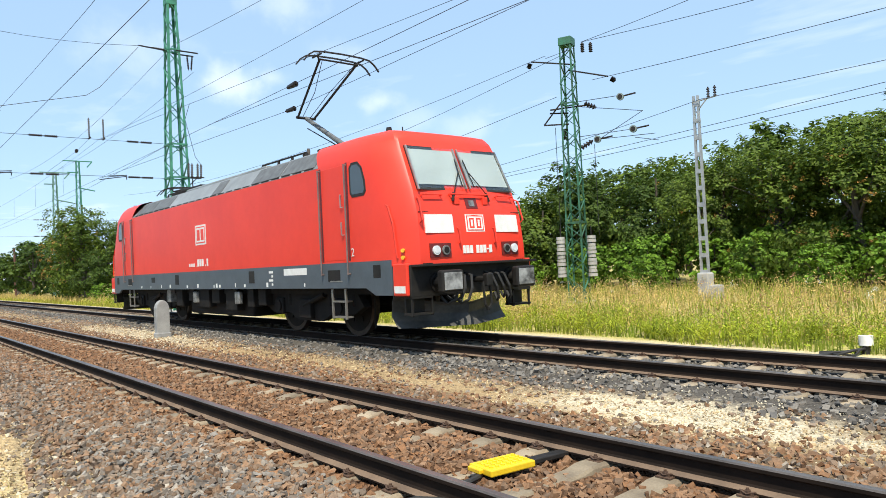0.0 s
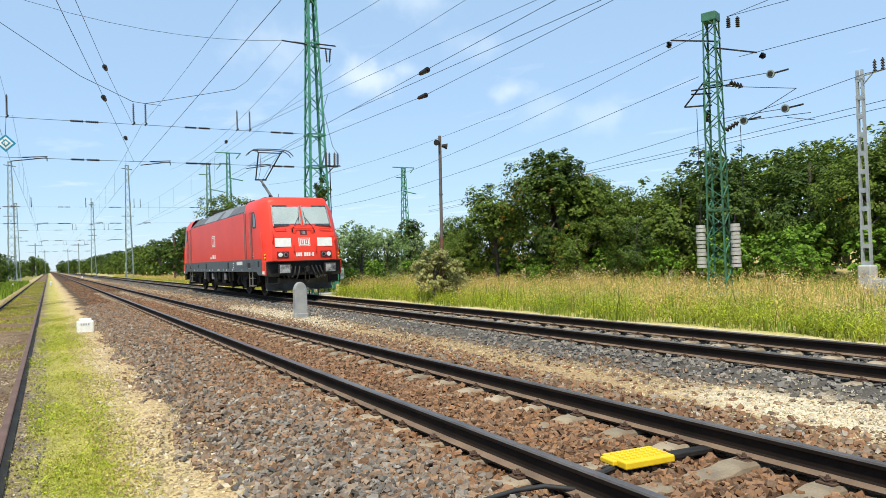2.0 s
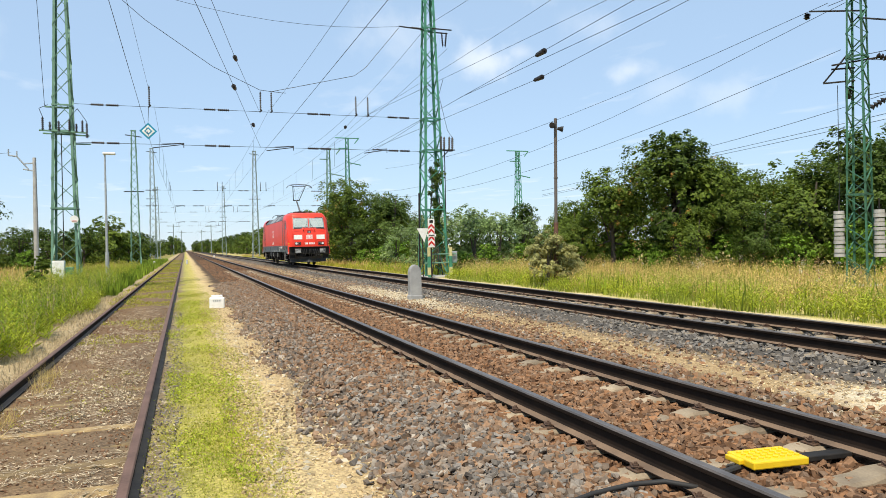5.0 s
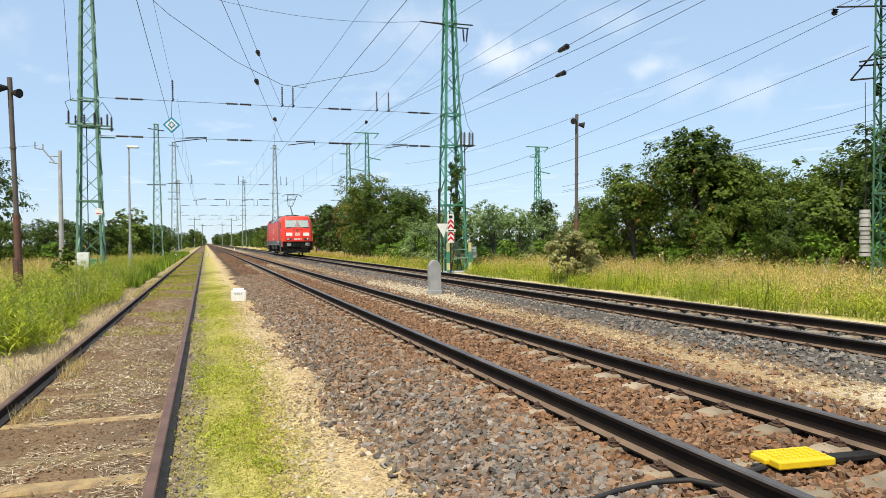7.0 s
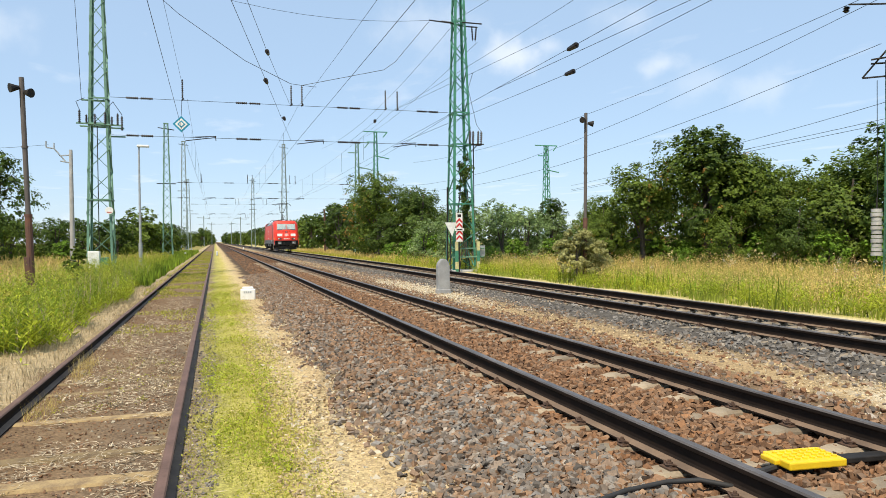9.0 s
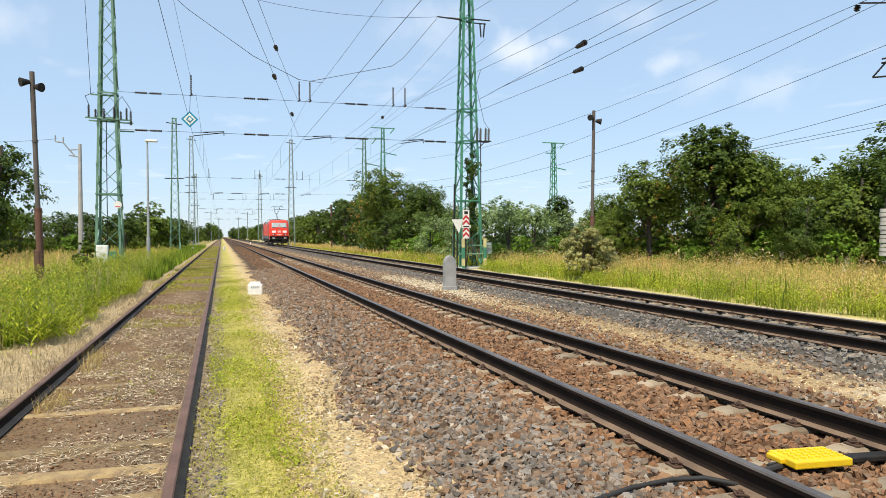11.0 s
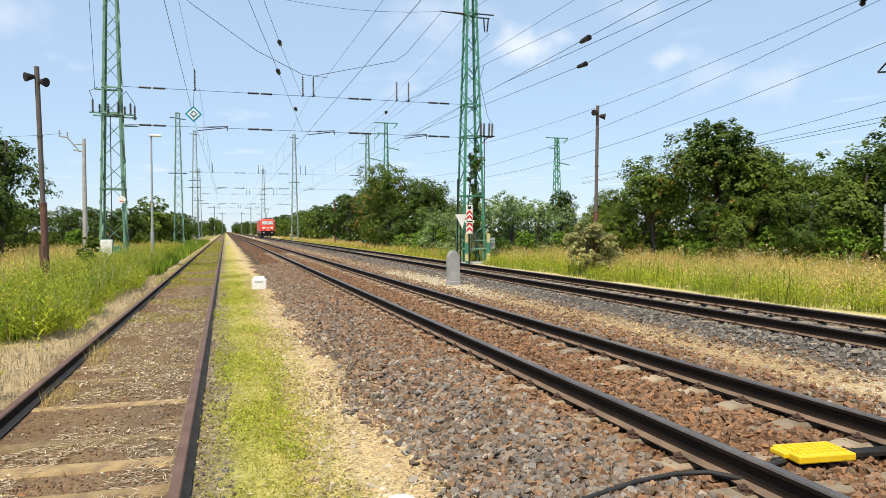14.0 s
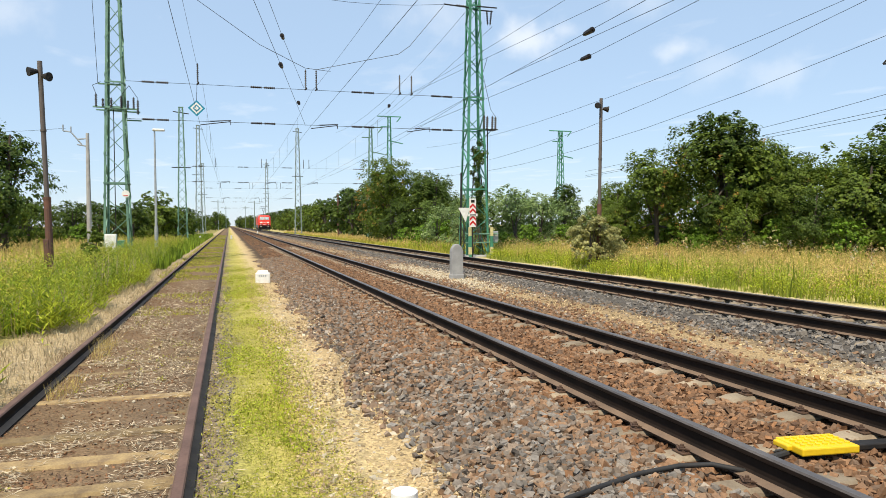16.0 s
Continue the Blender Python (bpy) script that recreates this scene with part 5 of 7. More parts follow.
for x, z0, z1 in ((-0.72, 6.8, 7.35), (-0.45, 6.8, 7.15), (-0.12, 6.75, 7.2), (0.28, 6.75, 7.3), (0.55, 6.75, 7.1), (0.78, 6.75, 7.25), (0.95, 6.5, 7.15)):
    string(mast_l, (x, -0.42, z0), (x, -0.42, z1), 6, 0.06)
bars(mast_l, "jumper_wire", [((-0.72, -0.4, 7.35), (-0.85, -0.4, 7.7)), ((-0.85, -0.4, 7.7), (-0.55, -0.2, 7.9)), ((0.3, -0.4, 7.35), (0.6, -0.4, 7.75)), ((0.6, -0.4, 7.75), (0.95, -0.4, 7.2)), ((-0.65, -0.3, 7.8), (-0.9, -0.2, 13.0))], 0.012, M_wire)
bars(mast_l, "operating_rod", [((-0.05, -0.3, 0.8), (-0.05, -0.3, 6.7))], 0.02, M_dark)
bm = B(); box(bm, -0.42, 0.04, -0.95, -0.6, 0.40, 1.28, 0.02); box(bm, -0.3, -0.1, -0.85, -0.7, 0, 0.42)
part("cabinet", bm, M_whitepaint, mast_l, "pale grey cabinet at the mast foot")
bm = B(); box(bm, 0.08, 0.36, -0.95, -0.6, 0.15, 1.0, 0.02)
part("motor_box", bm, M_green, mast_l, "green motor box")
bm = B(); box(bm, -0.62, -0.5, -0.78, -0.66, 0.2, 1.0)
part("marker_post", bm, M_warnpale, mast_l, "pale yellow foot marking")
bm = B(); rod(bm, (0.42, -0.66, 3.02), (0.42, -0.69, 3.02), 0.16, 18)
part("round_sign", bm, M_whitepaint, mast_l, "white round sign")
bm = B(); box(bm, 0.33, 0.51, -0.70, -0.692, 2.93, 2.96)
part("sign_dot", bm, M_signred, mast_l)

mast_r = lattice_mast("tension_mast", "green lattice mast with tension wheels and weight stacks", (20.0, 16.45, -0.08), 9.6, 0.32, 0.21, 22, M_greendark, turn=20, collar=(2.9, 7.2))
bars(mast_r, "cross_arm", [((-0.15, 1.35, 8.95), (0, -0.2, 8.6)), ((0.1, 0, 8.45), (0.4, -1.35, 8.05)), ((-0.4, 0.6, 7.0), (0.4, -0.55, 7.15)), ((-0.3, 0.9, 6.5), (-0.2, 0.2, 7.3)), ((-0.3, 0.9, 6.5), (0.1, 0.1, 6.5)), ((-0.3, 0.65, 6.9), (0.1, 0.1, 6.9))], 0.028, M_dark, "dark cross arm")
for y, z in ((-0.55, 9.0), (-0.85, 8.95)):
    string(mast_r, (0.1, y, z), (0.1, y, z + 0.36), 5, 0.08)
for a, b in (((0.3, -0.45, 7.2), (0.4, -0.85, 7.0)), ((0.1, 0.25, 6.35), (0.1, 0.3, 5.95)), ((0.3, -0.25, 5.6), (0.45, -0.65, 5.85)), ((0.38, -1.45, 7.95), (0.4, -1.6, 7.85)), ((-0.15, 1.4, 8.9), (-0.15, 1.45, 8.7))):
    string(mast_r, a, b, 4, 0.11)
for y, z in ((-1.75, 7.25), (-2.15, 6.05), (-0.85, 5.85)):
    bm = B()
    rod(bm, (0.32, y, z), (0.40, y, z), 0.13, 20)
    part("tension_wheel", bm, M_greyfar, mast_r, "grey tensioning wheel")
    bm = B(); rod(bm, (0.30, y, z), (0.42, y, z), 0.085, 12); rod(bm, (0.36, y, z), (0.36, y - 0.55, z + 0.05), 0.03, 6)
    part("wheel_hub", bm, M_dark, mast_r)
bars(mast_r, "stay_wire", [((0.3, -0.2, 7.3), (0.36, -1.75, 7.3)), ((0.3, -0.3, 7.1), (0.4, -2.5, 6.65)), ((0.4, -2.5, 6.65), (0.4, -1.0, 5.9)), ((0.2, -0.2, 6.0), (0.36, -2.1, 6.05)), ((0.36, -0.85, 5.85), (0.36, -2.9, 5.8)), ((0.36, -2.2, 5.75), (0.36, -3.0, 5.55)),
                               ((-0.1, 0.55, 2.4), (-0.1, 0.55, 6.4)), ((0.3, -0.75, 2.4), (0.3, -0.75, 5.7)), ((0.0, 0.35, 4.0), (0.0, 0.35, 7.0))], 0.011, M_wire)
for y, x in ((0.54, -0.19), (-0.52, 0.08)):
    for k in range(11):
        bm = B(); rod(bm, (x, y, 0.95 + 0.135 * k), (x, y, 0.95 + 0.135 * k + 0.105 + 0.012 * (k % 2)), 0.165 - 0.012 * (k % 3), 18)
        part("weight_disc", bm, M_concrete, mast_r, "pale concrete weight disc")
    bars(mast_r, "weight_rod", [((x, y, 0.85), (x, y, 2.75))], 0.02, M_dark)

# grey post with insulators and a concrete base beside it
mg = thing("line_post", "grey ladder-type steel post on a concrete base", "post", (21.3, 12.25, -0.08))
for d in (-0.13, 0.13):
    bm = B(); beam(bm, (0, d, 0.5), (0, d * 0.55, 6.75), 0.09, 0.06)
    part("upright", bm, M_zinc, mg)
for k in range(11):
    z = 0.9 + 0.55 * k
    bm = B(); box(bm, -0.04, 0.04, -0.12, 0.12, z, z + 0.14)
    part("batten", bm, M_zinc, mg)
bm = B(); box(bm, -0.2, 0.2, -0.2, 0.2, -0.4, 0.95, 0.05); box(bm, -0.16, 0.16, -0.55, -0.15, -0.4, 0.55, 0.04)
part("concrete_base", bm, M_concrete, mg, "white-washed concrete base")
bars(mg, "bracket", [((0, 0, 6.55), (0, -0.75, 6.6)), ((0, 0, 6.2), (0, -0.4, 6.58))], 0.025, M_zinc)
for y in (-0.45, -0.68):
    string(mg, (0, y, 6.6), (0, y, 6.95), 4, 0.06)

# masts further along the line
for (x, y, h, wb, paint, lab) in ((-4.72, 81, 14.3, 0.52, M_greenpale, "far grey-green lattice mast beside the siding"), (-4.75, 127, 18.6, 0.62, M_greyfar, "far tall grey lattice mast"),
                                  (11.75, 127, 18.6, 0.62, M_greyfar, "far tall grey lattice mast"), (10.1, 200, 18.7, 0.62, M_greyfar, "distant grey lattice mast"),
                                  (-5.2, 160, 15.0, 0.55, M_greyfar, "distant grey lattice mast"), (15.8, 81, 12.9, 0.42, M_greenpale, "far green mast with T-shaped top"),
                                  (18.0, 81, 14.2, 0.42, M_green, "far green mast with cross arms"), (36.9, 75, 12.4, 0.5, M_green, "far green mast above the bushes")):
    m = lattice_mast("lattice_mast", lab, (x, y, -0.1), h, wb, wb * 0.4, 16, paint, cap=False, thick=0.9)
    if x > 14:
        bars(m, "cross_arm", [((-1.4, 0, h), (1.4, 0, h)), ((-1.0, 0, h - 1.2), (0, 0, h - 1.2)), ((0.9, 0, h - 0.6), (1.4, 0, h)), ((0, 0, h - 2.8), (1.6, 0, h - 3.1))], 0.06, paint, "cross arm")
    else:
        bars(m, "cross_arm", [((-0.8, 0, h - 0.5), (0.8, 0, h - 0.7)), ((-1.0, 0, h * 0.55), (0.9, 0, h * 0.55))], 0.05, M_dark, "cross arm")
for x, y, h in ((-3.6, 270, 11), (9.5, 280, 11), (-1.2, 360, 11), (8.5, 390, 12)):
    m = thing("distant_mast", "distant thin overhead line mast", "mast", (x, y, -0.1), "overhead line masts")
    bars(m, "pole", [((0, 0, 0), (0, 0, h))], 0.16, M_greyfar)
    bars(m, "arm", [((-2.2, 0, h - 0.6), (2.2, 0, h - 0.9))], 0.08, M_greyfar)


# ---------------------------------------------------------------- overhead line
def wire(name, label, pts, sag=0.0, r=0.0055, n=10):
    """A wire hanging through pts with the given sag in each bay."""
    out = []
    for a, b in zip(pts, pts[1:]):
        a, b = Vector(a), Vector(b)
        k = n if sag else 1
        for i in range(k):
            f = i / k
            out.append(a.lerp(b, f) - Vector((0, 0, 4 * sag * f * (1 - f))))
    out.append(Vector(pts[-1]))
    bm = B()
    path(bm, out, r, 5)
    return tagged(part(name, bm, M_wire), label, "wire", "overhead wires")


def cross_span(y, xl, xr, near):
    for z, lab in ((7.93, "upper cross-span wire with insulators"), (6.27, "lower cross-span wire with insulators")):
        s = thing("cross_span", lab, "cross span", (0, y, 0), "cross spans")
        bm = B(); rod(bm, (xl, 0, z), (xr, 0, z), 0.010 if near else 0.007, 5)
        part("span_wire", bm, M_wire, s)
        for x in (xl + 1.2, 1.61, 6.31, xr - 1.1):
            for d in (-0.30, 0.30):
                bm = B(); rod(bm, (x + d - 0.25, 0, z), (x + d + 0.25, 0, z), 0.035, 8)
                for k in range(6):
                    rod(bm, (x + d - 0.22 + 0.085 * k, 0, z), (x + d - 0.19 + 0.085 * k, 0, z), 0.055, 8)
                part("insulator", bm, M_porcelain, s, "dark rod insulator")
        if z < 7:
            for x0, x1 in ((-1.15, 0.16), (3.81, 5.07), (8.51, 9.67)):
                bars(s, "steady_arm", [((x0, 0, z - 0.16), (x1, 0, z + 0.03)), ((x0 + 0.4, 0, z + 0.02), (x1 + 0.02, 0, z + 0.08)), ((x1, 0, z + 0.03), (x1, 0, z - 0.12))], 0.02, M_dark, "thin steady arm")
        else:
            for x in (-1.25, 3.58, 4.08, 8.14, 8.74):
                string(s, (x, 0, z + 0.08), (x, 0, z + 0.95), 10, 0.05)
                bars(s, "clamp", [((x - 0.05, 0, z - 0.02), (x + 0.06, 0, z + 0.08))], 0.035, M_dark)


cross_span(SPAN_Y, -4.25, 11.4, True)
cross_span(81, -4.3, 15.4, False)
cross_span(127, -4.3, 11.3, False)
cross_span(200, -4.6, 9.8, False)
head = [(-4.6, SPAN_Y, 14.6), (-1.34, SPAN_Y, 11.8), (1.5, SPAN_Y, 9.9), (3.56, SPAN_Y, 8.95), (4.09, SPAN_Y, 8.9), (8.09, SPAN_Y, 9.89), (8.66, SPAN_Y, 10.32), (10.42, SPAN_Y, 12.44)]
wire("head_span_wire", "sagging head-span wire between the masts", head, 0.0, 0.013)
wire("head_span_wire", "short head-span tail wire past the insulators", [(4.09, SPAN_Y, 8.9), (4.76, SPAN_Y, 8.86)], 0.0, 0.011)

dia = thing("diamond_sign", "white diamond sign with teal borders hanging from the wires", "sign", (-1.31, 34.05, 6.83))
for hw, m, y in ((0.37, M_signblue, 0.0), (0.27, M_whitepaint, -0.006), (0.17, M_signblue, -0.012), (0.10, M_whitepaint, -0.018)):
    bm = B(); extrude(bm, [(-hw, 0), (0, -hw), (hw, 0), (0, hw)], lambda u, v, d: (u, y + d, v), 0.02)
    part("plate", bm, m, dia)
bars(dia, "hanger", [((0, 0, 0.36), (0.03, 0.1, 1.1))], 0.01, M_wire)

for x, near, mz, sag, lab in ((-1.1, 0.05, 8.0, 0.42, "siding"), (3.9, 0.25, 7.95, 0.62, "main line"), (8.6, 0.02, 7.98, 0.62, "running line")):
    wire("contact_wire", "contact wire over the " + lab, [(x + near, -30, 6.45), (x - (0.02 if x > 5 else 0.1), SPAN_Y, 6.22), (x + 0.15, 81, 6.2), (x - 0.1, 127, 6.2), (x, 200, 6.2), (x - 0.2, 420, 6.2)], 0.0, 0.007)
    first = [(-1.75, -25, 9.8), (-1.26, SPAN_Y, 8.7)] if x < 0 else [(x + 0.05, -25, 8.0), (x + 0.05, SPAN_Y, mz)]
    wire("messenger_wire", "sagging messenger wire over the " + lab, first, 0.0 if x < 0 else sag)
    wire("messenger_wire", "sagging messenger wire farther along the " + lab, [(x + 0.05, SPAN_Y, 8.02), (x, 81, 8.0), (x, 127, 8.0), (x, 200, 8.0), (x - 0.2, 420, 8.0)], 0.42)
    dr = thing("droppers", "thin droppers between messenger and contact wire", "dropper", (x, 0, 0), "overhead wires")
    for a, b, ks in ((34.2, 81, (1, 2, 3, 4, 5)),):
        for k in ks:
            f = k / 6
            y = a + (b - a) * f
            bars(dr, "dropper", [((0, y, 6.3), (0.03, y, 8.0 - 1.68 * f * (1 - f)))], 0.006, M_wire)
for a, b in (((9.79, 18.3, 6.25), (8.62, SPAN_Y, 6.2)), ((12.0, -4, 7.8), (9.79, 18.3, 6.25)), ((13.1, -4, 7.85), (8.62, SPAN_Y, 7.95)), ((10.65, -4, 6.45), (8.58, 21.4, 6.27)), ((1.72, 23.9, 6.74), (3.55, SPAN_Y, 6.25)), ((-3.05, -4, 7.35), (1.72, 23.9, 6.74)), ((1.81, 24.4, 7.81), (3.5, SPAN_Y, 8.0)), ((-2.33, 0, 7.81), (1.81, 24.4, 7.81))):
    wire("anchor_wire", "wire running aslant over the tracks to its anchor", [a, b], 0.0, 0.007)
wire("anchor_wire", "short wire between the cross-span wires", [(8.14, SPAN_Y, 7.93), (7.33, 33.0, 7.13), (6.31, SPAN_Y, 6.27)])
for p, d in (((8.59, 15.9, 6.27), (0, 1, -0.01)), ((9.79, 18.3, 6.25), (-0.07, 1, 0)), ((1.81, 24.4, 7.81), (0.17, 1, 0.02)), ((1.72, 23.9, 6.74), (0.18, 1, 0)), ((2.9, 30.5, 6.66), (0.18, 1, 0)), ((7.33, 33.0, 7.13), (0.17, 1, 0.02))):
    s = thing("section_insulator", "dark section insulator in the overhead wire", "insulator", p, "wire insulators")
    d = Vector(d).normalized() * 0.26
    bm = B(); rod(bm, -d, d, 0.03, 8); rod(bm, -d * 0.75, d * 0.75, 0.075, 10, 0.055)
    part("body", bm, M_porcelain, s)
for a, b, sag in (((21.2, -20, 7.0), (21.2, 12.0, 6.5), 0.3), ((21.2, 12.0, 6.5), (22.6, 26.07, 5.73), 0.12), ((22.6, 26.07, 5.73), (24.6, 46, 5.3), 0.1), ((21.5, -20, 6.4), (21.5, 6.7, 5.9), 0.1), ((21.5, 6.7, 5.9), (22.6, 26.06, 5.38), 0.05), ((22.6, 26.06, 5.38), (24.6, 46, 5.0), 0.1),
                  ((21.5, -20, 6.2), (21.5, 6.7, 5.65), 0.1), ((21.5, 6.7, 5.65), (22.6, 26.4, 5.25), 0.05), ((22.6, 26.4, 5.25), (24.6, 46, 4.9), 0.1),
                  ((20.0, 15.8, 9.2), (20.6, -14, 8.6), 0.5), ((20.0, 15.8, 9.2), (17.0, -4, 9.6), 0.3), ((19.5, 15, 7.6), (19.5, -20, 7.6), 0.4),
                  ((19.5, 17.05, 8.95), (19.5, 70, 9.4), 0.95), ((19.6, 16.5, 8.8), (18.2, 81, 8.0), 2.0), ((19.5, 16.6, 7.35), (16.2, 81, 8.0), 2.3), ((19.8, 16.0, 9.0), (19.5, 17.05, 8.85), 0.0),
                  ((11.8, SPAN_Y, 12.5), (11.8, 81, 12.0), 1.0), ((11.8, SPAN_Y, 8.0), (11.8, 127, 8.5), 0.8), ((13.0, SPAN_Y, 11.6), (15.0, 81, 12.5), 0.6), ((11.8, SPAN_Y, 12.6), (14.0, -6, 12.0), 0.5),
                  ((10.4, SPAN_Y, 12.5), (-5, SPAN_Y + 1, 14.5), 0.95), ((-30, 58, 9.5), (-8.8, 45, 7.1), 0.8)):
    wire("feeder_wire", "thin dark feeder wire strung between masts", [a, b], sag, 0.009)


# ---------------------------------------------------------------- small fixed things
post = thing("concrete_marker_post", "grey rounded concrete marker post beside the track", "post", (6.36, 19.7, -0.05))
bm = B(); extrude(bm, [(-0.27, 0.10), (-0.27, 0.80), (-0.22, 0.90), (-0.12, 0.98), (0, 1.01), (0.12, 0.98), (0.22, 0.90), (0.27, 0.80), (0.27, 0.10)], lambda u, v, d: (u * 0.66, -0.11 + d, v), 0.22)
bmesh.ops.bevel(bm, geom=bm.edges[:], offset=0.02, segments=2, affect="EDGES", profile=0.5)
part("stone", bm, M_postgrey, post)
bm = B(); box(bm, -0.20, 0.20, -0.13, 0.13, -0.1, 0.12, 0.02)
part("foot", bm, M_postgrey, post)
bm = B(); box(bm, -0.165, 0.165, -0.105, 0.105, 0.10, 0.135)
part("joint", bm, M_dark, post, "dark joint above the foot")

mark = thing("white_marker_stone", "small whitewashed kilometre stone in the grass", "marker stone", (0.90, 20.5, -0.10))
bm = B(); box(bm, -0.20, 0.20, -0.12, 0.12, -0.05, 0.30, 0.035); box(bm, -0.15, 0.15, -0.09, 0.09, 0.26, 0.36, 0.03)
part("stone", bm, M_whitepaint, mark)
for k in range(4):
    bm = B(); box(bm, -0.11 + 0.055 * k, -0.075 + 0.055 * k, -0.126, -0.118, 0.19, 0.24)
    part("text_bar", bm, M_zinc, mark)

pad = thing("yellow_cable_cover", "bright yellow ribbed plastic cover between the rails", "cable cover", (3.71, 3.74, -0.004))
pad.rotation_euler = (0, 0, radians(-6))
pad.scale = (0.84, 0.84, 0.8)
bm = B(); box(bm, -0.25, 0.25, -0.17, 0.16, 0.04, 0.105, 0.012); box(bm, -0.29, -0.2, -0.05, 0.13, 0.05, 0.095, 0.01)
part("cover", bm, M_yellow, pad)
for i in range(7):
    for j in range(4):
        bm = B(); rod(bm, (-0.19 + 0.065 * i, -0.09 + 0.06 * j, 0.10), (-0.19 + 0.065 * i, -0.09 + 0.06 * j, 0.117), 0.020, 10)
        part("stud", bm, M_yellow, pad)
bm = B(); box(bm, -0.20, 0.20, -0.06, 0.11, -0.06, 0.06)
part("housing", bm, M_rubber, pad, "black housing beneath")
bm = B(); box(bm, 0.24, 0.80, -0.02, 0.10, 0.0, 0.05, 0.01)
part("tie_bar", bm, M_dark, pad, "dark bar to the rail")
bm = B(); path(bm, [(-0.28, -0.03, 0.03), (-0.4, -0.06, 0.02), (-0.55, -0.02, 0.0)], 0.028, 8)
part("cable", bm, M_rubber, pad, "black cable")

bm = B()
path(bm, [(3.02, 3.46, 0.02), (2.90, 3.50, 0.05), (2.78, 3.59, 0.065), (2.58, 3.64, 0.06), (2.30, 3.62, 0.05), (2.03, 3.54, 0.04), (1.75, 3.45, 0.03), (1.55, 3.36, 0.01), (1.35, 3.2, -0.02)], 0.016, 8)
tagged(part("black_cable", bm, M_rubber, None, "", True), "black rubber cable lying on the ballast", "cable")
c2 = thing("sensor_box", "white-capped sensor box with black cables", "track sensor", (11.9, 4.15, -0.12))
bm = B(); rod(bm, (0, 0, 0.14), (0, 0, 0.29), 0.10, 20); part("cap", bm, M_whitepaint, c2, "white plastic cap")
bm = B(); rod(bm, (0, 0, 0.0), (0, 0, 0.14), 0.06, 14); part("stem", bm, M_rubber, c2)
for k in range(3):
    bm = B(); path(bm, [(-0.04, 0, 0.1), (-0.25, 0.1 * k, 0.10 - 0.02 * k), (-0.45, 0.25 * k, 0.03), (-0.2, 0.4 + 0.1 * k, 0.02), (0.1, 0.2, 0.02), (-0.7, 0.5, 0.03), (-1.6, 0.9 + 0.2 * k, 0.05)], 0.02, 6)
    part("cable", bm, M_rubber, c2, "black looped cable")
c3 = thing("white_peg", "white round plastic-capped peg in the gravel", "marker peg", (0.915, 3.78, -0.12))
bm = B(); rod(bm, (0, 0, 0), (0, 0, 0.165), 0.075, 24); rod(bm, (0, 0, 0.165), (0, 0, 0.172), 0.075, 24, 0.06)
part("peg", bm, M_whitepaint, c3)

# loudspeaker poles
for x, y, h, lean, lab in ((13.12, 23.5, 6.25, 0.9, "tall rusty pole with two loudspeakers"), (-4.3, 20.0, 5.75, -1.6, "leaning rusty pole with two loudspeakers")):
    p = thing("loudspeaker_pole", lab, "pole", (x, y, -0.1), "loudspeaker poles")
    p.rotation_euler = (0, radians(lean), 0)
    bm = B(); rod(bm, (0, 0, -0.2), (0, 0, 2.3), 0.085, 12); rod(bm, (0, 0, 2.3), (0, 0, 2.36), 0.095, 12)
    part("lower_tube", bm, M_rust, p, "rust-red lower tube")
    bm = B(); rod(bm, (0, 0, 2.36), (0, 0, h), 0.06, 12); rod(bm, (0, 0, 4.0), (0, 0, 4.05), 0.075, 12)
    part("upper_tube", bm, M_poletop, p, "weathered upper tube")
    for s in (-1, 1):
        bm = B()
        d = Vector((0.75 * s, -0.5, -0.15)).normalized()
        c = Vector((0.06 * s, -0.04, h - 0.32 - 0.06 * s))
        rod(bm, c, c + d * 0.10, 0.05, 12, 0.08)
        rod(bm, c + d * 0.10, c + d * 0.20, 0.08, 14, 0.115)
        rod(bm, c + d * 0.20, c + d * 0.21, 0.115, 14)
        part("horn", bm, M_dark, p, "dark loudspeaker horn")
bm = B(); box(bm, -0.12, 0.0, -0.1, 0.1, 0.7, 1.3, 0.01)
part("junction_box", bm, M_rust, p, "rusty junction box")

sl = thing("street_lamp", "slim grey lamp post with a flat lamp head", "street lamp", (-3.64, 40.0, -0.1))
bm = B(); rod(bm, (0, 0, 0), (0, 0, 6.6), 0.075, 12, 0.04); part("pole", bm, M_zinc, sl)
bm = B(); rod(bm, (0, 0, 0), (0, 0, 1.6), 0.095, 12); part("sleeve", bm, M_zinc, sl)
bm = B(); box(bm, -0.1, 0.5, -0.12, 0.12, 6.58, 6.70, 0.04); part("lamp_head", bm, M_whitepaint, sl, "pale lamp head")
gp = thing("concrete_pole", "slim concrete pole with an angled bracket", "pole", (-7.68, 45.0, -0.1))
bm = B(); rod(bm, (0, 0, 0), (0, 0, 6.95), 0.15, 10, 0.09); part("pole", bm, M_concrete, gp)
bars(gp, "bracket", [((0, 0, 6.2), (-0.55, 0, 6.3)), ((-0.3, 0, 6.3), (-0.85, 0, 7.0)), ((0, 0, 6.65), (-0.5, 0, 6.6)), ((-0.85, 0, 7.0), (-1.25, 0, 7.05)), ((-0.85, 0, 7.0), (-0.85, 0, 7.3)), ((-1.25, 0, 7.05), (-1.25, 0, 7.4))], 0.04, M_zinc, "grey bracket")
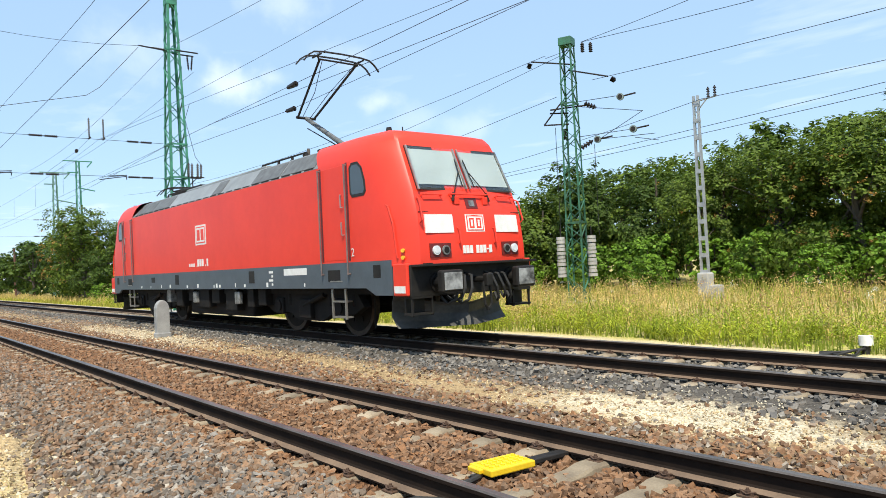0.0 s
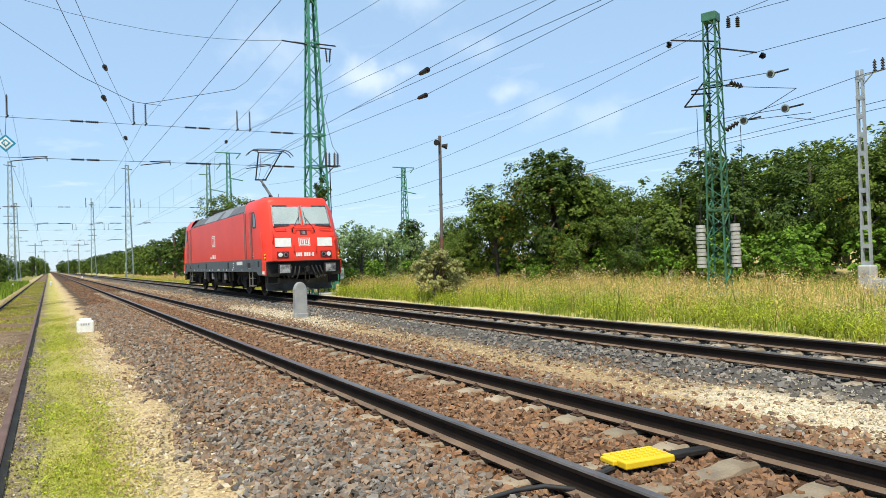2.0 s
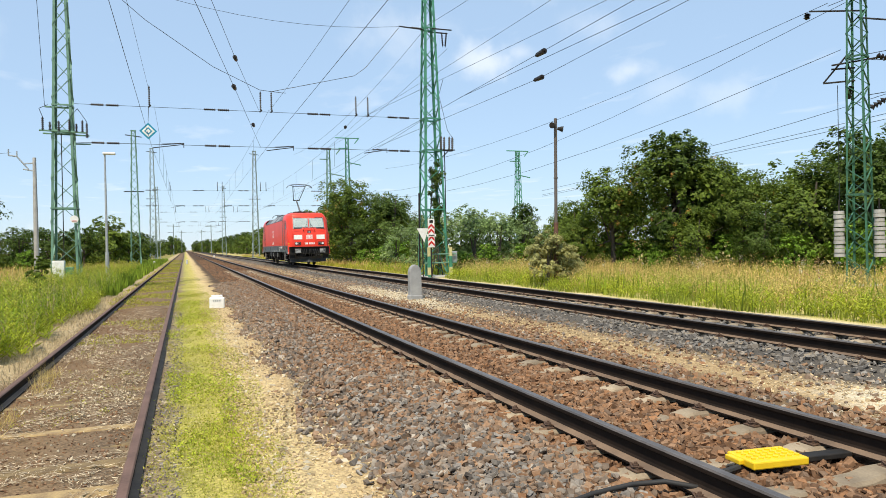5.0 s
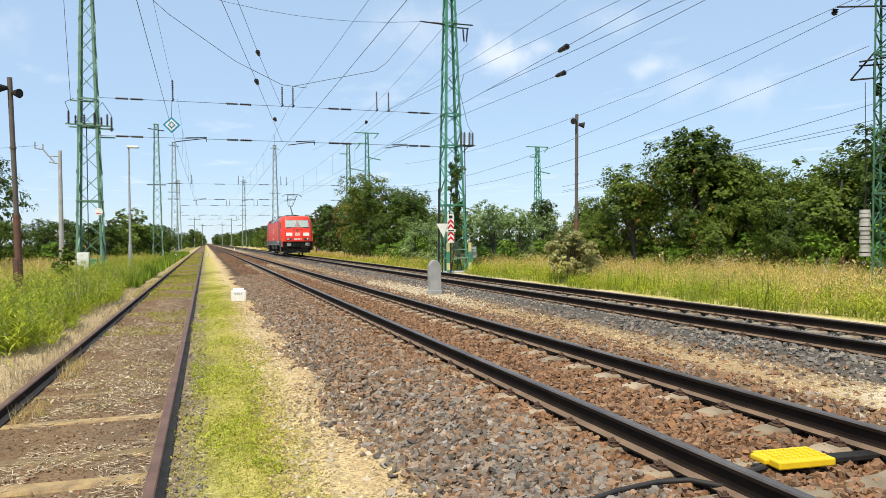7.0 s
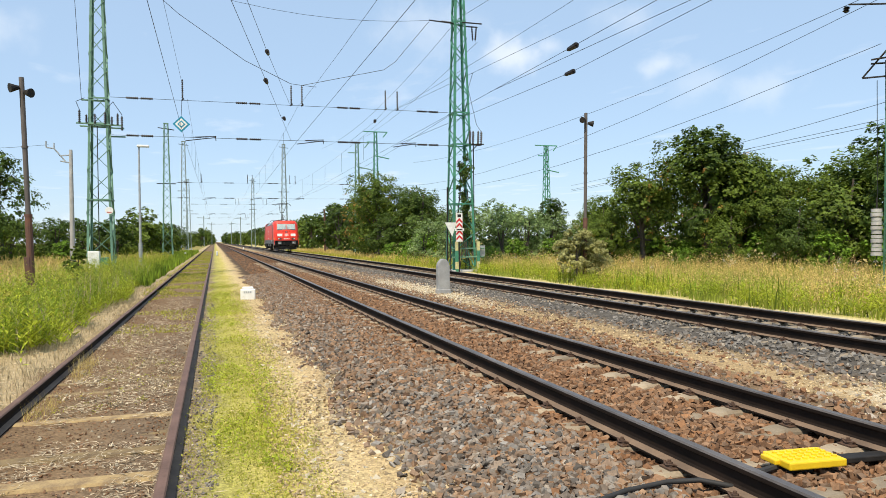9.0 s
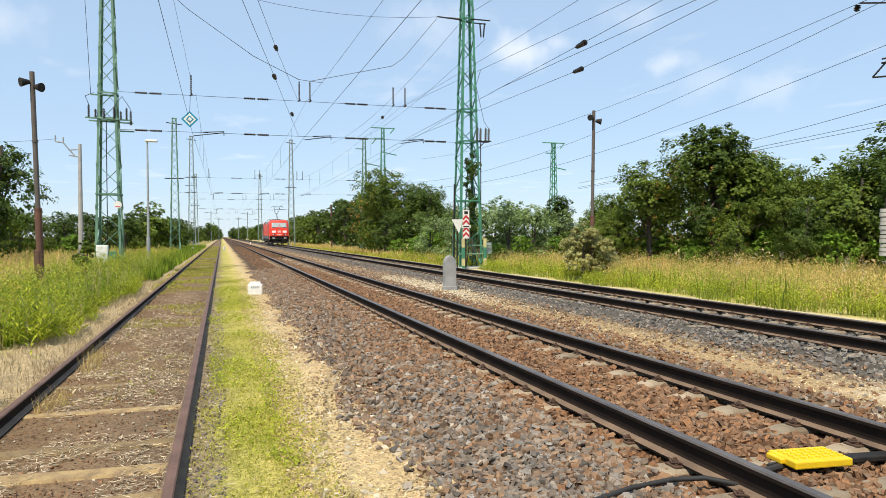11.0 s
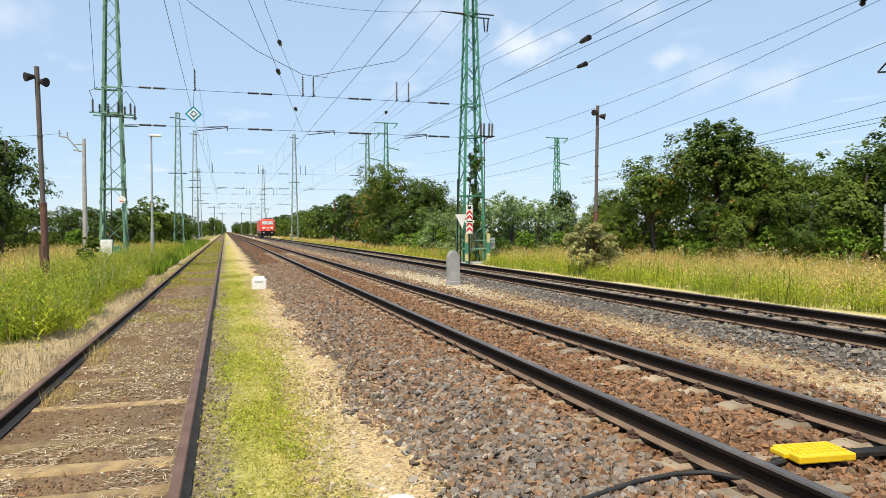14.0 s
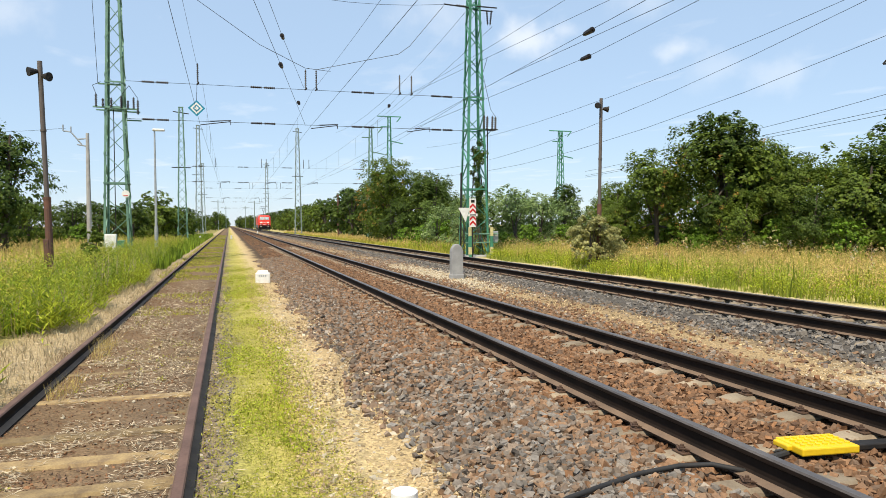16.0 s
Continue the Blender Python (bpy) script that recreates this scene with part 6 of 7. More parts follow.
for k, (x, y) in enumerate(((0.3, 88), (5.6, 150), (-3.0, 81.8))):
    p = thing("marker_peg", "small distant white marker peg beside the track", "marker peg", (x, y, -0.1), "marker pegs")
    bm = B(); box(bm, -0.10, 0.10, -0.1, 0.1, 0, 0.5, 0.03); part("peg", bm, M_whitepaint, p)
pp = thing("rusty_post", "distant rusty post in front of the woods", "post", (13.6, 92, -0.1))
bm = B(); rod(bm, (0, 0, 0), (0, 0, 5.6), 0.11, 8); part("post", bm, M_rust, pp)


# ---------------------------------------------------------------- plants
def leaf_cloud(rng, centres, radii, per, size, flat=0.75, droop=0.2, heart=None, wide=(0.32, 0.5)):
    """Rhombic leaves scattered about cluster centres: vertices, faces."""
    n = len(centres) * per
    c = np.repeat(centres, per, 0)
    r = np.repeat(radii, per, 0)[:, None]
    d = rng.normal(size=(n, 3)); d /= np.linalg.norm(d, axis=1)[:, None]
    out = np.zeros((n, 3)) if heart is None else (c - heart) / (np.linalg.norm(c - heart, axis=1)[:, None] + 0.1) * 0.85
    p = c + d * r * (rng.random((n, 1)) ** 0.45) * np.array([1, 1, flat])
    nrm = d * 0.5 + out + rng.normal(size=(n, 3)) * 0.42 + np.array([0, 0, 0.5])
    nrm /= np.linalg.norm(nrm, axis=1)[:, None]
    a = np.cross(nrm, rng.normal(size=(n, 3))); a /= np.linalg.norm(a, axis=1)[:, None]
    a[:, 2] -= droop; a /= np.linalg.norm(a, axis=1)[:, None]
    b = np.cross(nrm, a)
    L = rng.uniform(size[0], size[1], (n, 1)); W = L * rng.uniform(wide[0], wide[1], (n, 1))
    v = np.stack([p - a * L * 0.5, p + b * W * 0.5 + nrm * L * 0.05, p + a * L * 0.5, p - b * W * 0.5 + nrm * L * 0.05], 1)
    f = np.arange(n * 4).reshape(n, 4)
    return v.reshape(-1, 3), f


def tree(seed, h, w, leaf, label, category="tree", clusters=90, per=55, size=(0.16, 0.30), low=0.12, lobes=6, core=560):
    """A tree h high and w wide: tapered trunk, limbs, and a full billowing crown: boughs of leaf sprigs round a leafy core."""
    rng = np.random.default_rng(seed)
    t = thing("tree" if category == "tree" else "bush", label, category)
    lob, reach = [np.array([0, 0, h * 0.70])], [w * 0.27]
    for k in range(lobes * 2):
        a = k * 2.4 + rng.uniform(-0.5, 0.5)
        up = rng.uniform(low + 0.14, 0.60) if k % 2 else rng.uniform(0.52, 0.80)
        out = w * (0.30 if up < 0.55 else 0.19) * rng.uniform(0.75, 1.1)
        lob.append(np.array([math.cos(a) * out, math.sin(a) * out, h * up]))
        reach.append(w * rng.uniform(0.15, 0.23))
    cen, rad = [], []
    for k in range(clusters):
        q = int(rng.integers(len(lob)))
        d = rng.normal(size=3) + np.array([0, 0, 0.25]); d /= np.linalg.norm(d)
        c = lob[q] + d * reach[q] * np.array([1, 1, 0.9]) * rng.uniform(0.72, 1.05)
        c[2] = min(max(c[2], h * low), h * 0.985)
        cen.append(c); rad.append(w * rng.uniform(0.035, 0.075))
    heart = np.array([0, 0, h * 0.42])
    v, f = leaf_cloud(rng, np.array(cen), np.array(rad), per, size, 0.8, 0.12, heart, (0.5, 0.8))
    deep, df = leaf_cloud(rng, np.array(lob), np.array(reach) * 0.58, max(4, core // len(lob)), (size[1] * 0.95, size[1] * 1.3), 0.95, 0.1, heart, (0.7, 1.0))
    skirt = np.stack([rng.normal(0, w * 0.11, 14), rng.normal(0, w * 0.11, 14), rng.uniform(low, 0.42, 14) * h], 1)
    under, uf = leaf_cloud(rng, skirt, np.full(14, w * 0.10), max(3, core // 22), (size[1] * 0.95, size[1] * 1.3), 1.0, 0.1, heart, (0.7, 1.0))
    bm = B()
    top = Vector((rng.uniform(-0.1, 0.1) * w, rng.uniform(-0.1, 0.1) * w, h * 0.75))
    rod(bm, (0, 0, -0.2), top * 0.5, 0.028 * h, 8, 0.018 * h)
    rod(bm, top * 0.5, top, 0.018 * h, 7, 0.006 * h)
    part("trunk", bm, M_bark, t, "brown trunk")
    for o in lob[1:lobes + 1]:
        bm = B()
        s = top * float(rng.uniform(0.25, 0.6))
        rod(bm, s, Vector(o), 0.010 * h, 5, 0.003 * h)
        e = Vector(o) + Vector(rng.normal(size=3) * w * 0.12)
        rod(bm, Vector(o) * 0.75 + s * 0.25, e, 0.004 * h, 4, 0.0015 * h)
        part("limb", bm, M_bark, t)
    n0, n1 = len(v), len(v) + len(deep)
    data_part("crown", np.concatenate([v, deep, under]).tolist(), np.concatenate([f, df + n0, uf + n1]).tolist(), leaf, t, "full leafy crown")
    return t


def set_at(t, x, y, s=1.0, turn=0.0, sz=None):
    t.matrix_basis = Matrix.Translation((x, y, -0.1)) @ Matrix.Rotation(turn, 4, "Z") @ Matrix.Diagonal((s, s, sz or s, 1))


def grove(protos, spots, group, rng):
    """First use of each prototype moves it; later ones are copies."""
    used = set()
    for i, (k, x, y, s) in enumerate(spots):
        p = protos[k]
        m = Matrix.Translation((x, y, -0.12)) @ Matrix.Rotation(rng.uniform(0, 6.28), 4, "Z") @ Matrix.Diagonal((s * rng.uniform(0.9, 1.12), s * rng.uniform(0.9, 1.12), s, 1))
        if k not in used:
            used.add(k)
            p.matrix_basis = m
            p["group"] = group
        else:
            q = copy_thing(p, Matrix.Identity(4))
            q.matrix_basis = m
            q["group"] = group


rg = random.Random(11)
# the full-crowned tree group beyond the field, and the woods behind
wood = [tree(101, 7.0, 6.4, M_leaf, "broad green deciduous tree at the field's edge", clusters=400, per=34, size=(0.09, 0.19), low=0.03),
        tree(102, 7.6, 5.6, M_leafdark, "dark green deciduous tree at the wood's edge", clusters=300, per=26, size=(0.11, 0.22), low=0.03),
        tree(103, 6.6, 6.0, M_leaf, "rounded green deciduous tree at the wood's edge", clusters=300, per=26, size=(0.11, 0.22), low=0.03, lobes=7),
        tree(104, 8.0, 4.6, M_leafdark, "tall dark green tree in the wood", clusters=280, per=26, size=(0.11, 0.22), low=0.04)]
sr = np.random.default_rng(8)
sa, sz = sr.uniform(0, 6.28, 70), sr.uniform(1.0, 4.9, 70)
sw = 2.55 * np.sqrt(np.clip(1 - ((sz - 3.2) / 4.2) ** 2, 0.05, 1)) * sr.uniform(0.85, 1.08, 70)
sv, sf = leaf_cloud(sr, np.stack([np.cos(sa) * sw, np.sin(sa) * sw, sz], 1), sr.uniform(0.10, 0.22, 70), 16, (0.05, 0.11), 0.9, 0.3)
data_part("seeding_foliage", sv.tolist(), sf.tolist(), M_seed, wood[0], "orange-tan seed clusters")
far_wood = [tree(111, 7.0, 6.4, M_leaf, "distant green deciduous tree along the line", clusters=110, per=8, size=(0.32, 0.56), core=130, low=0.03),
            tree(112, 7.6, 5.6, M_leafdark, "distant dark green tree along the line", clusters=110, per=8, size=(0.32, 0.56), core=130, low=0.03),
            tree(113, 6.6, 6.0, M_leaf, "distant rounded green tree along the line", clusters=110, per=8, size=(0.32, 0.56), core=130, low=0.03, lobes=7),
            tree(114, 8.0, 4.6, M_leafdark, "tall dark tree in the distant wood", clusters=110, per=8, size=(0.32, 0.56), core=130, low=0.04)]
mid_wood = [tree(121, 7.2, 6.2, M_leaf, "full green deciduous tree in the wood", clusters=190, per=15, size=(0.17, 0.32), core=240, low=0.03),
            tree(122, 7.6, 5.6, M_leafdark, "dark green deciduous tree in the wood", clusters=190, per=15, size=(0.17, 0.32), core=240, low=0.03, lobes=7),
            tree(123, 7.8, 5.4, M_leafdark, "dark rounded tree deep in the wood", clusters=190, per=15, size=(0.17, 0.32), core=240, low=0.03, lobes=7),
            tree(124, 7.2, 5.6, M_leaf, "green tree standing deep in the wood", clusters=190, per=15, size=(0.17, 0.32), core=240, low=0.03)]
spots = [(0, 23.3, 29.4, 1.10), (3, 23.2, 29.0, 1.04), (3, 24.9, 28.6, 0.78), (2, 21.0, 31.5, 0.92), (0, 25.6, 27.6, 0.80), (1, 26.0, 32.0, 0.82), (2, 27.2, 25.0, 0.84), (2, 20.2, 34.5, 0.66), (0, 19.4, 32.3, 0.50), (2, 22.6, 27.2, 0.52), (1, 24.6, 25.2, 0.50)]
def rise(y):
    """The wood's roofline climbs towards small y."""
    return (1.74 - 0.0178 * y) * rg.uniform(0.95, 1.05)


for i in range(13):
    y = -12 + i * 3.1
    spots.append((rg.choice((1, 2, 3, 0)), 28.2 + rg.uniform(-0.8, 0.8), y + rg.uniform(-0.6, 0.6), 0.66 * rise(y)))
for i in range(13):
    y = -12 + i * 3.4
    spots.append((rg.choice((1, 3, 0)), 32.0 + rg.uniform(-1, 1), y, 0.75 * rise(y)))
for i in range(10):
    spots.append((rg.choice((1, 3, 2)), 37.0 + rg.uniform(-1.5, 1.5), -14 + i * 4.6, 0.85 * rise(-14 + i * 4.6)))
for i in range(10):
    spots.append((rg.choice((1, 3, 2)), 44 + rg.uniform(-2, 2), -18 + i * 5.6, rise(-18 + i * 5.6)))
for i, (x, y, s) in enumerate(((28, 36, 0.86), (30.5, 33, 0.9), (26, 38.5, 0.8), (24, 41, 0.72), (32, 38, 0.95), (22.5, 45, 0.66), (34, 34, 0.95), (29, 42, 0.85))):
    spots.append(((1, 3, 0, 2)[i % 4], x, y, s))
# woods along the line beyond the span
for i, (x, y, s) in enumerate(((14.4, 63, 1.26), (16.2, 57, 0.95), (17.6, 62, 1.05), (15.2, 69, 0.98), (15.4, 75, 0.86), (19.5, 58, 0.72), (18.8, 66, 0.9), (13.9, 58.5, 0.62), (21.5, 62, 0.66))):
    spots.append((i % 3, x, y, s))
y = 82
while y < 430:
    spots.append((rg.choice((0, 1, 2, 3)), 14.2 + rg.uniform(0, 1.4) + y * 0.004, y, rg.uniform(0.74, 1.02)))
    spots.append((rg.choice((1, 3)), 18.5 + rg.uniform(0, 2.5), y + 2, rg.uniform(0.95, 1.15)))
    y += 5.0 + y * 0.03
# woods on the siding's side
for i, (x, y, s) in enumerate(((-11.8, 44, 1.16), (-14.0, 40, 0.98), (-12.9, 39.5, 0.76), (-9.8, 62, 0.50), (-11.6, 61, 0.52), (-13.4, 62, 0.50), (-8.2, 77, 0.56), (-5.6, 84, 0.62), (-5.0, 92, 0.56), (-10.4, 80, 0.60), (-9.0, 92, 0.62), (-15.2, 52, 0.56), (-16.5, 50, 0.7), (-14.0, 58, 0.52), (-16.0, 66, 0.60), (-13.0, 70, 0.55), (-19.0, 60, 0.66), (-10.8, 76, 0.55), (-6.6, 74, 0.80), (-7.4, 82, 0.66), (-9.6, 88, 0.66), (-18.6, 36.0, 1.1), (-21, 44, 1.0), (-23, 54, 0.9), (-12.4, 90, 0.6), (-15, 60, 0.6), (-12.6, 64, 0.56), (-10.4, 63, 0.5), (-8.2, 69, 0.55), (-13.6, 55, 0.5), (-7.2, 70, 0.5), (-17.5, 58, 0.65), (-11.4, 70, 0.56), (-6.0, 90, 0.58), (-16.0, 45, 0.7))):
    spots.append(((1, 3, 0, 2)[i % 4], x, y, s))
y = 96
while y < 430:
    spots.append((rg.choice((0, 1, 2, 3)), -7.0 - rg.uniform(0, 1.6) + y * 0.006, y, rg.uniform(0.58, 0.76)))
    y += 7.0 + y * 0.03
for i in range(26):
    spots.append((i % 4, -75 + i * 6.2 + rg.uniform(-2, 2), 520 + rg.uniform(-60, 60), rg.uniform(0.9, 1.3)))
for i in range(14):
    spots.append((rg.choice((0, 1, 2, 3)), 12.0 - i * 0.35 + rg.uniform(-0.6, 0.6), 300 + i * 26, rg.uniform(0.9, 1.2)))
    spots.append((rg.choice((0, 1, 2, 3)), -4.6 + i * 0.25 + rg.uniform(-0.8, 0.8), 260 + i * 28, rg.uniform(0.9, 1.2)))
is_far = [q for q in spots if q[2] > 72]
is_mid = [q for q in spots if q[2] <= 72 and (q[1] > 29.5 or q[1] < -15.5 or (q[2] > 50 and q[1] < 0))]
grove(wood, [q for q in spots if q not in is_far and q not in is_mid], "trees of the woods", rg)
grove(mid_wood, is_mid, "trees deep in the woods", rg)
grove(far_wood, is_far, "distant trees", rg)

shrub = [tree(201, 4.4, 4.0, M_leafpale, "silvery-leaved poplar bush beside the mast", "bush", 150, 20, (0.11, 0.20), 0.02, 6, 190),
         tree(202, 2.2, 2.6, M_leafbright, "low bright green bush in front of the wood", "bush", 100, 20, (0.08, 0.17), 0.04, 5, 120)]
spots = [(0, 15.6, 41.5, 0.92), (0, 17.4, 42.6, 1.0), (0, 19.3, 43.0, 0.92), (0, 14.4, 43.4, 0.78), (0, 21.2, 45.0, 0.86), (0, 13.6, 46.6, 0.72), (0, 22.6, 42.0, 0.62), (0, 16.2, 47.0, 0.9), (0, 13.4, 40.6, 0.55), (0, 24.0, 46.0, 0.7), (0, 18.4, 40.4, 0.84), (0, 20.4, 40.8, 0.78), (0, 16.6, 40.0, 0.86), (0, 22.0, 38.6, 0.56), (0, 23.4, 39.6, 0.62), (0, 25.4, 42.5, 0.66), (0, 14.8, 40.2, 0.72), (0, 27.0, 44.5, 0.70), (0, 19.6, 46.5, 0.95), (0, 26.4, 48.0, 0.75), (0, 28.8, 47.0, 0.72),
         (1, 25.4, 20.0, 1.05), (1, 24.0, 16.2, 0.8), (1, 26.2, 13.0, 1.1), (1, 24.8, 10.2, 0.85), (1, 26.0, 6.0, 1.1), (1, 25.2, 24.0, 0.9), (1, 26.3, 2.0, 1.2), (1, 26.0, 17.5, 1.2), (1, 25.6, 8.2, 1.0), (1, 26.4, -2.0, 1.2), (1, 27.0, 15.2, 1.15), (1, 27.2, 10.6, 1.2), (1, 27.0, 19.2, 1.2), (1, 27.2, 12.8, 1.25), (1, 26.8, 22.0, 1.1), (1, 27.2, 7.0, 1.2),
         (1, 14.0, 52.0, 0.8), (1, 15.5, 52.6, 1.0), (1, 13.6, 56.0, 0.7), (1, -14.6, 47.5, 1.1), (1, -11.0, 60, 0.9), (1, 17.0, 38.5, 0.8), (1, 19.5, 39.0, 0.8), (1, 21.0, 37.4, 0.7), (1, 15.2, 38.0, 0.6), (1, 22.8, 36.6, 0.75), (1, 13.6, 49.0, 0.7), (1, 16.0, 54.5, 1.1)]
grove(shrub, spots, "bushes", rg)
dry = tree(203, 1.7, 1.5, M_drybush, "grey-green weedy bush at the pole's foot", "bush", 210, 34, (0.04, 0.10), 0.02, 6, 140)
set_at(dry, 12.75, 23.4, 1.30)
set_at(copy_thing(dry, Matrix.Identity(4)), 13.8, 23.9, 1.0, 1.5)
set_at(copy_thing(dry, Matrix.Identity(4)), 14.5, 24.6, 0.7, 3.0)
vine = thing("climbing_vine", "dark green vine climbing inside the lattice mast", "vine", (12.15, SPAN_Y, -0.1))
vr = np.random.default_rng(77)
for k in range(3):
    bm = B(); path(bm, [(-0.2 + 0.2 * k + 0.12 * math.sin(z * 1.7 + k), 0.15 * math.cos(z * 1.3 + k), z) for z in np.linspace(-0.1, 5.6 - 0.7 * k, 14)], 0.03, 5)
    part("stem", bm, M_bark, vine)
vz = 0.3 + 5.5 * vr.random(46) ** 0.55
vv, vf = leaf_cloud(vr, np.stack([vr.normal(0.05, 0.20, 46), vr.normal(0, 0.2, 46), vz], 1), vr.uniform(0.12, 0.24, 46), 70, (0.07, 0.15), 1.3, 0.2, None, (0.5, 0.8))
data_part("foliage", vv.tolist(), vf.tolist(), M_leafdark, vine, "dark green foliage")
gold = tree(204, 1.75, 1.0, M_leaf, "small yellow-green sapling in the weeds", "bush", 60, 26, (0.06, 0.12), 0.04, 4, 40)
set_at(gold, -3.90, 23.5)


def blades(name, label, category, n, spot, hgt, width, material, rng, lean=0.35, seg=2):
    """Grass blades as tapered strips; spot(rng, n) gives x, y; kind stuff."""
    x, y = spot(rng, n)
    n = len(x)
    z = ground_z(x)
    a = rng.uniform(0, 2 * math.pi, n)
    ux, uy = np.cos(a), np.sin(a)
    b = rng.uniform(0, 2 * math.pi, n)
    k = rng.uniform(0.1, 1.0, n) * lean
    H = rng.uniform(hgt[0], hgt[1], n) * (0.75 + 0.5 * np.array([noise.noise((px * 0.35, py * 0.35, 1.7)) + 0.5 for px, py in zip(x, y)]))
    W = rng.uniform(width[0], width[1], n)
    dx, dy = np.cos(b) * k * H, np.sin(b) * k * H
    P = lambda f, s: np.stack([x + dx * f * f + ux * W * s, y + dy * f * f + uy * W * s, z - 0.02 + H * f * (1 - 0.15 * k * f)], 1)
    if seg == 1:
        v = np.stack([P(0, -0.5), P(0, 0.5), P(1, 0)], 1)
        f = np.arange(n * 3).reshape(n, 3).tolist()
    else:
        v = np.stack([P(0, -0.5), P(0, 0.5), P(0.55, 0.42), P(0.55, -0.42), P(1, 0)], 1)
        o = np.arange(n)[:, None] * 5
        f = (o + np.array([[0, 1, 2, 3]])).tolist() + (o + np.array([[3, 2, 4]])).tolist()
    ob = data_part(name, v.reshape(-1, 3).tolist(), f, material, label=label, kind="stuff")
    ob["category"] = category


G = np.random.default_rng(23)


def field(x0, x1, y0, y1, px=1.0, py=1.0, edge=0.0, gap=0.0):
    def spot(rng, n):
        y = y0 + (y1 - y0) * rng.random(n) ** py
        x = x0 + (x1 - x0) * rng.random(n) ** px
        if edge:
            x = x + edge * (np.sin(y * 0.8) + np.sin(y * 2.3 + 1) * 0.5)
        if gap:
            k = np.array([noise.noise((a * 0.5, b * 0.5, 9.0)) for a, b in zip(x, y)]) > gap - 0.5
            x, y = x[k], y[k]
        return x, y
    return spot


# field beside the running line
blades("meadow_grass", "tall green grass beside the line", "grass", 15000, field(11.9, 14.2, -6, 62, 1.3, 1.4, 0.2), (0.08, 0.30), (0.012, 0.030), M_grass, G)
blades("dry_grass", "straw-coloured seeding grass in the field", "grass", 9000, field(12.9, 22.5, -6, 60, 1.1, 1.3, 0.3, 0.22), (0.30, 0.72), (0.008, 0.020), M_straw, G)
blades("meadow_grass", "green grass under the dry stalks", "grass", 14000, field(14, 26, -8, 60, 0.8, 1.2), (0.2, 0.6), (0.02, 0.04), M_grass, G)
blades("reed_weeds", "fresh green weeds in patches in the field", "weeds", 4000, field(12.0, 15.5, -6, 50, 1.2, 1.3, 0.2, 0.6), (0.3, 0.7), (0.025, 0.05), M_weed, G, 0.25)
blades("verge_grass", "low grass along the far verge", "grass", 14000, field(11.7, 14.5, 36, 160, 1.2, 1.6), (0.10, 0.34), (0.025, 0.06), M_turf, G)
blades("dry_grass", "dry grass along the far verge", "grass", 8000, field(12.2, 17, 40, 170, 1.2, 1.6), (0.2, 0.6), (0.03, 0.07), M_straw, G)
# weeds on the siding's side
blades("weeds", "rank bright green weeds beside the siding", "weeds", 3600, field(-2.85, -5.2, 7, 36, 1.2, 1.3, -0.15, 0.25), (0.3, 0.8), (0.018, 0.045), M_weed, G, 0.25)
blades("weeds", "green weeds along the siding", "weeds", 11000, field(-2.35, -5.6, 28, 120, 1.2, 1.5, -0.05), (0.20, 0.60), (0.03, 0.07), M_weed, G, 0.25)
blades("dry_grass", "dry straw grass behind the weeds", "grass", 16000, field(-4.5, -22, 14, 75, 0.8, 1.2, 0.3), (0.4, 0.9), (0.02, 0.05), M_straw, G)
blades("dry_grass", "trodden dry grass beside the siding", "grass", 7000, field(-1.95, -2.9, 5, 30, 1.0, 1.4), (0.04, 0.16), (0.006, 0.014), M_drypale, G, 0.9)
# turf strip between siding and main line
blades("turf", "short yellow-green turf strip", "grass", 38000, field(-0.18, 0.80, 3.0, 44, 1.0, 1.9, 0.06, 0.30), (0.015, 0.06), (0.006, 0.014), M_turf, G, 0.9, 1)
blades("turf", "short green tufts in the strip", "grass", 24000, field(-0.16, 0.5, 1.9, 30, 1.0, 1.8, 0.06, 0.52), (0.02, 0.06), (0.006, 0.014), M_herb, G, 0.9, 1)
blades("turf", "thin dry grass in the gravel", "grass", 5000, field(0.4, 1.3, 2.0, 30, 1.3, 1.6, 0.1, 0.4), (0.015, 0.05), (0.004, 0.010), M_turf, G, 1.2, 1)
blades("turf", "grass growing over the siding", "grass", 20000, field(-1.74, -0.35, 14, 90, 1.0, 1.3, 0.0, 0.45), (0.03, 0.08), (0.025, 0.055), M_turf, G, 0.9, 1)
blades("turf", "grass closing over the far siding", "grass", 12000, field(-2.2, -0.32, 24, 130, 1.0, 1.4, 0.0, 0.15), (0.03, 0.10), (0.03, 0.07), M_turf, G, 0.9, 1)
blades("dry_tufts", "dry grass tufts on the siding", "grass", 8000, field(-1.76, -0.2, 2.4, 20, 1.0, 1.5, 0.0, 0.5), (0.02, 0.08), (0.007, 0.016), M_drypale, G, 2.6, 1)
blades("dry_tufts", "dry grass tufts along the rusty rail", "grass", 700, field(-1.70, -1.5, 7.4, 12, 1.0, 1.0, 0.0, 0.5), (0.08, 0.25), (0.004, 0.008), M_straw, G, 0.9, 1)


def weed_cloud(name, label, n, spot, z, r, size, per, material, rng):
    """Leafy and flowering herbs as small clusters of leaves over the ground."""
    x, y = spot(rng, n)
    c = np.stack([x, y, ground_z(x) + rng.uniform(z[0], z[1], len(x))], 1)
    v, f = leaf_cloud(rng, c, rng.uniform(r[0], r[1], len(x)), per, size, 1.1)
    ob = data_part(name, v.tolist(), f.tolist(), material, label=label, kind="stuff")
    ob["category"] = "weeds"


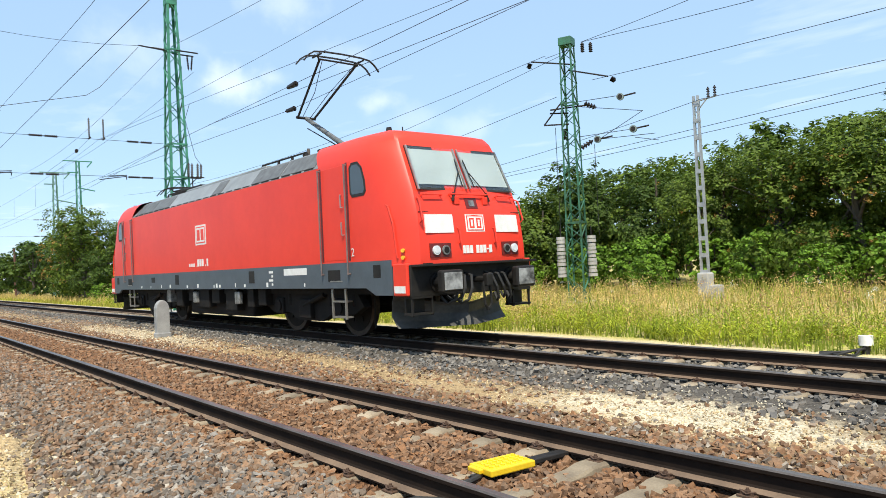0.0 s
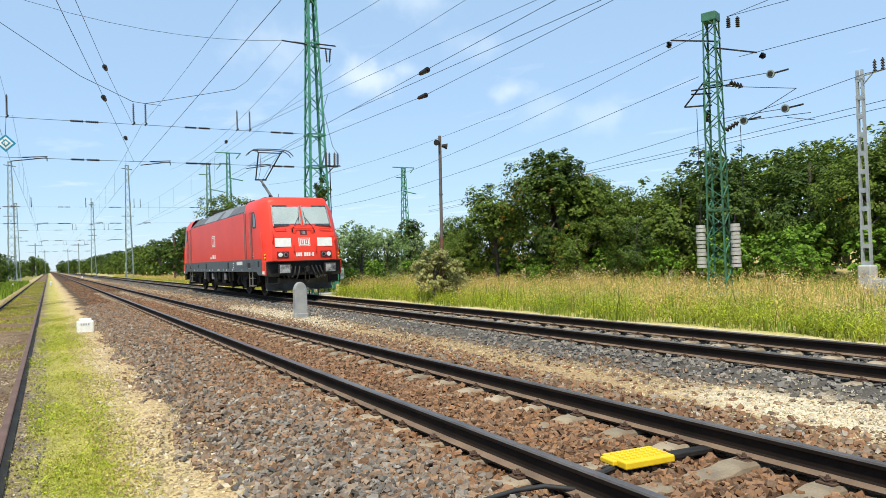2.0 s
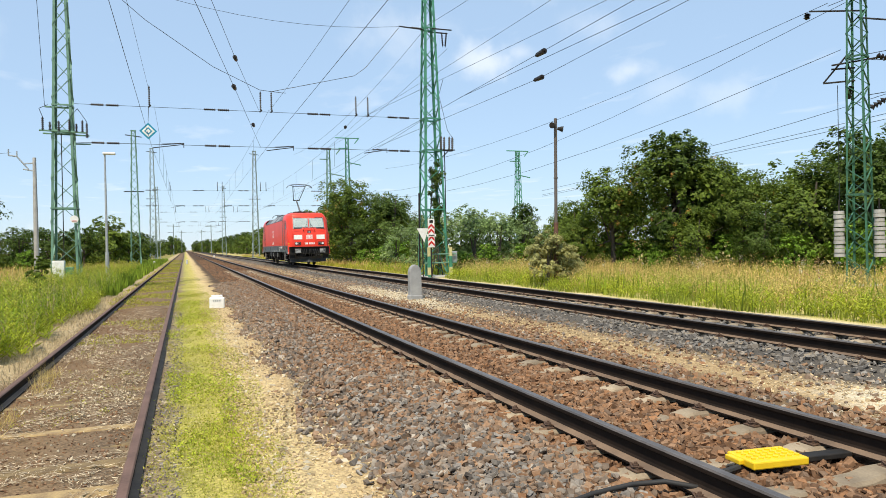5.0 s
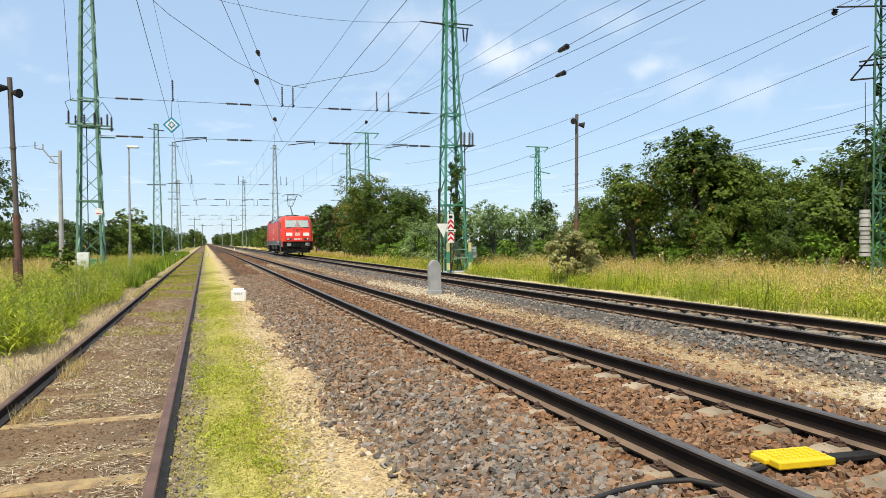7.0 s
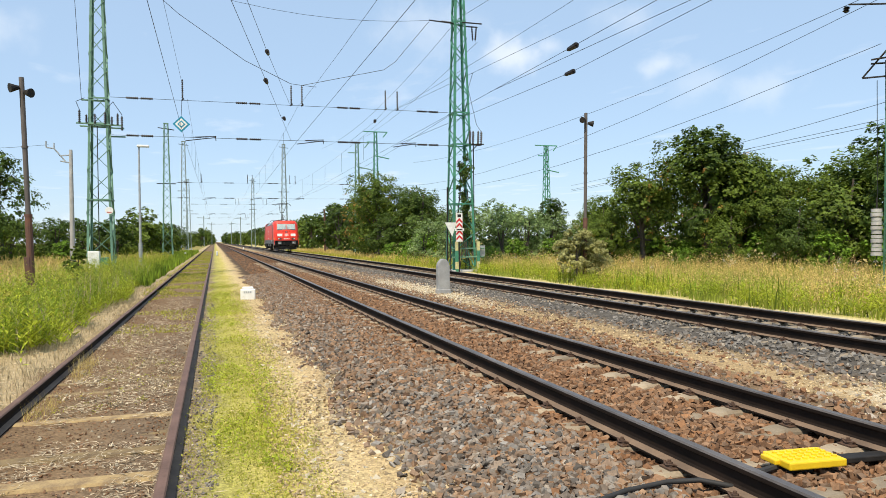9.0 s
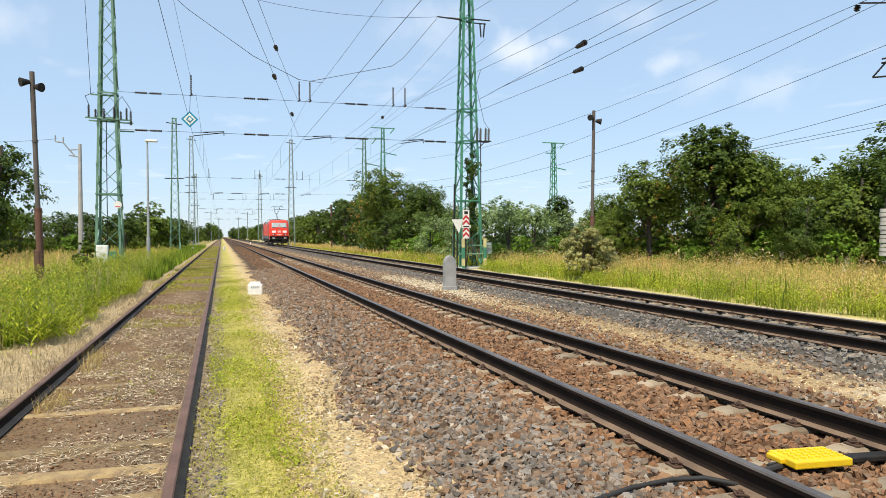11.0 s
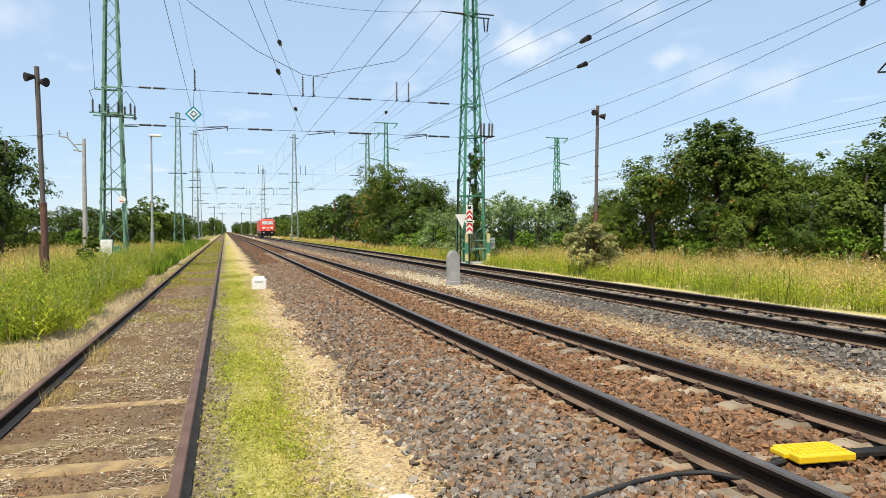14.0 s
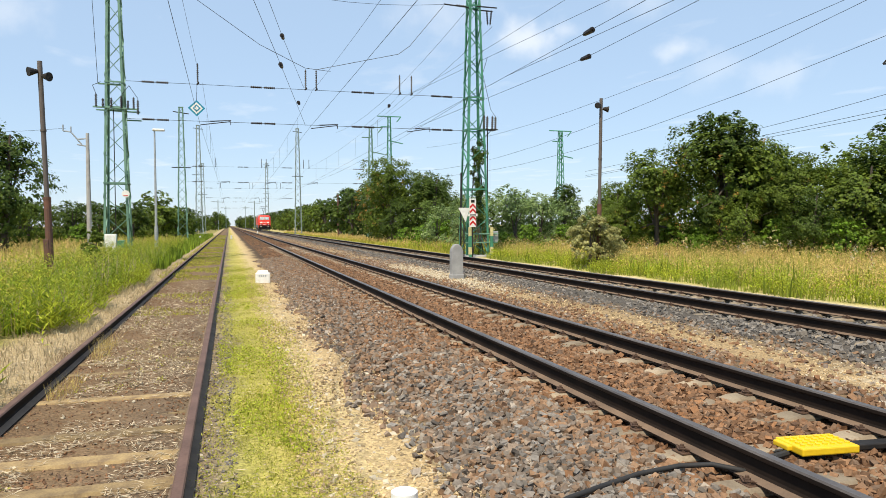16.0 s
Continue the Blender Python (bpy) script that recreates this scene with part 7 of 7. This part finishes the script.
weed_cloud("leafy_weeds", "leafy yellow-green herbs beside the siding", 1100, field(-2.8, -5.4, 7.5, 40, 1.2, 1.3, -0.15, 0.2), (0.05, 0.45), (0.07, 0.16), (0.03, 0.08), 14, M_weed, G)
weed_cloud("leafy_weeds", "yellowish flowering herbs beside the siding", 900, field(-2.9, -5.4, 9, 60, 1.1, 1.2, -0.15, 0.3), (0.45, 0.95), (0.05, 0.14), (0.03, 0.08), 22, M_turf, G)
weed_cloud("leafy_weeds", "leafy green herbs at the field's edge", 2400, field(12.0, 15.2, -6, 55, 1.4, 1.4, 0.2, 0.25), (0.03, 0.42), (0.08, 0.22), (0.03, 0.09), 18, M_herb, G)
weed_cloud("seed_heads", "tan feathery seed heads over the field", 1500, field(12.8, 23, -6, 60, 1.1, 1.3, 0.3, 0.2), (0.30, 0.70), (0.10, 0.28), (0.02, 0.05), 16, M_straw, G)
weed_cloud("seed_heads", "pinkish-brown dock and seed heads in the field", 500, field(13.5, 23, -6, 60, 1.1, 1.3, 0.3, 0.5), (0.4, 0.8), (0.10, 0.28), (0.03, 0.08), 20, M_dock, G)
weed_cloud("white_flowers", "white umbel flowers in the field", 260, field(13.5, 23, -6, 60, 1.1, 1.3, 0.3, 0.55), (0.55, 0.85), (0.05, 0.14), (0.02, 0.05), 22, M_whiteflower, G)
blades("dry_grass", "dead straw stalks among the weeds", "grass", 5000, field(-2.7, -6.5, 7, 36, 1.2, 1.3, -0.15, 0.3), (0.3, 0.9), (0.008, 0.02), M_drypale, G, 0.35)


weed_cloud("turf_clumps", "low bright green leafy clumps in the turf", 2300, field(-0.20, 0.60, 3.2, 24, 1.0, 1.5, 0.08, 0.50), (0.0, 0.03), (0.04, 0.13), (0.014, 0.042), 14, M_herb, G)
weed_cloud("turf_clumps", "low yellow-green leafy clumps in the turf", 4200, field(-0.16, 0.84, 3.2, 28, 1.0, 1.5, 0.06, 0.15), (0.0, 0.02), (0.03, 0.10), (0.010, 0.030), 12, M_turf, G)
weed_cloud("turf_clumps", "small green plants on the siding", 260, field(-1.6, -0.45, 4.2, 16, 1.0, 1.3, 0.0, 0.55), (0.0, 0.03), (0.03, 0.08), (0.012, 0.03), 14, M_turf, G)


weed_cloud("straw_clumps", "bleached straw clumps matted on the siding", 380, field(-1.68, -0.40, 4.0, 16, 1.0, 1.4, 0.0, 0.50), (0.0, 0.012), (0.04, 0.13), (0.02, 0.06), 16, M_litter, G)


def herbs(name, label, n, spot, hgt, leaf, material, rng, per=22):
    """Upright herbs: whorls of narrow leaves up a stem, thinning to a nodding tip."""
    x, y = spot(rng, n)
    n = len(x)
    H = rng.uniform(hgt[0], hgt[1], n) * (0.8 + 0.4 * np.array([noise.noise((a * 0.6, b * 0.6, 4.0)) + 0.5 for a, b in zip(x, y)]))
    lean = rng.normal(size=(n, 2)) * 0.10
    f = np.tile(np.linspace(0.12, 1.0, per), (n, 1)) + rng.uniform(-0.02, 0.02, (n, per))
    az = rng.uniform(0, 6.28, (n, 1)) + np.arange(per)[None] * 2.4
    L = rng.uniform(leaf[0], leaf[1], (n, per)) * (1.15 - 0.75 * f)
    root = np.stack([x[:, None] + lean[:, :1] * H[:, None] * f * f, y[:, None] + lean[:, 1:] * H[:, None] * f * f, ground_z(x)[:, None] + H[:, None] * f], 2)
    up = rng.uniform(0.35, 1.25, (n, per))
    d = np.stack([np.cos(az), np.sin(az), up], 2)
    s = np.stack([-np.sin(az), np.cos(az), np.zeros_like(az)], 2)
    tip = root + d * L[:, :, None] - np.array([0, 0, 0.25]) * L[:, :, None]
    mid = root + d * L[:, :, None] * 0.5
    W = L[:, :, None] * 0.11
    v = np.stack([root, mid + s * W, tip, mid - s * W], 2).reshape(-1, 3)
    fc = np.arange(len(v)).reshape(-1, 4)
    ob = data_part(name, v.tolist(), fc.tolist(), material, label=label, kind="stuff")
    ob["category"] = "weeds"


herbs("tall_herbs", "feathery yellow-green tall herbs beside the siding", 2300, field(-2.60, -5.6, 6.3, 44, 1.15, 1.4, -0.12, 0.15), (0.50, 1.25), (0.07, 0.16), M_herb, G, 20)
herbs("tall_herbs", "fresh green herbs among the weeds", 1900, field(-2.55, -5.6, 6.3, 40, 1.15, 1.4, -0.12, 0.2), (0.40, 1.15), (0.07, 0.17), M_weed, G, 20)
herbs("tall_herbs", "leafy herbs growing out to the siding", 420, field(-2.2, -3.2, 7.0, 12, 0.8, 1.0, -0.08, 0.3), (0.25, 0.75), (0.10, 0.20), M_herb, G, 18)
herbs("tall_herbs", "low herbs along the dry verge", 900, field(-2.35, -3.3, 7.5, 26, 1.0, 1.3, -0.12, 0.45), (0.12, 0.60), (0.08, 0.18), M_herb, G, 14)
herbs("tall_herbs", "yellow-green herbs at the field's edge", 2600, field(12.0, 15.5, -6, 50, 1.3, 1.4, 0.2, 0.3), (0.25, 0.6), (0.10, 0.20), M_herb, G, 16)
herbs("tall_herbs", "straw-coloured seeding herbs over the field", 1100, field(12.8, 22, -6, 50, 1.1, 1.3, 0.3, 0.25), (0.45, 0.80), (0.12, 0.22), M_straw, G, 16)
weed_cloud("grass_mounds", "billowing tan grass mounds in the field", 640, field(12.9, 22, -6, 50, 1.1, 1.2, 0.3, 0.25), (0.15, 0.50), (0.25, 0.65), (0.025, 0.075), 150, M_straw, G)
weed_cloud("grass_mounds", "billowing tan grass mounds behind the weeds", 140, field(-7, -17, 16, 48, 1.0, 1.0, 0.3, 0.3), (0.15, 0.45), (0.35, 0.85), (0.07, 0.16), 150, M_straw, G)
weed_cloud("grass_mounds", "soft green herb mounds at the field's edge", 300, field(12.2, 16.0, -6, 46, 1.2, 1.2, 0.25, 0.35), (0.05, 0.28), (0.20, 0.45), (0.03, 0.08), 110, M_grass, G)
for x, y, s in ((21.8, 31.0, 0.9), (23.0, 28.0, 1.0), (20.6, 33.0, 0.8), (24.4, 27.0, 1.0), (22.4, 29.8, 0.8), (19.8, 35.6, 0.8), (25.6, 25.6, 1.1), (21.4, 28.6, 0.6)):
    q = copy_thing(shrub[1], Matrix.Identity(4))
    set_at(q, x, y, s * 0.9, x * 3.0)
    tagged(q, "dense green bush under the field trees", "bush", "bushes")


# ---------------------------------------------------------------- single stones of the nearest ballast
def stone_mesh(rng):
    bm = B()
    bmesh.ops.create_icosphere(bm, subdivisions=1, radius=1.0)
    for k in range(7):
        n = Vector((rng.gauss(0, 1), rng.gauss(0, 1), rng.gauss(0, 1))).normalized()
        cut = rng.uniform(0.45, 0.7)
        for v in bm.verts:
            d = v.co.dot(n) - cut
            if d > 0:
                v.co -= n * d
    me = bpy.data.meshes.new("ballast_stone")
    bm.to_mesh(me); bm.free()
    me.materials.append(M_loose_stone)
    return me


rs = random.Random(31)
KINDS = [stone_mesh(rs) for k in range(8)]
for i in range(300):
    x, y = rs.uniform(1.45, 2.72), 2.6 + 2.6 * rs.random() ** 1.2
    st = new("ballast_stone", KINDS[i % 8])
    st.parent = main_line
    r = rs.uniform(0.026, 0.046)
    st.location = (x - main_line.location.x, y, float(ground_z(x)) + 0.022 + rs.uniform(0.0, 0.012))
    st.rotation_euler = (rs.gauss(0, 0.3), rs.gauss(0, 0.3), rs.uniform(0, 6.28))
    st.scale = (r, r * rs.uniform(0.6, 0.95), r * rs.uniform(0.5, 0.75))


# ---------------------------------------------------------------- what moves
def motions():
    rows = [(0.0, 9.31), (0.5, 13.5), (1.0, 17.6), (1.5, 21.75), (2.0, 25.9), (2.5, 30.0), (3.0, 34.2), (3.5, 38.4), (4.0, 42.7),
            (5.25, 53.6), (6.5, 64.8), (7.0, 69.6), (7.5, 74.4), (8.0, 79.2), (8.5, 84.4), (9.0, 89.8), (10.25, 103.8), (11.5, 118.4), (12.0, 125.0),
            (12.5, 131.5), (13.0, 138.2), (13.5, 145.0), (14.0, 152.0), (14.5, 159.2), (15.0, 166.4), (15.5, 173.8), (16.0, 181.2)]
    walk(LOCO, [(t, pose(LOCO_X, y, LOCO_Z)) for t, y in rows])
    # wheels roll: rows close enough that no step reaches 90 degrees
    ts = [r[0] for r in rows]
    ys = [r[1] for r in rows]
    steps = [i / 30 for i in range(481)]
    for ws, y in WHEELS:
        walk(ws, [(t, pose(0, y, 0.625, -math.degrees((float(np.interp(t, ts, ys)) - ys[0]) / 0.625) % 360)) for t in steps])


motions()
